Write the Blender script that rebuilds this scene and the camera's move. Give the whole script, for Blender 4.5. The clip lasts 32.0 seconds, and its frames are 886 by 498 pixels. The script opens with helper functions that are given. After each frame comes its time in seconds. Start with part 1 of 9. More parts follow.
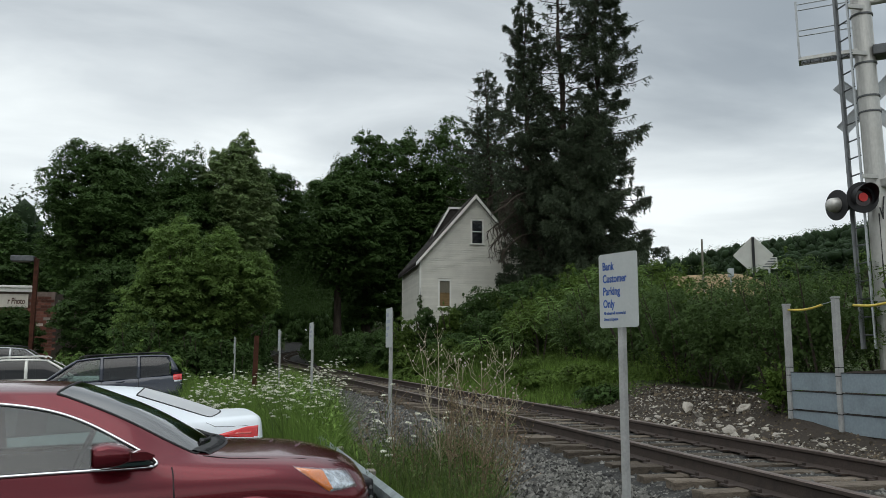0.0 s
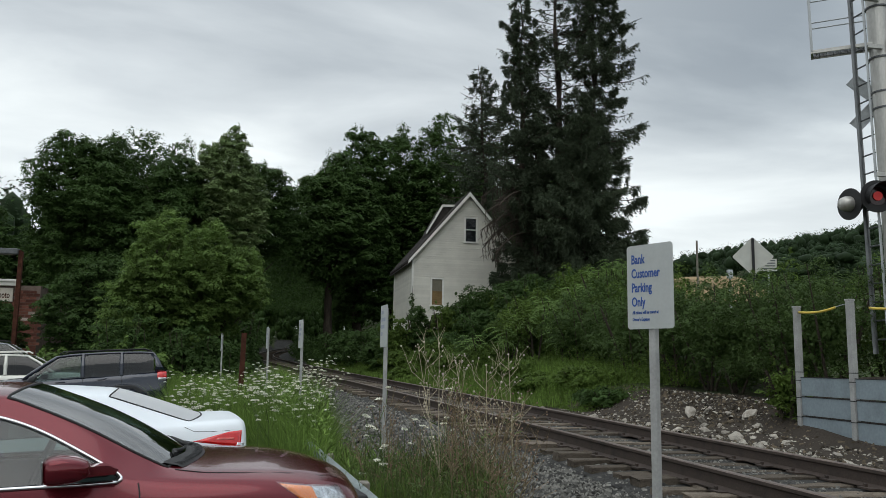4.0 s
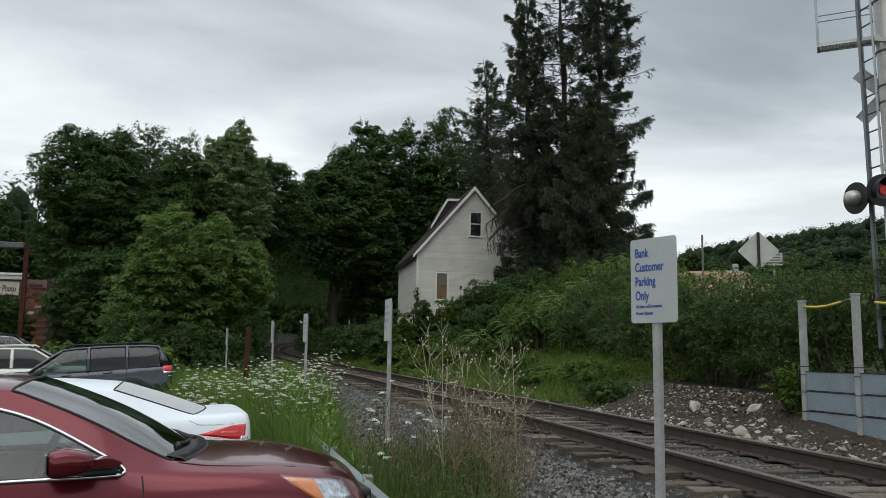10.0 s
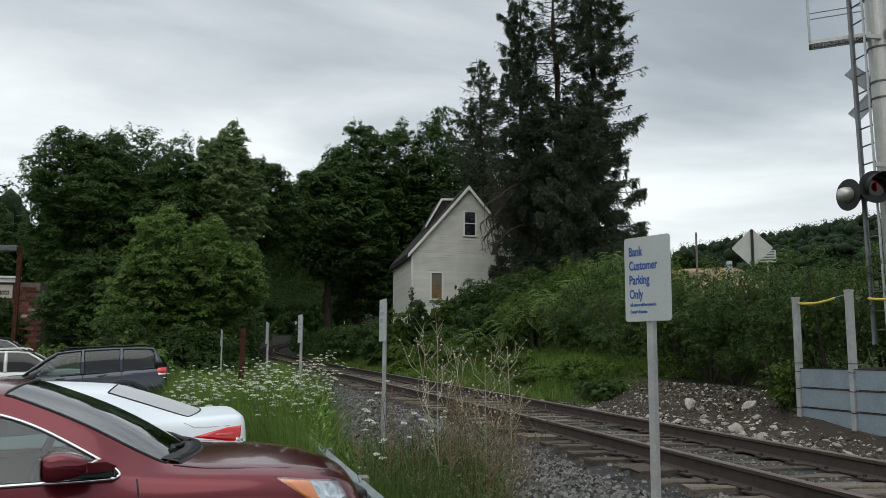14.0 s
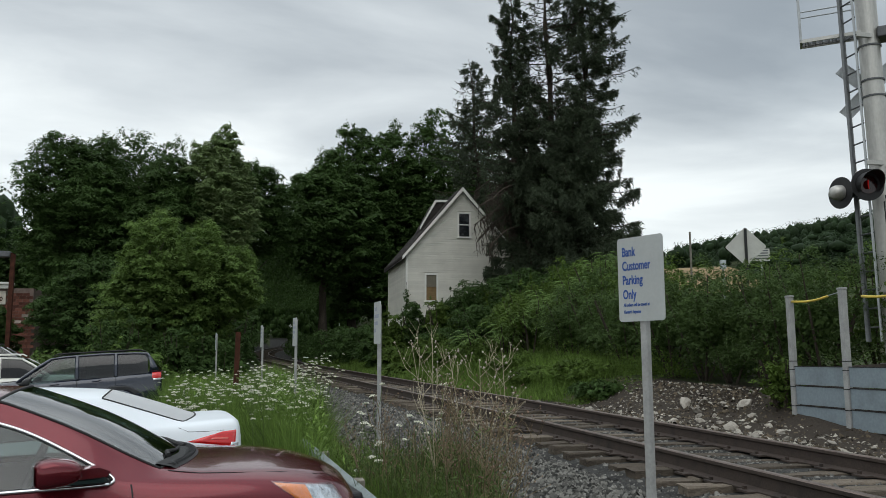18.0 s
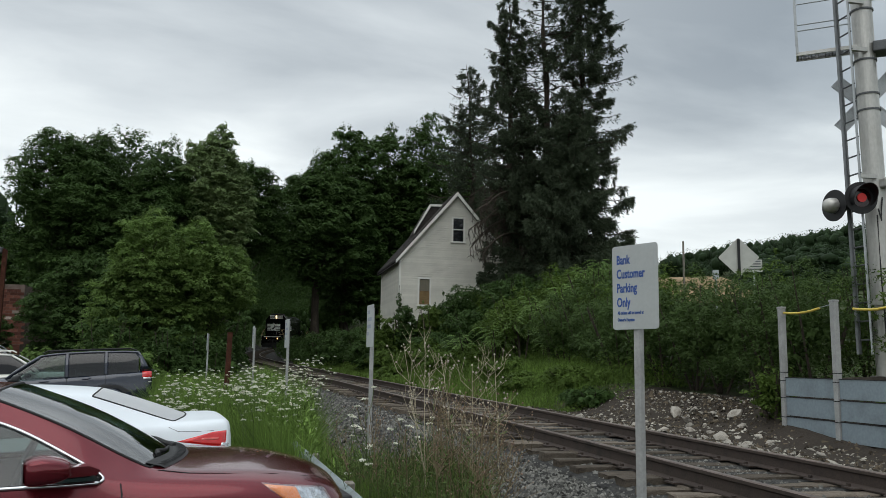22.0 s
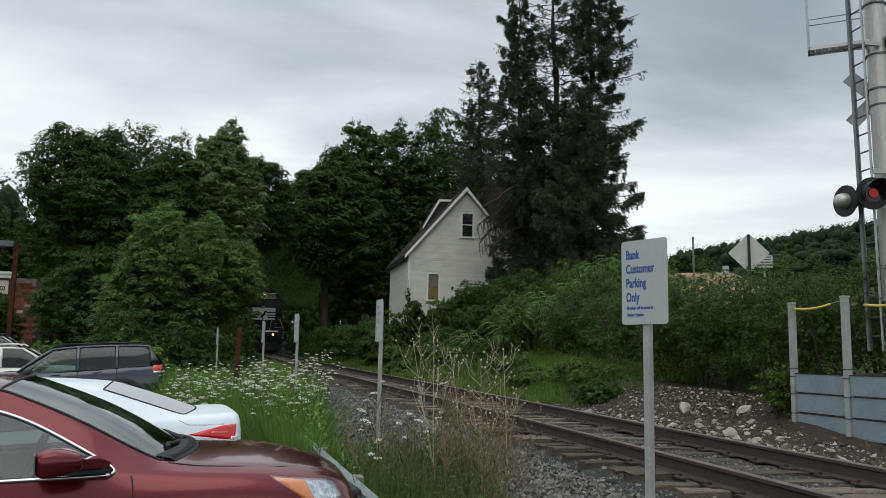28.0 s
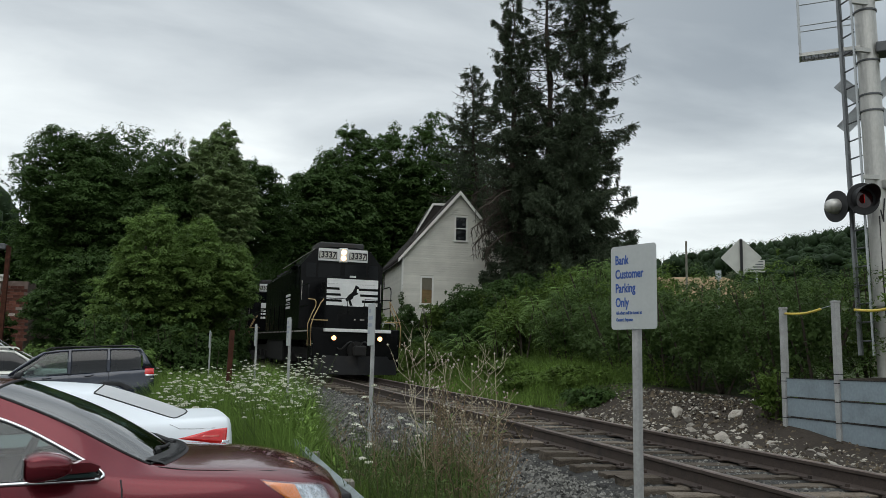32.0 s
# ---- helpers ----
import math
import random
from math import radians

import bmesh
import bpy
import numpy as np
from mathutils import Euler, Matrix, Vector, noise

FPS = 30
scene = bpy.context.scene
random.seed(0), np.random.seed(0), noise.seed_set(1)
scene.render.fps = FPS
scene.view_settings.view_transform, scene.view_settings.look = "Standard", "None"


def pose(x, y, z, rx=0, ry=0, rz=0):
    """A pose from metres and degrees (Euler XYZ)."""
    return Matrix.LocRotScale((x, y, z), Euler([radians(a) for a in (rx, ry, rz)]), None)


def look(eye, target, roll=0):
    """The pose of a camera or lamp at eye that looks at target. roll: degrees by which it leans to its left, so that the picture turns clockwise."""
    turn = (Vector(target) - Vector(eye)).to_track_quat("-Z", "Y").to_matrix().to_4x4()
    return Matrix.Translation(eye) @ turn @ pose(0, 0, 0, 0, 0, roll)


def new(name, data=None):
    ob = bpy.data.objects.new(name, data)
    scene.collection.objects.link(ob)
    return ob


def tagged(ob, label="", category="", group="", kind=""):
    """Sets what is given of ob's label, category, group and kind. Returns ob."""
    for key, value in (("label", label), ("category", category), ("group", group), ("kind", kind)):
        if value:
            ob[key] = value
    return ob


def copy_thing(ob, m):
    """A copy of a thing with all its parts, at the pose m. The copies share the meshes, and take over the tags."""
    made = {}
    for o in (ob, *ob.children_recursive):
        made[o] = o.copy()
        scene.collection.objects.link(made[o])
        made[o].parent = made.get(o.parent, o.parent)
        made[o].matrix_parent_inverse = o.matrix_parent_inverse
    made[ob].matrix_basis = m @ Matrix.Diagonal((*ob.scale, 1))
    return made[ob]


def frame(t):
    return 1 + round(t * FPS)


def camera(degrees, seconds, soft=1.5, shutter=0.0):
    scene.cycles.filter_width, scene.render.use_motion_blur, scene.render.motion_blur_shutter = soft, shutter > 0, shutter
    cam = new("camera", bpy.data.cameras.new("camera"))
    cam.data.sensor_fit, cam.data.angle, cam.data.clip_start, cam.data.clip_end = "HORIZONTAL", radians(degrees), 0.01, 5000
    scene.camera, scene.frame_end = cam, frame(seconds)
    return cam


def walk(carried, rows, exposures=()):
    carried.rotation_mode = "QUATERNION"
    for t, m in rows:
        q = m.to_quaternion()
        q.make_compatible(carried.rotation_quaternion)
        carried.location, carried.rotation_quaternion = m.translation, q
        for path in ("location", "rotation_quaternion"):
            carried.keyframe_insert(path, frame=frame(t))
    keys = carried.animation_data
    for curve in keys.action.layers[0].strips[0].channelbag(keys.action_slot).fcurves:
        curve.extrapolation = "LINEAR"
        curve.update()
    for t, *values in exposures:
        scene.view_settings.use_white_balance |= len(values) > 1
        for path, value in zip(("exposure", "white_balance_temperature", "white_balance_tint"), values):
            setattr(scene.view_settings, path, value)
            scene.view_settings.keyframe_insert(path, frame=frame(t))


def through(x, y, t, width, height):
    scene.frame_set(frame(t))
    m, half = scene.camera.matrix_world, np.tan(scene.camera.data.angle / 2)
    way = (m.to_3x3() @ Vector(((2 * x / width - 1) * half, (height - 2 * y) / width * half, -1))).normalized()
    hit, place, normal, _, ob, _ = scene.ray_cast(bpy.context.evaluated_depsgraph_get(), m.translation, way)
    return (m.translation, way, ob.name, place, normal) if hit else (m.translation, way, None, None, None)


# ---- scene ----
from mathutils.bvhtree import BVHTree

cam = camera(57.1, 32.0, 0.7)
PATH = [
    (0, (0.335, -0.83, 1.342), (0.716, 1.113, 1.621), 0.2),
    (0.5, (0.386, -0.491, 1.339), (0.747, 1.456, 1.626), 0.5),
    (1, (0.403, -0.287, 1.364), (0.761, 1.659, 1.661), 0.3),
    (1.5, (0.381, -0.226, 1.363), (0.758, 1.717, 1.652), 0.2),
    (2, (0.367, -0.225, 1.365), (0.74, 1.719, 1.649), 0.7),
    (2.5, (0.354, -0.226, 1.366), (0.734, 1.718, 1.644), 1.0),
    (3, (0.348, -0.216, 1.362), (0.736, 1.727, 1.635), 1.0),
    (3.5, (0.353, -0.218, 1.366), (0.751, 1.723, 1.64), 1.0),
    (5.5, (0.375, -0.219, 1.367), (0.784, 1.717, 1.658), 0.4),
    (6, (0.375, -0.214, 1.366), (0.787, 1.722, 1.658), 0.6),
    (6.5, (0.374, -0.214, 1.369), (0.786, 1.722, 1.659), 0.7),
    (7, (0.373, -0.216, 1.37), (0.781, 1.722, 1.654), 0.8),
    (7.5, (0.372, -0.218, 1.368), (0.776, 1.72, 1.651), 0.8),
    (8, (0.372, -0.214, 1.367), (0.768, 1.727, 1.645), 1.0),
    (8.5, (0.374, -0.211, 1.367), (0.764, 1.732, 1.637), 1.0),
    (9, (0.371, -0.217, 1.368), (0.763, 1.726, 1.64), 0.9),
    (9.5, (0.372, -0.211, 1.367), (0.764, 1.731, 1.636), 1.0),
    (10, (0.373, -0.213, 1.365), (0.764, 1.731, 1.628), 0.9),
    (10.5, (0.373, -0.213, 1.368), (0.765, 1.731, 1.626), 0.8),
    (11, (0.373, -0.213, 1.365), (0.769, 1.731, 1.622), 0.7),
    (11.5, (0.375, -0.212, 1.368), (0.774, 1.73, 1.629), 0.4),
    (12, (0.378, -0.212, 1.366), (0.778, 1.73, 1.627), 0.4),
    (12.5, (0.378, -0.21, 1.369), (0.776, 1.731, 1.64), 0.5),
    (13, (0.377, -0.214, 1.368), (0.781, 1.726, 1.642), 0.6),
    (13.5, (0.377, -0.213, 1.367), (0.784, 1.726, 1.634), 0.6),
    (14, (0.377, -0.211, 1.368), (0.781, 1.73, 1.63), 0.4),
    (14.5, (0.378, -0.206, 1.369), (0.781, 1.735, 1.627), 0.4),
    (16.5, (0.382, -0.204, 1.369), (0.796, 1.736, 1.63), 0.2),
    (17, (0.383, -0.207, 1.371), (0.795, 1.732, 1.636), 0.1),
    (17.5, (0.387, -0.205, 1.372), (0.801, 1.733, 1.64), -0.1),
    (18, (0.384, -0.212, 1.37), (0.801, 1.726, 1.636), -0.2),
    (18.5, (0.381, -0.208, 1.369), (0.8, 1.73, 1.633), -0.1),
    (19, (0.381, -0.208, 1.368), (0.803, 1.729, 1.637), 0.1),
    (19.5, (0.38, -0.208, 1.37), (0.798, 1.729, 1.64), 0.3),
    (20, (0.377, -0.213, 1.37), (0.8, 1.723, 1.639), 0.6),
    (20.5, (0.373, -0.214, 1.37), (0.799, 1.721, 1.643), 0.8),
    (21, (0.374, -0.205, 1.368), (0.802, 1.73, 1.642), 0.9),
    (21.5, (0.375, -0.212, 1.368), (0.809, 1.721, 1.644), 0.9),
    (22, (0.374, -0.212, 1.369), (0.806, 1.721, 1.646), 0.9),
    (22.5, (0.375, -0.211, 1.369), (0.808, 1.722, 1.64), 0.8),
    (23, (0.374, -0.212, 1.367), (0.809, 1.722, 1.629), 0.9),
    (23.5, (0.374, -0.21, 1.367), (0.806, 1.726, 1.626), 0.9),
    (24, (0.374, -0.211, 1.366), (0.803, 1.725, 1.626), 0.9),
    (24.5, (0.375, -0.206, 1.365), (0.792, 1.734, 1.619), 0.7),
    (25, (0.376, -0.208, 1.367), (0.791, 1.732, 1.619), 0.6),
    (25.5, (0.379, -0.204, 1.366), (0.79, 1.737, 1.617), 0.7),
    (27.5, (0.376, -0.212, 1.366), (0.787, 1.727, 1.632), 0.9),
    (28, (0.373, -0.216, 1.365), (0.784, 1.724, 1.63), 1.1),
    (28.5, (0.37, -0.212, 1.363), (0.788, 1.727, 1.623), 1.1),
    (29, (0.368, -0.212, 1.366), (0.798, 1.723, 1.627), 1.0),
    (29.5, (0.375, -0.213, 1.364), (0.808, 1.721, 1.63), 0.9),
    (30, (0.379, -0.213, 1.364), (0.813, 1.722, 1.624), 1.0),
    (30.5, (0.384, -0.219, 1.366), (0.819, 1.716, 1.628), 1.1),
    (31, (0.385, -0.222, 1.366), (0.82, 1.712, 1.633), 1.2),
    (31.5, (0.389, -0.224, 1.368), (0.82, 1.71, 1.638), 1.2),
    (32, (0.389, -0.235, 1.37), (0.814, 1.7, 1.644), 1.2),
]
walk(cam, [(t, look(eye, target, roll)) for t, eye, target, roll in PATH])

# ---------------------------------------------------------------- light
SUN_EL, SUN_AZ = 58.0, -35.0


def make_world():
    w = bpy.data.worlds.new("overcast_sky")
    scene.world = w
    w.use_nodes = True
    nt = w.node_tree
    nt.nodes.clear()
    out = nt.nodes.new("ShaderNodeOutputWorld")
    bg = nt.nodes.new("ShaderNodeBackground")
    sky = nt.nodes.new("ShaderNodeTexSky")
    sky.sky_type = "NISHITA"
    sky.sun_disc = False
    sky.sun_elevation, sky.sun_rotation = radians(SUN_EL), radians(SUN_AZ)
    co = nt.nodes.new("ShaderNodeTexCoord")
    sep = nt.nodes.new("ShaderNodeSeparateXYZ")
    nt.links.new(co.outputs["Generated"], sep.inputs[0])
    # cloud deck: project the direction on a flat layer overhead
    add = nt.nodes.new("ShaderNodeMath")
    add.operation = "ADD"
    add.inputs[1].default_value = 0.16
    nt.links.new(sep.outputs["Z"], add.inputs[0])
    mx = nt.nodes.new("ShaderNodeMath")
    mx.operation = "MAXIMUM"
    mx.inputs[1].default_value = 0.05
    nt.links.new(add.outputs[0], mx.inputs[0])
    div = nt.nodes.new("ShaderNodeVectorMath")
    div.operation = "DIVIDE"
    comb = nt.nodes.new("ShaderNodeCombineXYZ")
    for i in range(3):
        nt.links.new(mx.outputs[0], comb.inputs[i])
    nt.links.new(co.outputs["Generated"], div.inputs[0])
    nt.links.new(comb.outputs[0], div.inputs[1])
    mp = nt.nodes.new("ShaderNodeMapping")
    mp.inputs["Scale"].default_value = (0.55, 0.95, 0.5)
    mp.inputs["Rotation"].default_value = (0, 0, radians(10))
    mp.inputs["Location"].default_value = (3.3, 1.2, 0)
    nt.links.new(div.outputs[0], mp.inputs["Vector"])
    n1 = nt.nodes.new("ShaderNodeTexNoise")
    n1.inputs["Scale"].default_value = 1.5
    n1.inputs["Detail"].default_value = 7
    n1.inputs["Roughness"].default_value = 0.5
    n1.inputs["Distortion"].default_value = 0.35
    nt.links.new(mp.outputs[0], n1.inputs["Vector"])
    ramp = nt.nodes.new("ShaderNodeValToRGB")
    e = ramp.color_ramp.elements
    e[0].position, e[0].color = 0.34, (0.335, 0.37, 0.395, 1)
    e[1].position, e[1].color = 0.66, (0.79, 0.835, 0.828, 1)
    mid = e.new(0.5)
    mid.color = (0.52, 0.56, 0.578, 1)
    nt.links.new(n1.outputs["Fac"], ramp.inputs[0])
    # brighter band toward the horizon, as under a thick even deck
    hz = nt.nodes.new("ShaderNodeMapRange")
    hz.inputs["From Min"].default_value, hz.inputs["From Max"].default_value = 0.08, 0.34
    hz.inputs["To Min"].default_value, hz.inputs["To Max"].default_value = 0.75, 0.0
    nt.links.new(sep.outputs["Z"], hz.inputs["Value"])
    mix = nt.nodes.new("ShaderNodeMixRGB")
    mix.inputs["Color2"].default_value = (0.675, 0.722, 0.728, 1)
    nt.links.new(hz.outputs[0], mix.inputs["Fac"])
    nt.links.new(ramp.outputs["Color"], mix.inputs["Color1"])
    sk = nt.nodes.new("ShaderNodeMixRGB")
    sk.blend_type = "MULTIPLY"
    sk.inputs["Fac"].default_value = 1
    sk.inputs["Color2"].default_value = (0.1, 0.1, 0.1, 1)
    nt.links.new(sky.outputs[0], sk.inputs["Color1"])
    fin = nt.nodes.new("ShaderNodeMixRGB")
    fin.inputs["Fac"].default_value = 0.94
    nt.links.new(sk.outputs[0], fin.inputs["Color1"])
    nt.links.new(mix.outputs[0], fin.inputs["Color2"])
    # the deck thickens toward the east, above the bright horizon
    east, high = nt.nodes.new("ShaderNodeMapRange"), nt.nodes.new("ShaderNodeMapRange")
    for n, socket, lo, hi in ((east, "X", 0.25, 0.6), (high, "Z", 0.16, 0.34)):
        n.interpolation_type = "SMOOTHSTEP"
        n.inputs["From Min"].default_value, n.inputs["From Max"].default_value = lo, hi
        nt.links.new(sep.outputs[socket], n.inputs["Value"])
    thick = nt.nodes.new("ShaderNodeMath")
    thick.operation = "MULTIPLY"
    nt.links.new(east.outputs[0], thick.inputs[0])
    nt.links.new(high.outputs[0], thick.inputs[1])
    deck = nt.nodes.new("ShaderNodeMixRGB")
    deck.blend_type = "MULTIPLY"
    deck.inputs["Color2"].default_value = (0.72, 0.75, 0.78, 1)
    nt.links.new(thick.outputs[0], deck.inputs["Fac"])
    nt.links.new(fin.outputs[0], deck.inputs["Color1"])
    # an overcast sky is brightest overhead
    ze = nt.nodes.new("ShaderNodeMapRange")
    ze.interpolation_type = "SMOOTHSTEP"
    ze.inputs["From Min"].default_value, ze.inputs["From Max"].default_value = 0.46, 0.95
    ze.inputs["To Min"].default_value, ze.inputs["To Max"].default_value = 1.36, 3.0
    nt.links.new(sep.outputs["Z"], ze.inputs["Value"])
    nt.links.new(ze.outputs[0], bg.inputs["Strength"])
    nt.links.new(deck.outputs[0], bg.inputs["Color"])
    nt.links.new(bg.outputs[0], out.inputs[0])


make_world()
sun = new("sun", bpy.data.lights.new("sun", "SUN"))
sun.data.energy, sun.data.angle, sun.data.color = 0.7, radians(60), (1.0, 0.97, 0.92)
sun.matrix_world = look((0, 0, 60), (0.45 * 26, 26, 60 - 44))
scene.view_settings.exposure = 0.0


# ---------------------------------------------------------------- materials
def mat(name, base, rough=0.7, metal=0.0, spread=0.25, scale=6.0, grain=60.0, bump=0.15, dist=0.01, by_piece=0.0, spec=0.5,
        second=None, amount=0.5, coat=0.0, stretch=(1, 1, 1)):
    """A surface: base colour varied by a broad and a fine noise, with fine relief. second: the colour of its stains."""
    m = bpy.data.materials.new(name)
    m.use_nodes = True
    nt = m.node_tree
    b = nt.nodes["Principled BSDF"]
    b.inputs["Roughness"].default_value, b.inputs["Metallic"].default_value = rough, metal
    b.inputs["Specular IOR Level"].default_value = spec if rough < 0.82 else 0.2
    b.inputs["Coat Weight"].default_value = coat
    b.inputs["Coat Roughness"].default_value = 0.04
    co = nt.nodes.new("ShaderNodeTexCoord")
    mp = nt.nodes.new("ShaderNodeMapping")
    mp.inputs["Scale"].default_value = stretch
    nt.links.new(co.outputs["Object"], mp.inputs[0])
    broad, fine = nt.nodes.new("ShaderNodeTexNoise"), nt.nodes.new("ShaderNodeTexNoise")
    for n, s, d in ((broad, scale, 4), (fine, grain, 3)):
        n.inputs["Scale"].default_value, n.inputs["Detail"].default_value = s, d
        nt.links.new(mp.outputs[0], n.inputs["Vector"])
    ramp = nt.nodes.new("ShaderNodeValToRGB")
    e = ramp.color_ramp.elements
    dark, light = [c * (1 - spread) for c in base], [min(1, c * (1 + spread)) for c in base]
    e[0].position, e[0].color = 0.3, (*(second or dark), 1)
    e[1].position, e[1].color = 0.7, (*light, 1)
    if second:
        e[0].position, e[1].position = 0.5 - 0.3 * (1 - amount) - 0.12, 0.5
        e[1].color = (*base, 1)
    nt.links.new(broad.outputs["Fac"], ramp.inputs[0])
    val = nt.nodes.new("ShaderNodeMapRange")
    val.inputs["From Min"].default_value, val.inputs["From Max"].default_value = 0.25, 0.75
    val.inputs["To Min"].default_value, val.inputs["To Max"].default_value = 1 - spread * 0.7, 1 + spread * 0.7
    nt.links.new(fine.outputs["Fac"], val.inputs["Value"])
    mul = nt.nodes.new("ShaderNodeMixRGB")
    mul.blend_type = "MULTIPLY"
    mul.inputs["Fac"].default_value = 1
    nt.links.new(ramp.outputs["Color"], mul.inputs["Color1"])
    nt.links.new(val.outputs[0], mul.inputs["Color2"])
    last = mul
    if by_piece:
        oi = nt.nodes.new("ShaderNodeObjectInfo" if by_piece > 0 else "ShaderNodeNewGeometry")
        pr = nt.nodes.new("ShaderNodeMapRange")
        pr.inputs["To Min"].default_value, pr.inputs["To Max"].default_value = 1 - abs(by_piece), 1 + abs(by_piece)
        nt.links.new(oi.outputs["Random" if by_piece > 0 else "Random Per Island"], pr.inputs["Value"])
        last = nt.nodes.new("ShaderNodeMixRGB")
        last.blend_type = "MULTIPLY"
        last.inputs["Fac"].default_value = 1
        nt.links.new(mul.outputs[0], last.inputs["Color1"])
        nt.links.new(pr.outputs[0], last.inputs["Color2"])
    nt.links.new(last.outputs[0], b.inputs["Base Color"])
    if bump:
        bp = nt.nodes.new("ShaderNodeBump")
        bp.inputs["Strength"].default_value, bp.inputs["Distance"].default_value = bump, dist
        nt.links.new(fine.outputs["Fac"], bp.inputs["Height"])
        nt.links.new(bp.outputs[0], b.inputs["Normal"])
    return m


def leaf_mat(name, base, vary=0.15, through=0.34):
    """Leaves: every one a little different, matt, and letting some light through."""
    m = mat(name, base, 0.6, 0, 0.3, 0.35, 3.0, 0.0, by_piece=-vary, spec=0.1)
    nt = m.node_tree
    b = nt.nodes["Principled BSDF"]
    tr = nt.nodes.new("ShaderNodeBsdfTranslucent")
    mx = nt.nodes.new("ShaderNodeMixShader")
    mx.inputs[0].default_value = through
    src = b.inputs["Base Color"].links[0].from_socket
    nt.links.new(src, tr.inputs["Color"])
    nt.links.new(b.outputs[0], mx.inputs[1])
    nt.links.new(tr.outputs[0], mx.inputs[2])
    nt.links.new(mx.outputs[0], nt.nodes["Material Output"].inputs[0])
    return m


def glow_mat(name, color, strength):
    m = bpy.data.materials.new(name)
    m.use_nodes = True
    b = m.node_tree.nodes["Principled BSDF"]
    b.inputs["Base Color"].default_value = (*color, 1)
    b.inputs["Emission Color"].default_value = (*color, 1)
    b.inputs["Emission Strength"].default_value = strength
    b.inputs["Roughness"].default_value = 0.3
    return m


M = {
    "gravel": mat("grey_crushed_stone", (0.04, 0.039, 0.037), 0.9, 0, 0.5, 5, 45, 0.6, 0.03),
    "ground": mat("rough_grassy_soil", (0.045, 0.062, 0.022), 0.95, 0, 0.5, 1.2, 18, 0.6, 0.05, second=(0.07, 0.055, 0.035), amount=0.5),
    "dirt": mat("dark_bare_dirt", (0.048, 0.039, 0.031), 0.95, 0, 0.45, 4, 40, 0.6, 0.03, second=(0.035, 0.03, 0.024), amount=0.5),
    "asphalt": mat("worn_asphalt", (0.06, 0.06, 0.06), 0.9, 0, 0.3, 1.5, 90, 0.3, 0.01),
    "rail": mat("rusty_steel_rail", (0.058, 0.042, 0.034), 0.75, 0.2, 0.35, 5, 60, 0.25, 0.004, second=(0.034, 0.026, 0.022), amount=0.6),
    "railtop": mat("worn_rail_head", (0.17, 0.13, 0.11), 0.45, 0.7, 0.25, 4, 80, 0.1, 0.002),
    "tie": mat("weathered_creosote_wood", (0.135, 0.112, 0.088), 0.92, 0, 0.45, 5, 40, 0.7, 0.012, by_piece=0.5, second=(0.05, 0.038, 0.03), amount=0.45, stretch=(1, 4, 4)),
    "stone": mat("crushed_ballast_stone", (0.118, 0.114, 0.102), 0.85, 0, 0.3, 8, 50, 0.3, 0.006, by_piece=-0.85),
    "galv": mat("galvanised_steel", (0.42, 0.45, 0.47), 0.5, 0.55, 0.16, 5, 40, 0.05, 0.002),
    "post": mat("grey_painted_post", (0.36, 0.36, 0.35), 0.6, 0.2, 0.16, 6, 60, 0.1, 0.002),
    "siding": mat("white_painted_siding", (0.60, 0.58, 0.515), 0.6, 0, 0.07, 1.5, 30, 0.06, 0.003, by_piece=0.05),
    "trimw": mat("white_trim_paint", (0.72, 0.71, 0.66), 0.5, 0, 0.06, 4, 40, 0.05, 0.002),
    "roof": mat("dark_asphalt_shingle", (0.045, 0.04, 0.037), 0.95, 0, 0.4, 3, 30, 0.5, 0.01, by_piece=-0.3),
    "bark": mat("dark_tree_bark", (0.06, 0.048, 0.038), 0.95, 0, 0.4, 3, 25, 0.8, 0.03, stretch=(1, 1, 0.25)),
    "leafd": leaf_mat("dark_maple_leaves", (0.056, 0.1, 0.028)),
    "leafm": leaf_mat("green_leaves", (0.092, 0.145, 0.03)),
    "leafp": leaf_mat("pale_poplar_leaves", (0.17, 0.235, 0.095)),
    "leafl": leaf_mat("light_green_leaves", (0.12, 0.19, 0.048)),
    "leafw": leaf_mat("olive_willow_leaves", (0.07, 0.114, 0.034)),
    "leafs": leaf_mat("sumac_leaves", (0.15, 0.235, 0.07), 0.2, 0.28),
    "leafh": leaf_mat("hillside_leaves", (0.032, 0.056, 0.024)),
    "needle": leaf_mat("spruce_needles", (0.058, 0.076, 0.046), 0.3, 0.2),
    "needle2": leaf_mat("grey_green_spruce_needles", (0.07, 0.092, 0.056), 0.3, 0.2),
}


# ---------------------------------------------------------------- small builders
def mesh_ob(name, verts, faces, material=None, parent=None, label="", smooth=False):
    me = bpy.data.meshes.new(name)
    me.from_pydata([tuple(v) for v in verts], [], faces)
    if material:
        me.materials.append(material)
    if smooth:
        me.shade_smooth()
    ob = new(name, me)
    if parent:
        ob.parent = parent
    if label:
        ob["label"] = label
    return ob


def part(name, bm, material, parent=None, label="", smooth=False):
    """Links a bmesh as one mesh object, under a thing or a part."""
    me = bpy.data.meshes.new(name)
    bm.to_mesh(me)
    bm.free()
    if material:
        me.materials.append(material)
    if smooth:
        me.shade_smooth()
    ob = new(name, me)
    if parent:
        ob.parent = parent
    if label:
        ob["label"] = label
    return ob


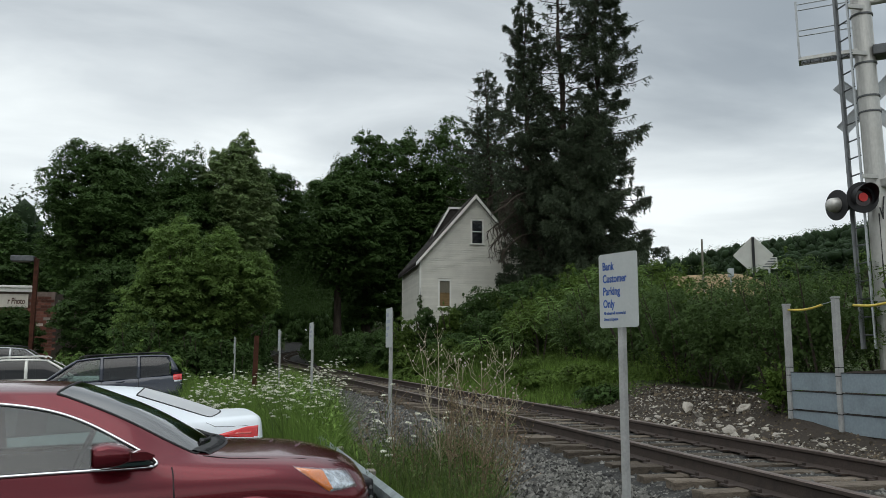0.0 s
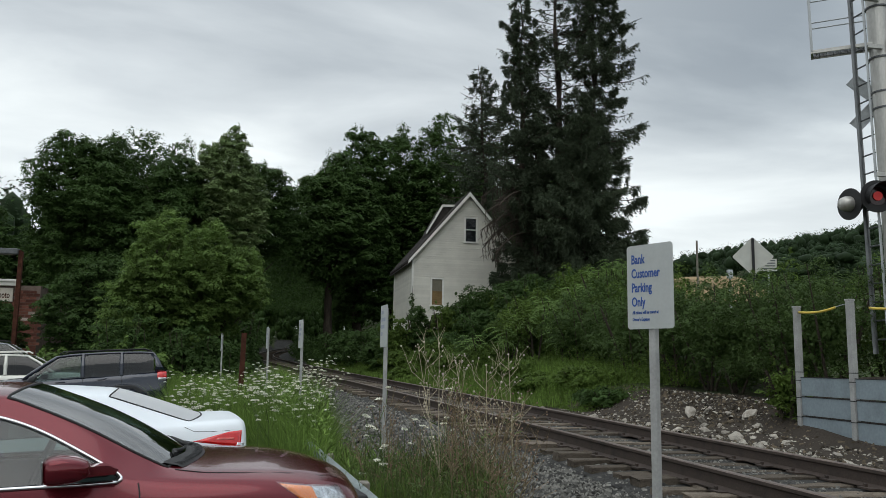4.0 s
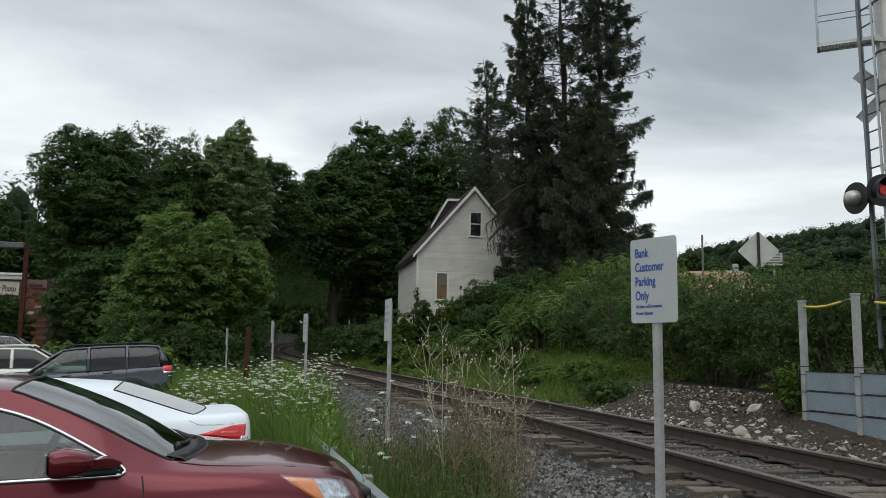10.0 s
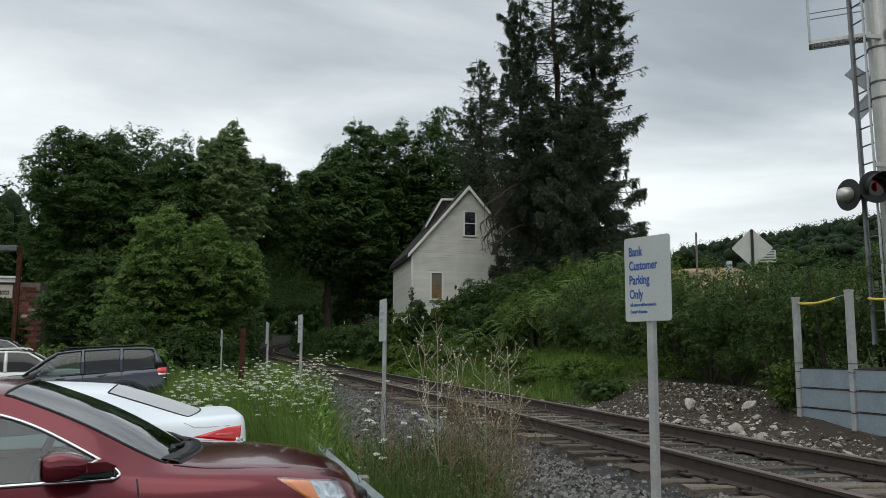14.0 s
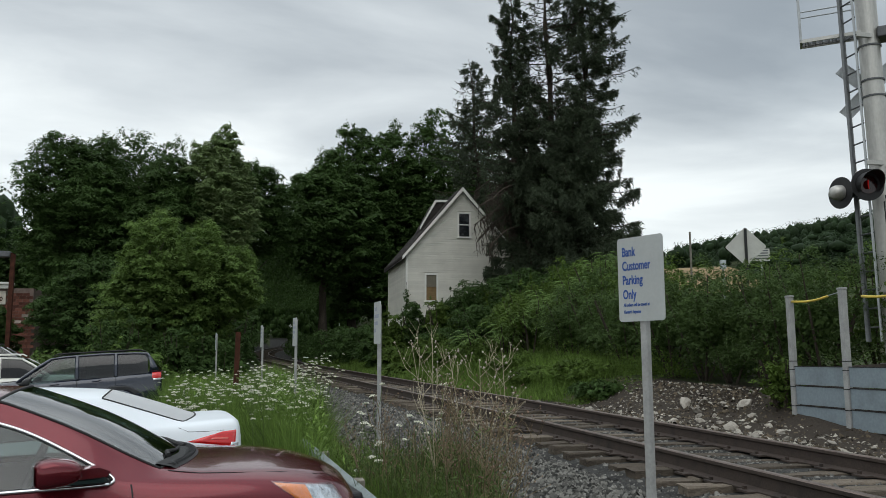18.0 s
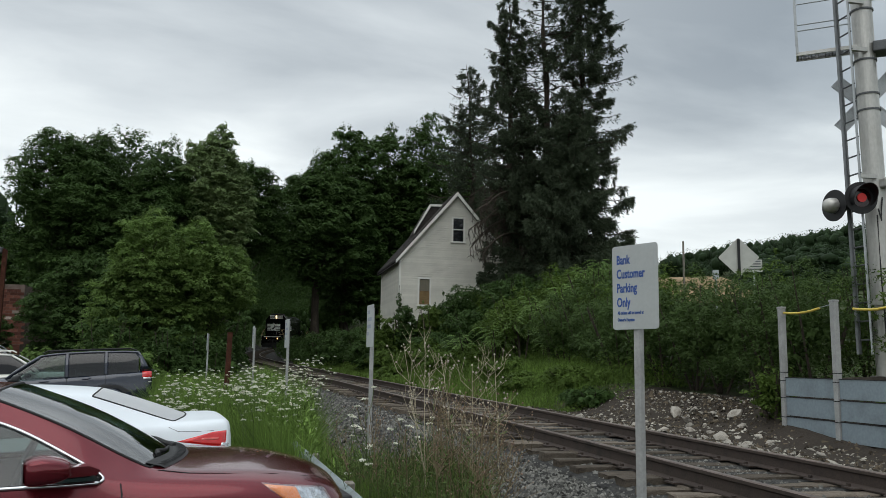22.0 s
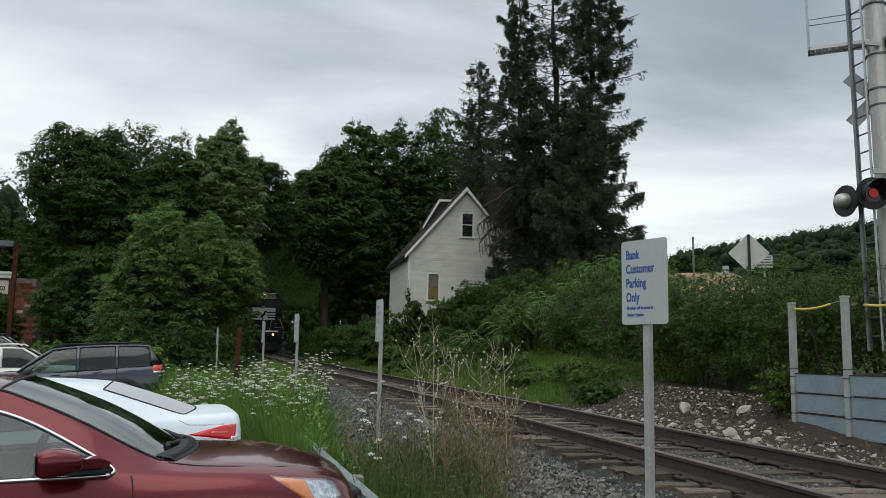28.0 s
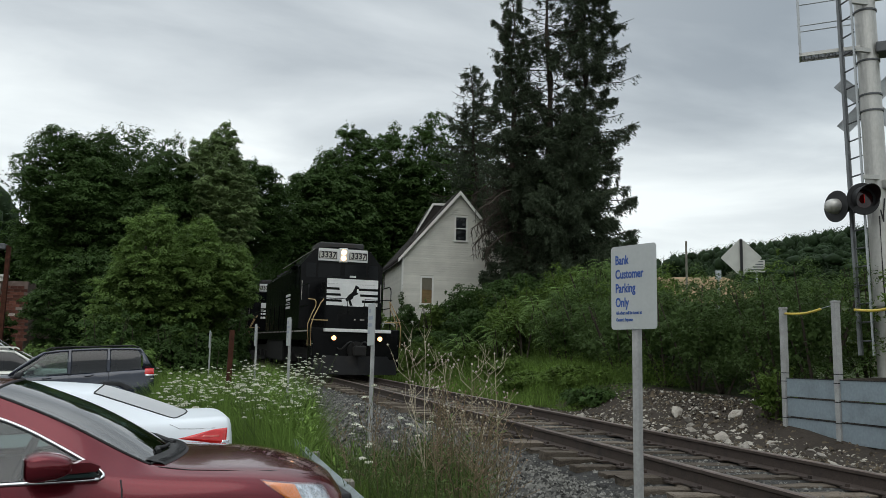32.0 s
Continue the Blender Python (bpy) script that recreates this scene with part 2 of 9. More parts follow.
def thing(name, m, label, category, group="", kind=""):
    ob = new(name)
    ob.matrix_basis = m
    return tagged(ob, label, category, group, kind)


def box(bm, x0, y0, z0, x1, y1, z1, bevel=0.0):
    r = bmesh.ops.create_cube(bm, size=1)
    for v in r["verts"]:
        v.co = Vector(((x0 + x1) / 2 + v.co.x * (x1 - x0), (y0 + y1) / 2 + v.co.y * (y1 - y0), (z0 + z1) / 2 + v.co.z * (z1 - z0)))
    if bevel:
        es = list({e for v in r["verts"] for e in v.link_edges})
        bmesh.ops.bevel(bm, geom=es, offset=bevel, segments=2, affect="EDGES", profile=0.5)
    return bm


def boxes(*dims, bevel=0.0):
    bm = bmesh.new()
    for d in dims:
        box(bm, *d, bevel=bevel)
    return bm


def tube(bm, a, b, r0, r1=None, n=10, cap=True):
    a, b = Vector(a), Vector(b)
    r1 = r0 if r1 is None else r1
    q = (b - a).to_track_quat("Z", "Y").to_matrix()
    rings = []
    for p, r in ((a, r0), (b, r1)):
        rings.append([bm.verts.new(p + q @ Vector((r * math.cos(2 * math.pi * i / n), r * math.sin(2 * math.pi * i / n), 0))) for i in range(n)])
    for i in range(n):
        bm.faces.new((rings[0][i], rings[0][(i + 1) % n], rings[1][(i + 1) % n], rings[1][i]))
    if cap:
        bm.faces.new(rings[0][::-1])
        bm.faces.new(rings[1])
    return bm


def tubes(*segs, n=10):
    bm = bmesh.new()
    for s in segs:
        tube(bm, *s, n=n)
    return bm


def pipe(bm, pts, r, n=8):
    """A tube along a line of points."""
    pts = [Vector(p) for p in pts]
    rings = []
    for i, p in enumerate(pts):
        d = (pts[min(i + 1, len(pts) - 1)] - pts[max(i - 1, 0)]).normalized()
        q = d.to_track_quat("Z", "Y").to_matrix()
        rr = r[i] if isinstance(r, (list, tuple)) else r
        rings.append([bm.verts.new(p + q @ Vector((rr * math.cos(2 * math.pi * k / n), rr * math.sin(2 * math.pi * k / n), 0))) for k in range(n)])
    for a, b in zip(rings, rings[1:]):
        for k in range(n):
            bm.faces.new((a[k], a[(k + 1) % n], b[(k + 1) % n], b[k]))
    bm.faces.new(rings[0][::-1])
    bm.faces.new(rings[-1])
    return bm


def prism(bm, outline, a, b, axis="y"):
    """An outline of (u, v) drawn out from a to b along an axis. u, v are (x, z) for y, (y, z) for x, (x, y) for z."""
    def at(u, v, w):
        return {"y": (u, w, v), "x": (w, u, v), "z": (u, v, w)}[axis]
    v0 = [bm.verts.new(at(u, v, a)) for u, v in outline]
    v1 = [bm.verts.new(at(u, v, b)) for u, v in outline]
    n = len(outline)
    for i in range(n):
        bm.faces.new((v0[i], v0[(i + 1) % n], v1[(i + 1) % n], v1[i]))
    bm.faces.new(v0[::-1])
    bm.faces.new(v1)
    bmesh.ops.recalc_face_normals(bm, faces=bm.faces[:])
    return bm


def ss(a, b, x):
    t = np.clip((x - a) / (b - a), 0, 1)
    return t * t * (3 - 2 * t)


# ---------------------------------------------------------------- the line of the track
TRACK = [(5.05, -90, 0.46), (5.05, -40, 0.46), (5.05, 0, 0.46), (5.06, 9, 0.47), (4.74, 13, 0.54), (4.4, 17, 0.61), (4.09, 20.5, 0.67), (3.58, 26, 0.77),
         (3.08, 31, 0.86), (2.44, 37, 0.99), (1.66, 44.5, 1.15), (0.97, 52, 1.3), (0.29, 60.8, 1.5), (-0.17, 70, 1.74), (-0.17, 80, 1.99),
         (0.27, 91, 2.29), (1.21, 103, 2.64), (2.67, 116, 3.04), (4.4, 130, 3.49), (19.9, 160, 4.09), (51.9, 190, 4.69), (110, 230, 5.5), (200, 290, 6.7), (390, 400, 8.9)]


def dense_track(step=0.25):
    """Catmull-Rom through the knots, then even steps of arc length."""
    k = np.array(TRACK, float)
    k = np.vstack([2 * k[0] - k[1], k, 2 * k[-1] - k[-2]])
    out = []
    for i in range(1, len(k) - 2):
        p0, p1, p2, p3 = k[i - 1:i + 3]
        t01, t12, t23 = [max(1e-6, np.linalg.norm(b - a)) ** 0.5 for a, b in ((p0, p1), (p1, p2), (p2, p3))]
        m1 = (p2 - p1) + t12 * ((p1 - p0) / t01 - (p2 - p0) / (t01 + t12))
        m2 = (p2 - p1) + t12 * ((p3 - p2) / t23 - (p3 - p1) / (t12 + t23))
        for s in np.linspace(0, 1, 40, endpoint=False):
            out.append((2 * (p1 - p2) + m1 + m2) * s ** 3 + (3 * (p2 - p1) - 2 * m1 - m2) * s ** 2 + m1 * s + p1)
    out = np.array(out)
    arc = np.r_[0, np.cumsum(np.linalg.norm(np.diff(out, axis=0), axis=1))]
    s = np.arange(0, arc[-1], step)
    return s, np.stack([np.interp(s, arc, out[:, i]) for i in range(3)], 1)


ARC, LINE = dense_track()
DIRS = np.gradient(LINE, axis=0)
DIRS /= np.linalg.norm(DIRS, axis=1)[:, None]
NORM = np.stack([DIRS[:, 1], -DIRS[:, 0], 0 * DIRS[:, 0]], 1)
NORM /= np.linalg.norm(NORM, axis=1)[:, None]


def on_track(s):
    """Place and heading (unit, in the direction of growing arc) at an arc length."""
    p = np.array([np.interp(s, ARC, LINE[:, i]) for i in range(3)])
    d = np.array([np.interp(s, ARC, DIRS[:, i]) for i in range(3)])
    return p, d / np.linalg.norm(d)


ARC0 = float(ARC[np.argmin(np.abs(LINE[:, 1]))])


def beside(x, y):
    """Signed distance from the track (right is positive), track height and arc index, for arrays."""
    x, y = np.atleast_1d(np.asarray(x, float)), np.atleast_1d(np.asarray(y, float))
    few = LINE[::4, :2]
    idx = np.empty(x.shape, int)
    for i in range(0, x.size, 4000):
        d = (x.flat[i:i + 4000][:, None] - few[:, 0]) ** 2 + (y.flat[i:i + 4000][:, None] - few[:, 1]) ** 2
        idx.flat[i:i + 4000] = d.argmin(1) * 4
    off = (x - LINE[idx, 0]) * NORM[idx, 0] + (y - LINE[idx, 1]) * NORM[idx, 1]
    return off, LINE[idx, 2], idx


LOT = -0.25


def edge_x(y):
    """The edge of the parking lot, a little askew to the track."""
    return 1.30 - 0.115 * (y - 4.5)


def ground_z(x, y):
    x, y = np.atleast_1d(np.asarray(x, float)), np.atleast_1d(np.asarray(y, float))
    s, tz, idx = beside(x, y)
    bed = tz - 0.225 - 0.065 * ss(1.05, 1.35, np.abs(s))
    lot = LOT + 0.045 * np.maximum(0, y - 26) * ss(26, 40, y) + 0.05 * np.clip(x - edge_x(y) + 2.6, -3.0, 2.6) * (1 - ss(24, 34, y))
    left = lot + (bed - lot) * (1 - ss(2.0, 3.9, -s))
    bank = 1.9 * ss(4.6, 8.5, s) * ss(15, 33, y) + 0.6 * ss(2.8, 4.7, s) * (y > -30) * (0.45 + 0.55 * ss(8.6, 11.4, y)) + 0.45 * ss(3.85, 4.3, s) * (1 - ss(11.2, 12.6, y)) * (0.35 + 0.65 * ss(9.0, 11.4, y))
    right = tz - 0.2 - 0.1 * ss(1.7, 2.6, s) + bank + 0.06 * np.maximum(0, x - 11) * ss(8, 20, x) + 0.045 * np.maximum(0, y - 25) * ss(8, 20, x)
    right += 0.10 * np.maximum(0, x - 70) * ss(60, 130, x)
    z = np.where(s < 0, left, right)
    far = ss(230, 420, np.hypot(x, y))
    z = z * (1 - far) + 14 * far * ss(60, 200, np.abs(x) + y)
    return z


def gz(x, y):
    return float(ground_z(x, y)[0])


def ground_sheet():
    def axis(lo, mid0, mid1, hi, fine, n):
        a = np.arange(mid0, mid1, fine)
        left = mid0 - np.geomspace(fine, mid0 - lo, n)[::-1]
        right = mid1 + np.geomspace(fine, hi - mid1, n)
        return np.r_[left, a, right]
    xs, ys = axis(-1500, -16, 24, 1500, 0.35, 34), axis(-1500, -4, 62, 1500, 0.4, 40)
    X, Y = np.meshgrid(xs, ys)
    Z = ground_z(X.ravel(), Y.ravel()).reshape(X.shape)
    rough = np.array([noise.noise((a * 0.9, b * 0.9, 3.0)) * 0.05 + noise.noise((a * 0.25, b * 0.25, 7.0)) * 0.1 for a, b in zip(X.ravel(), Y.ravel())]).reshape(X.shape)
    s, _, _ = beside(X.ravel(), Y.ravel())
    s = s.reshape(X.shape)
    Z = Z + rough * ss(2.4, 5, np.abs(s)) * np.where(s < -4.2, 0.0, 1.0)
    n, m = X.shape
    verts = np.stack([X.ravel(), Y.ravel(), Z.ravel()], 1)
    i = np.arange(n - 1)[:, None] * m + np.arange(m - 1)
    faces = np.stack([i, i + 1, i + m + 1, i + m], -1).reshape(-1, 4)
    me = bpy.data.meshes.new("ground")
    me.from_pydata(verts.tolist(), [], faces.tolist())
    cx, cy = X[:-1, :-1].ravel(), Y[:-1, :-1].ravel()
    sc = s[:-1, :-1].ravel()
    idx = np.zeros(len(faces), int)
    idx[(np.abs(sc) < 2.7) & (np.hypot(cx, cy) < 260)] = 1
    idx[(sc > 2.2) & (sc < 5.0) & (cy < 17)] = 2
    for k in ("ground", "gravel", "dirt"):
        me.materials.append(M[k])
    me.polygons.foreach_set("material_index", idx)
    me.shade_smooth()
    tagged(new("ground", me), "rough grassy ground with grey gravel along the track", "ground", kind="structure")


ground_sheet()


# ---------------------------------------------------------------- rails and ties
def sweep_rail(off, name, s0, s1, step):
    """A rail of real section, swept along the track."""
    sec = [(-0.07, -0.172), (0.07, -0.172), (0.07, -0.16), (0.012, -0.14), (0.010, -0.05), (0.036, -0.035), (0.036, -0.008), (0.026, 0.0), (-0.026, 0.0), (-0.036, -0.008), (-0.036, -0.035), (-0.010, -0.05), (-0.012, -0.14), (-0.07, -0.16)]
    ss_ = np.arange(s0, s1, step)
    verts, faces = [], []
    for s in ss_:
        p, d = on_track(s)
        nrm = np.array([d[1], -d[0], 0]) / math.hypot(d[0], d[1])
        for u, v in sec:
            verts.append(p + nrm * (off + u) + np.array([0, 0, v]))
    n = len(sec)
    for i in range(len(ss_) - 1):
        for k in range(n):
            faces.append((i * n + k, i * n + (k + 1) % n, (i + 1) * n + (k + 1) % n, (i + 1) * n + k))
    ob = mesh_ob(name, verts, faces, M["rail"])
    ob.data.materials.append(M["railtop"])
    for p in ob.data.polygons:
        if p.index % n in (6, 7, 8):
            p.material_index = 1
    return ob


track = thing("railway_track", Matrix(), "single railway track with rusty rails on weathered ties", "railway track", kind="structure")
for off in (-0.7525, 0.7525):
    r = sweep_rail(off, "rail", ARC0 - 25, ARC0 + 150, 0.5)
    r.parent = track


# ---------------------------------------------------------------- foliage
def blades_at(rng, p, nrm, size, flat=0.75):
    """One small three-cornered leaf at each point, lying across its normal."""
    n = len(p)
    nrm = nrm / np.linalg.norm(nrm, axis=1)[:, None]
    u = np.cross(nrm, rng.normal(size=(n, 3)))
    u /= np.linalg.norm(u, axis=1)[:, None]
    v = np.cross(nrm, u)
    sz = size * (0.6 + 0.8 * rng.random(n))[:, None]
    a, b = u * sz, v * sz * flat * 0.8
    verts = np.stack([p - a * 0.7 + b, p + a, p - a * 0.5 - b], 1).reshape(-1, 3)
    return verts, np.arange(n)[:, None] * 3 + np.array([0, 1, 2])


def leaf_cloud(rng, centers, radii, count, size, flat=0.75, inner=0.35, up=0.35, hollow=0.38):
    """Leaves on and a little inside a set of lobes. Returns vertices and faces."""
    centers, radii = np.asarray(centers, float), np.asarray(radii, float)
    w = (radii ** 2).sum(1)
    pick = rng.choice(len(centers), count, p=w / w.sum())
    d = rng.normal(size=(count, 3))
    d /= np.linalg.norm(d, axis=1)[:, None]
    r = 1 - inner * rng.random(count) ** 1.5
    p = centers[pick] + d * radii[pick] * r[:, None]
    # drop what lies deep inside another lobe
    keep = np.ones(count, bool)
    for c, q in zip(centers, radii) if hollow else ():
        keep &= (((p - c) / q) ** 2).sum(1) > hollow
    p, d = p[keep], d[keep]
    return blades_at(rng, p, d * 0.7 + rng.normal(size=p.shape) * 0.35 + np.array([0, 0, up]), size, flat)


def spray_cloud(rng, centers, reach, dome, count, size, flat=0.75, droop=0.25):
    """Leaves over the tops of flat domed sprays, drooping toward their outer rim: lit above, dark below."""
    centers, reach, dome = np.asarray(centers, float), np.asarray(reach, float), np.asarray(dome, float)
    w = reach ** 2
    pick = rng.choice(len(centers), count, p=w / w.sum())
    a, rho = rng.random(count) * 2 * math.pi, np.sqrt(rng.random(count)) * (0.86 + 0.28 * rng.random(count))
    ragged = 1 + 0.22 * np.sin(3 * a + pick * 1.7) + 0.16 * np.sin(7 * a + pick * 0.9)
    rr = reach[pick] * rho * ragged
    x, y = np.cos(a), np.sin(a)
    z = dome[pick] * (1 - rho ** 2 * (1 + droop)) + rng.normal(size=count) * dome[pick] * 0.22
    p = centers[pick] + np.stack([x * rr, y * rr, z], 1)
    nrm = np.stack([x * rho * 0.75, y * rho * 0.75, np.full(count, 0.75)], 1) + rng.normal(size=(count, 3)) * 0.2
    return blades_at(rng, p, nrm, size, flat)


def join(*pieces):
    """Several sets of vertices and faces as one."""
    v, f, k = [], [], 0
    for a, b in pieces:
        v.append(a)
        f.append(b + k)
        k += len(a)
    return np.concatenate(v), np.concatenate(f)


def leaves_ob(name, verts, faces, material, parent=None, label=""):
    me = bpy.data.meshes.new(name)
    me.vertices.add(len(verts))
    me.vertices.foreach_set("co", np.asarray(verts, np.float32).ravel())
    me.loops.add(faces.size)
    me.loops.foreach_set("vertex_index", faces.ravel().astype(np.int32))
    me.polygons.add(len(faces))
    k = faces.shape[1]
    me.polygons.foreach_set("loop_start", np.arange(0, faces.size, k, dtype=np.int32))
    me.update(calc_edges=True)
    me.materials.append(material)
    ob = new(name, me)
    if parent:
        ob.parent = parent
    if label:
        ob["label"] = label
    return ob


def limbs(bm, rng, base, top, r, reach, count, low=0.35):
    """A bent tapered trunk and rising limbs."""
    base, top = Vector(base), Vector(top)
    pts, rad = [], []
    for i in range(7):
        t = i / 6
        pts.append(base.lerp(top, t) + Vector((rng.normal() * 0.12, rng.normal() * 0.12, 0)) * (t > 0) * (top - base).length * 0.05)
        rad.append(r * (1.25 if i == 0 else 1 - 0.82 * t))
    pipe(bm, pts, rad, 9)
    for i in range(count):
        t = low + (0.95 - low) * (i + rng.random()) / count
        p = base.lerp(top, t)
        a = i * 2.4 + rng.random()
        ln = reach * (0.55 + 0.5 * rng.random()) * (1.1 - 0.6 * t)
        d = Vector((math.cos(a), math.sin(a), 0.45 + 0.6 * rng.random()))
        q = [p, p + d * ln * 0.5 + Vector((0, 0, 0.04 * ln)), p + d * ln + Vector((0, 0, 0.2 * ln))]
        pipe(bm, q, [r * 0.4 * (1.1 - t), r * 0.24 * (1.1 - t), r * 0.07], 6)
    return bm


def broad_tree(name, x, y, height, rx, ry, count, size, material, label, seed, low=0.15, lobes=26, group="", trunk=0.25, squeeze=1.0, rough=1.0):
    """A broadleaf tree: trunk, limbs, and a crown of many lobes with an uneven outline."""
    rng = np.random.default_rng(seed)
    z = gz(x, y) - 0.1
    t = thing(name, pose(x, y, z), label, "tree", group)
    bm = limbs(bmesh.new(), rng, (0, 0, 0), (rng.normal() * 0.3, rng.normal() * 0.3, height * 0.82), trunk, max(rx, ry) * 0.7, 12)
    part("trunk", bm, M["bark"], t, smooth=True)
    mid, half = height * (1 + low) / 2, height * (1 - low) / 2

    def shell(n, lo, hi, top=False):
        """Points under the crown's uneven skin, from lo to hi of the way out."""
        d = rng.normal(size=(n, 3))
        if top:
            d[:, 2] = np.abs(d[:, 2]) + 0.4
        d /= np.linalg.norm(d, axis=1)[:, None]
        swell = 1 + rough * (0.10 * np.sin(2.6 * d[:, 0] + 4.1 * d[:, 2] + seed) + 0.08 * np.sin(5.3 * d[:, 0] - 3.2 * d[:, 2] + 2 * d[:, 1] + 2 * seed) + 0.05 * np.sin(11 * d[:, 0] + 9 * d[:, 2] + seed))
        k = (lo + (hi - lo) * rng.random(n)) * swell
        taper = 1 - 0.30 * np.maximum(0, d[:, 2]) * squeeze
        return np.stack([d[:, 0] * rx * k * taper, d[:, 1] * ry * k * taper, mid + d[:, 2] * half * k], 1)
    n = lobes * 15
    reach = rx * (0.055 + 0.12 * rng.random(n) ** 1.5)
    outer = spray_cloud(rng, shell(n, 0.68, 0.97), reach, reach * 0.42, int(count * 1.2), size * 0.84)
    n = lobes * 4
    reach = rx * (0.13 + 0.12 * rng.random(n))
    deep = spray_cloud(rng, shell(n, 0.3, 0.72), reach, reach * 0.4, int(count * 0.28), size * 0.95)
    # leaves that catch the sky along the top
    n = lobes * 2
    plume = rx * (0.035 + 0.05 * rng.random(n))
    top = leaf_cloud(rng, shell(n, 0.84, 1.0, True), np.stack([plume, plume, plume * (1.2 + 1.0 * rng.random(n))], 1), int(count * 0.12), size * 0.6, inner=0.9, up=0.5, hollow=0.0)
    # the dark inside of the crown, of large leaves
    core = shell(int(900 + 40 * lobes), 0.05, 0.52)
    core = blades_at(rng, core, rng.normal(size=core.shape), max(0.16, 0.055 * rx), 0.8)
    leaves_ob("crown", *join(outer, deep, top, core), material, t)
    return t


def spruce(name, x, y, height, reach, count, label, seed, bare=0.0, low=0.04, power=0.72, needle="needle", hang=0):
    """A spruce: one straight trunk, whorls of sagging boughs hung with short sprays of needles."""
    rng = np.random.default_rng(seed)
    z = gz(x, y) - 0.1
    t = thing(name, pose(x, y, z), label, "tree")
    bm = pipe(bmesh.new(), [(0.02 * i * rng.normal(), 0.02 * i * rng.normal(), height * i / 9) for i in range(10)], [0.34 * (1 - i / 9.3) for i in range(10)], 9)
    sprays, ways, lens = [], [], []
    h = height * low
    while h < height * 0.985:
        f = h / height
        n = 5 if f < 0.85 else 4
        a0 = rng.random() * 6.28
        for i in range(n):
            a = a0 + i * 6.28 / n + rng.normal() * 0.25
            ln = reach * ((1 - f) ** power) * (0.42 + 0.83 * rng.random() ** 1.4) + 0.18
            d = np.array([math.cos(a), math.sin(a)])
            sag = 0.12 + 0.30 * (1 - f) + 0.12 * rng.random()
            pts = [np.array([d[0] * ln * u, d[1] * ln * u, h + ln * (0.18 * u - sag * u * u * 1.15 + 0.34 * u ** 4 * (f < 0.9))]) for u in (0, 0.33, 0.66, 1.0)]
            pipe(bm, pts, [0.055 * (1 - 0.7 * f), 0.04 * (1 - 0.7 * f), 0.025, 0.008], 5)
            dead = rng.random() < bare
            # side twigs hung with needles, in clumps along the bough
            m = int(count * ln / (reach * height * 0.95) * (0.10 if dead else 1.0)) + (0 if dead else 5)
            if not m:
                continue
            clump = 0.2 + 0.8 * rng.random(max(2, int(ln * 5)))
            u = np.clip(clump[rng.integers(0, len(clump), m)] + rng.normal(size=m) * 0.05, 0.1, 1.02)
            p = np.stack([np.interp(u, (0, 0.33, 0.66, 1), [q[k] for q in pts]) for k in range(3)], 1)
            side = rng.normal(size=m) * 0.13 * ln * (1.12 - u) + rng.normal(size=m) * 0.05
            drop = np.abs(rng.normal(size=m)) * (0.10 + 0.20 * (1 - f)) + 0.03 * np.abs(side)
            p += np.stack([-d[1] * side, d[0] * side, -drop], 1)
            sg = np.sign(side)
            sprays.append(p)
            ways.append(np.stack([d[0] * 0.8 - d[1] * sg * 0.45, d[1] * 0.8 + d[0] * sg * 0.45, np.where(drop > 0.12, -0.9, -0.2)], 1))
        h += height * 0.021 * (1.25 - 0.55 * f) + 0.07
    part("trunk", bm, M["bark"], t, smooth=True)
    p, d = np.repeat(np.concatenate(sprays), 2, 0), np.repeat(np.concatenate(ways), 2, 0)
    n = len(p)
    p = p + rng.normal(size=(n, 3)) * 0.035
    d = d + rng.normal(size=(n, 3)) * 0.4
    d /= np.linalg.norm(d, axis=1)[:, None]
    w = np.cross(d, rng.normal(size=(n, 3)))
    w /= np.linalg.norm(w, axis=1)[:, None]
    ln = (0.09 + 0.11 * rng.random(n))[:, None]
    verts = np.stack([p + w * ln * 0.17, p + d * ln, p - w * ln * 0.17], 1).reshape(-1, 3)
    leaves_ob("needles", verts, np.arange(n)[:, None] * 3 + np.array([0, 1, 2]), M[needle], t)
    # dead lower boughs arching out over the house, hung with bare twigs
    for i in range(hang):
        bm = bmesh.new()
        a = math.pi + rng.normal() * 0.35
        h0, ln = height * (0.42 + 0.3 * i / hang), 1.9 + 1.1 * rng.random()
        d = np.array([math.cos(a), math.sin(a) * 0.5 - 0.25])
        pts = [np.array([d[0] * ln * u, d[1] * ln * u, h0 + 0.5 * u - 1.5 * u ** 2.2]) for u in np.linspace(0, 1, 7)]
        pipe(bm, pts, [0.07, 0.06, 0.05, 0.045, 0.036, 0.028, 0.015], 6)
        for j in range(16):
            u = 0.3 + 0.7 * rng.random()
            p0 = np.array([np.interp(u, np.linspace(0, 1, 7), [q[k] for q in pts]) for k in range(3)])
            l2 = 0.35 + 0.75 * rng.random()
            e = p0 + np.array([rng.normal() * 0.2 - 0.12, rng.normal() * 0.15, -l2])
            mid = (p0 + e) / 2 + np.array([-0.12 - 0.1 * rng.random(), 0, 0.12])
            pipe(bm, [p0, mid, e], [0.026, 0.02, 0.01], 4)
            for w in range(3):
                m0 = mid + (e - mid) * rng.random()
                tube(bm, m0, m0 + np.array([rng.normal() * 0.16, rng.normal() * 0.1, -0.1 - 0.16 * rng.random()]), 0.013, 0.006, 4, False)
        part("dead_bough", bm, M["bark"], t, "bare drooping dead bough")
    return t


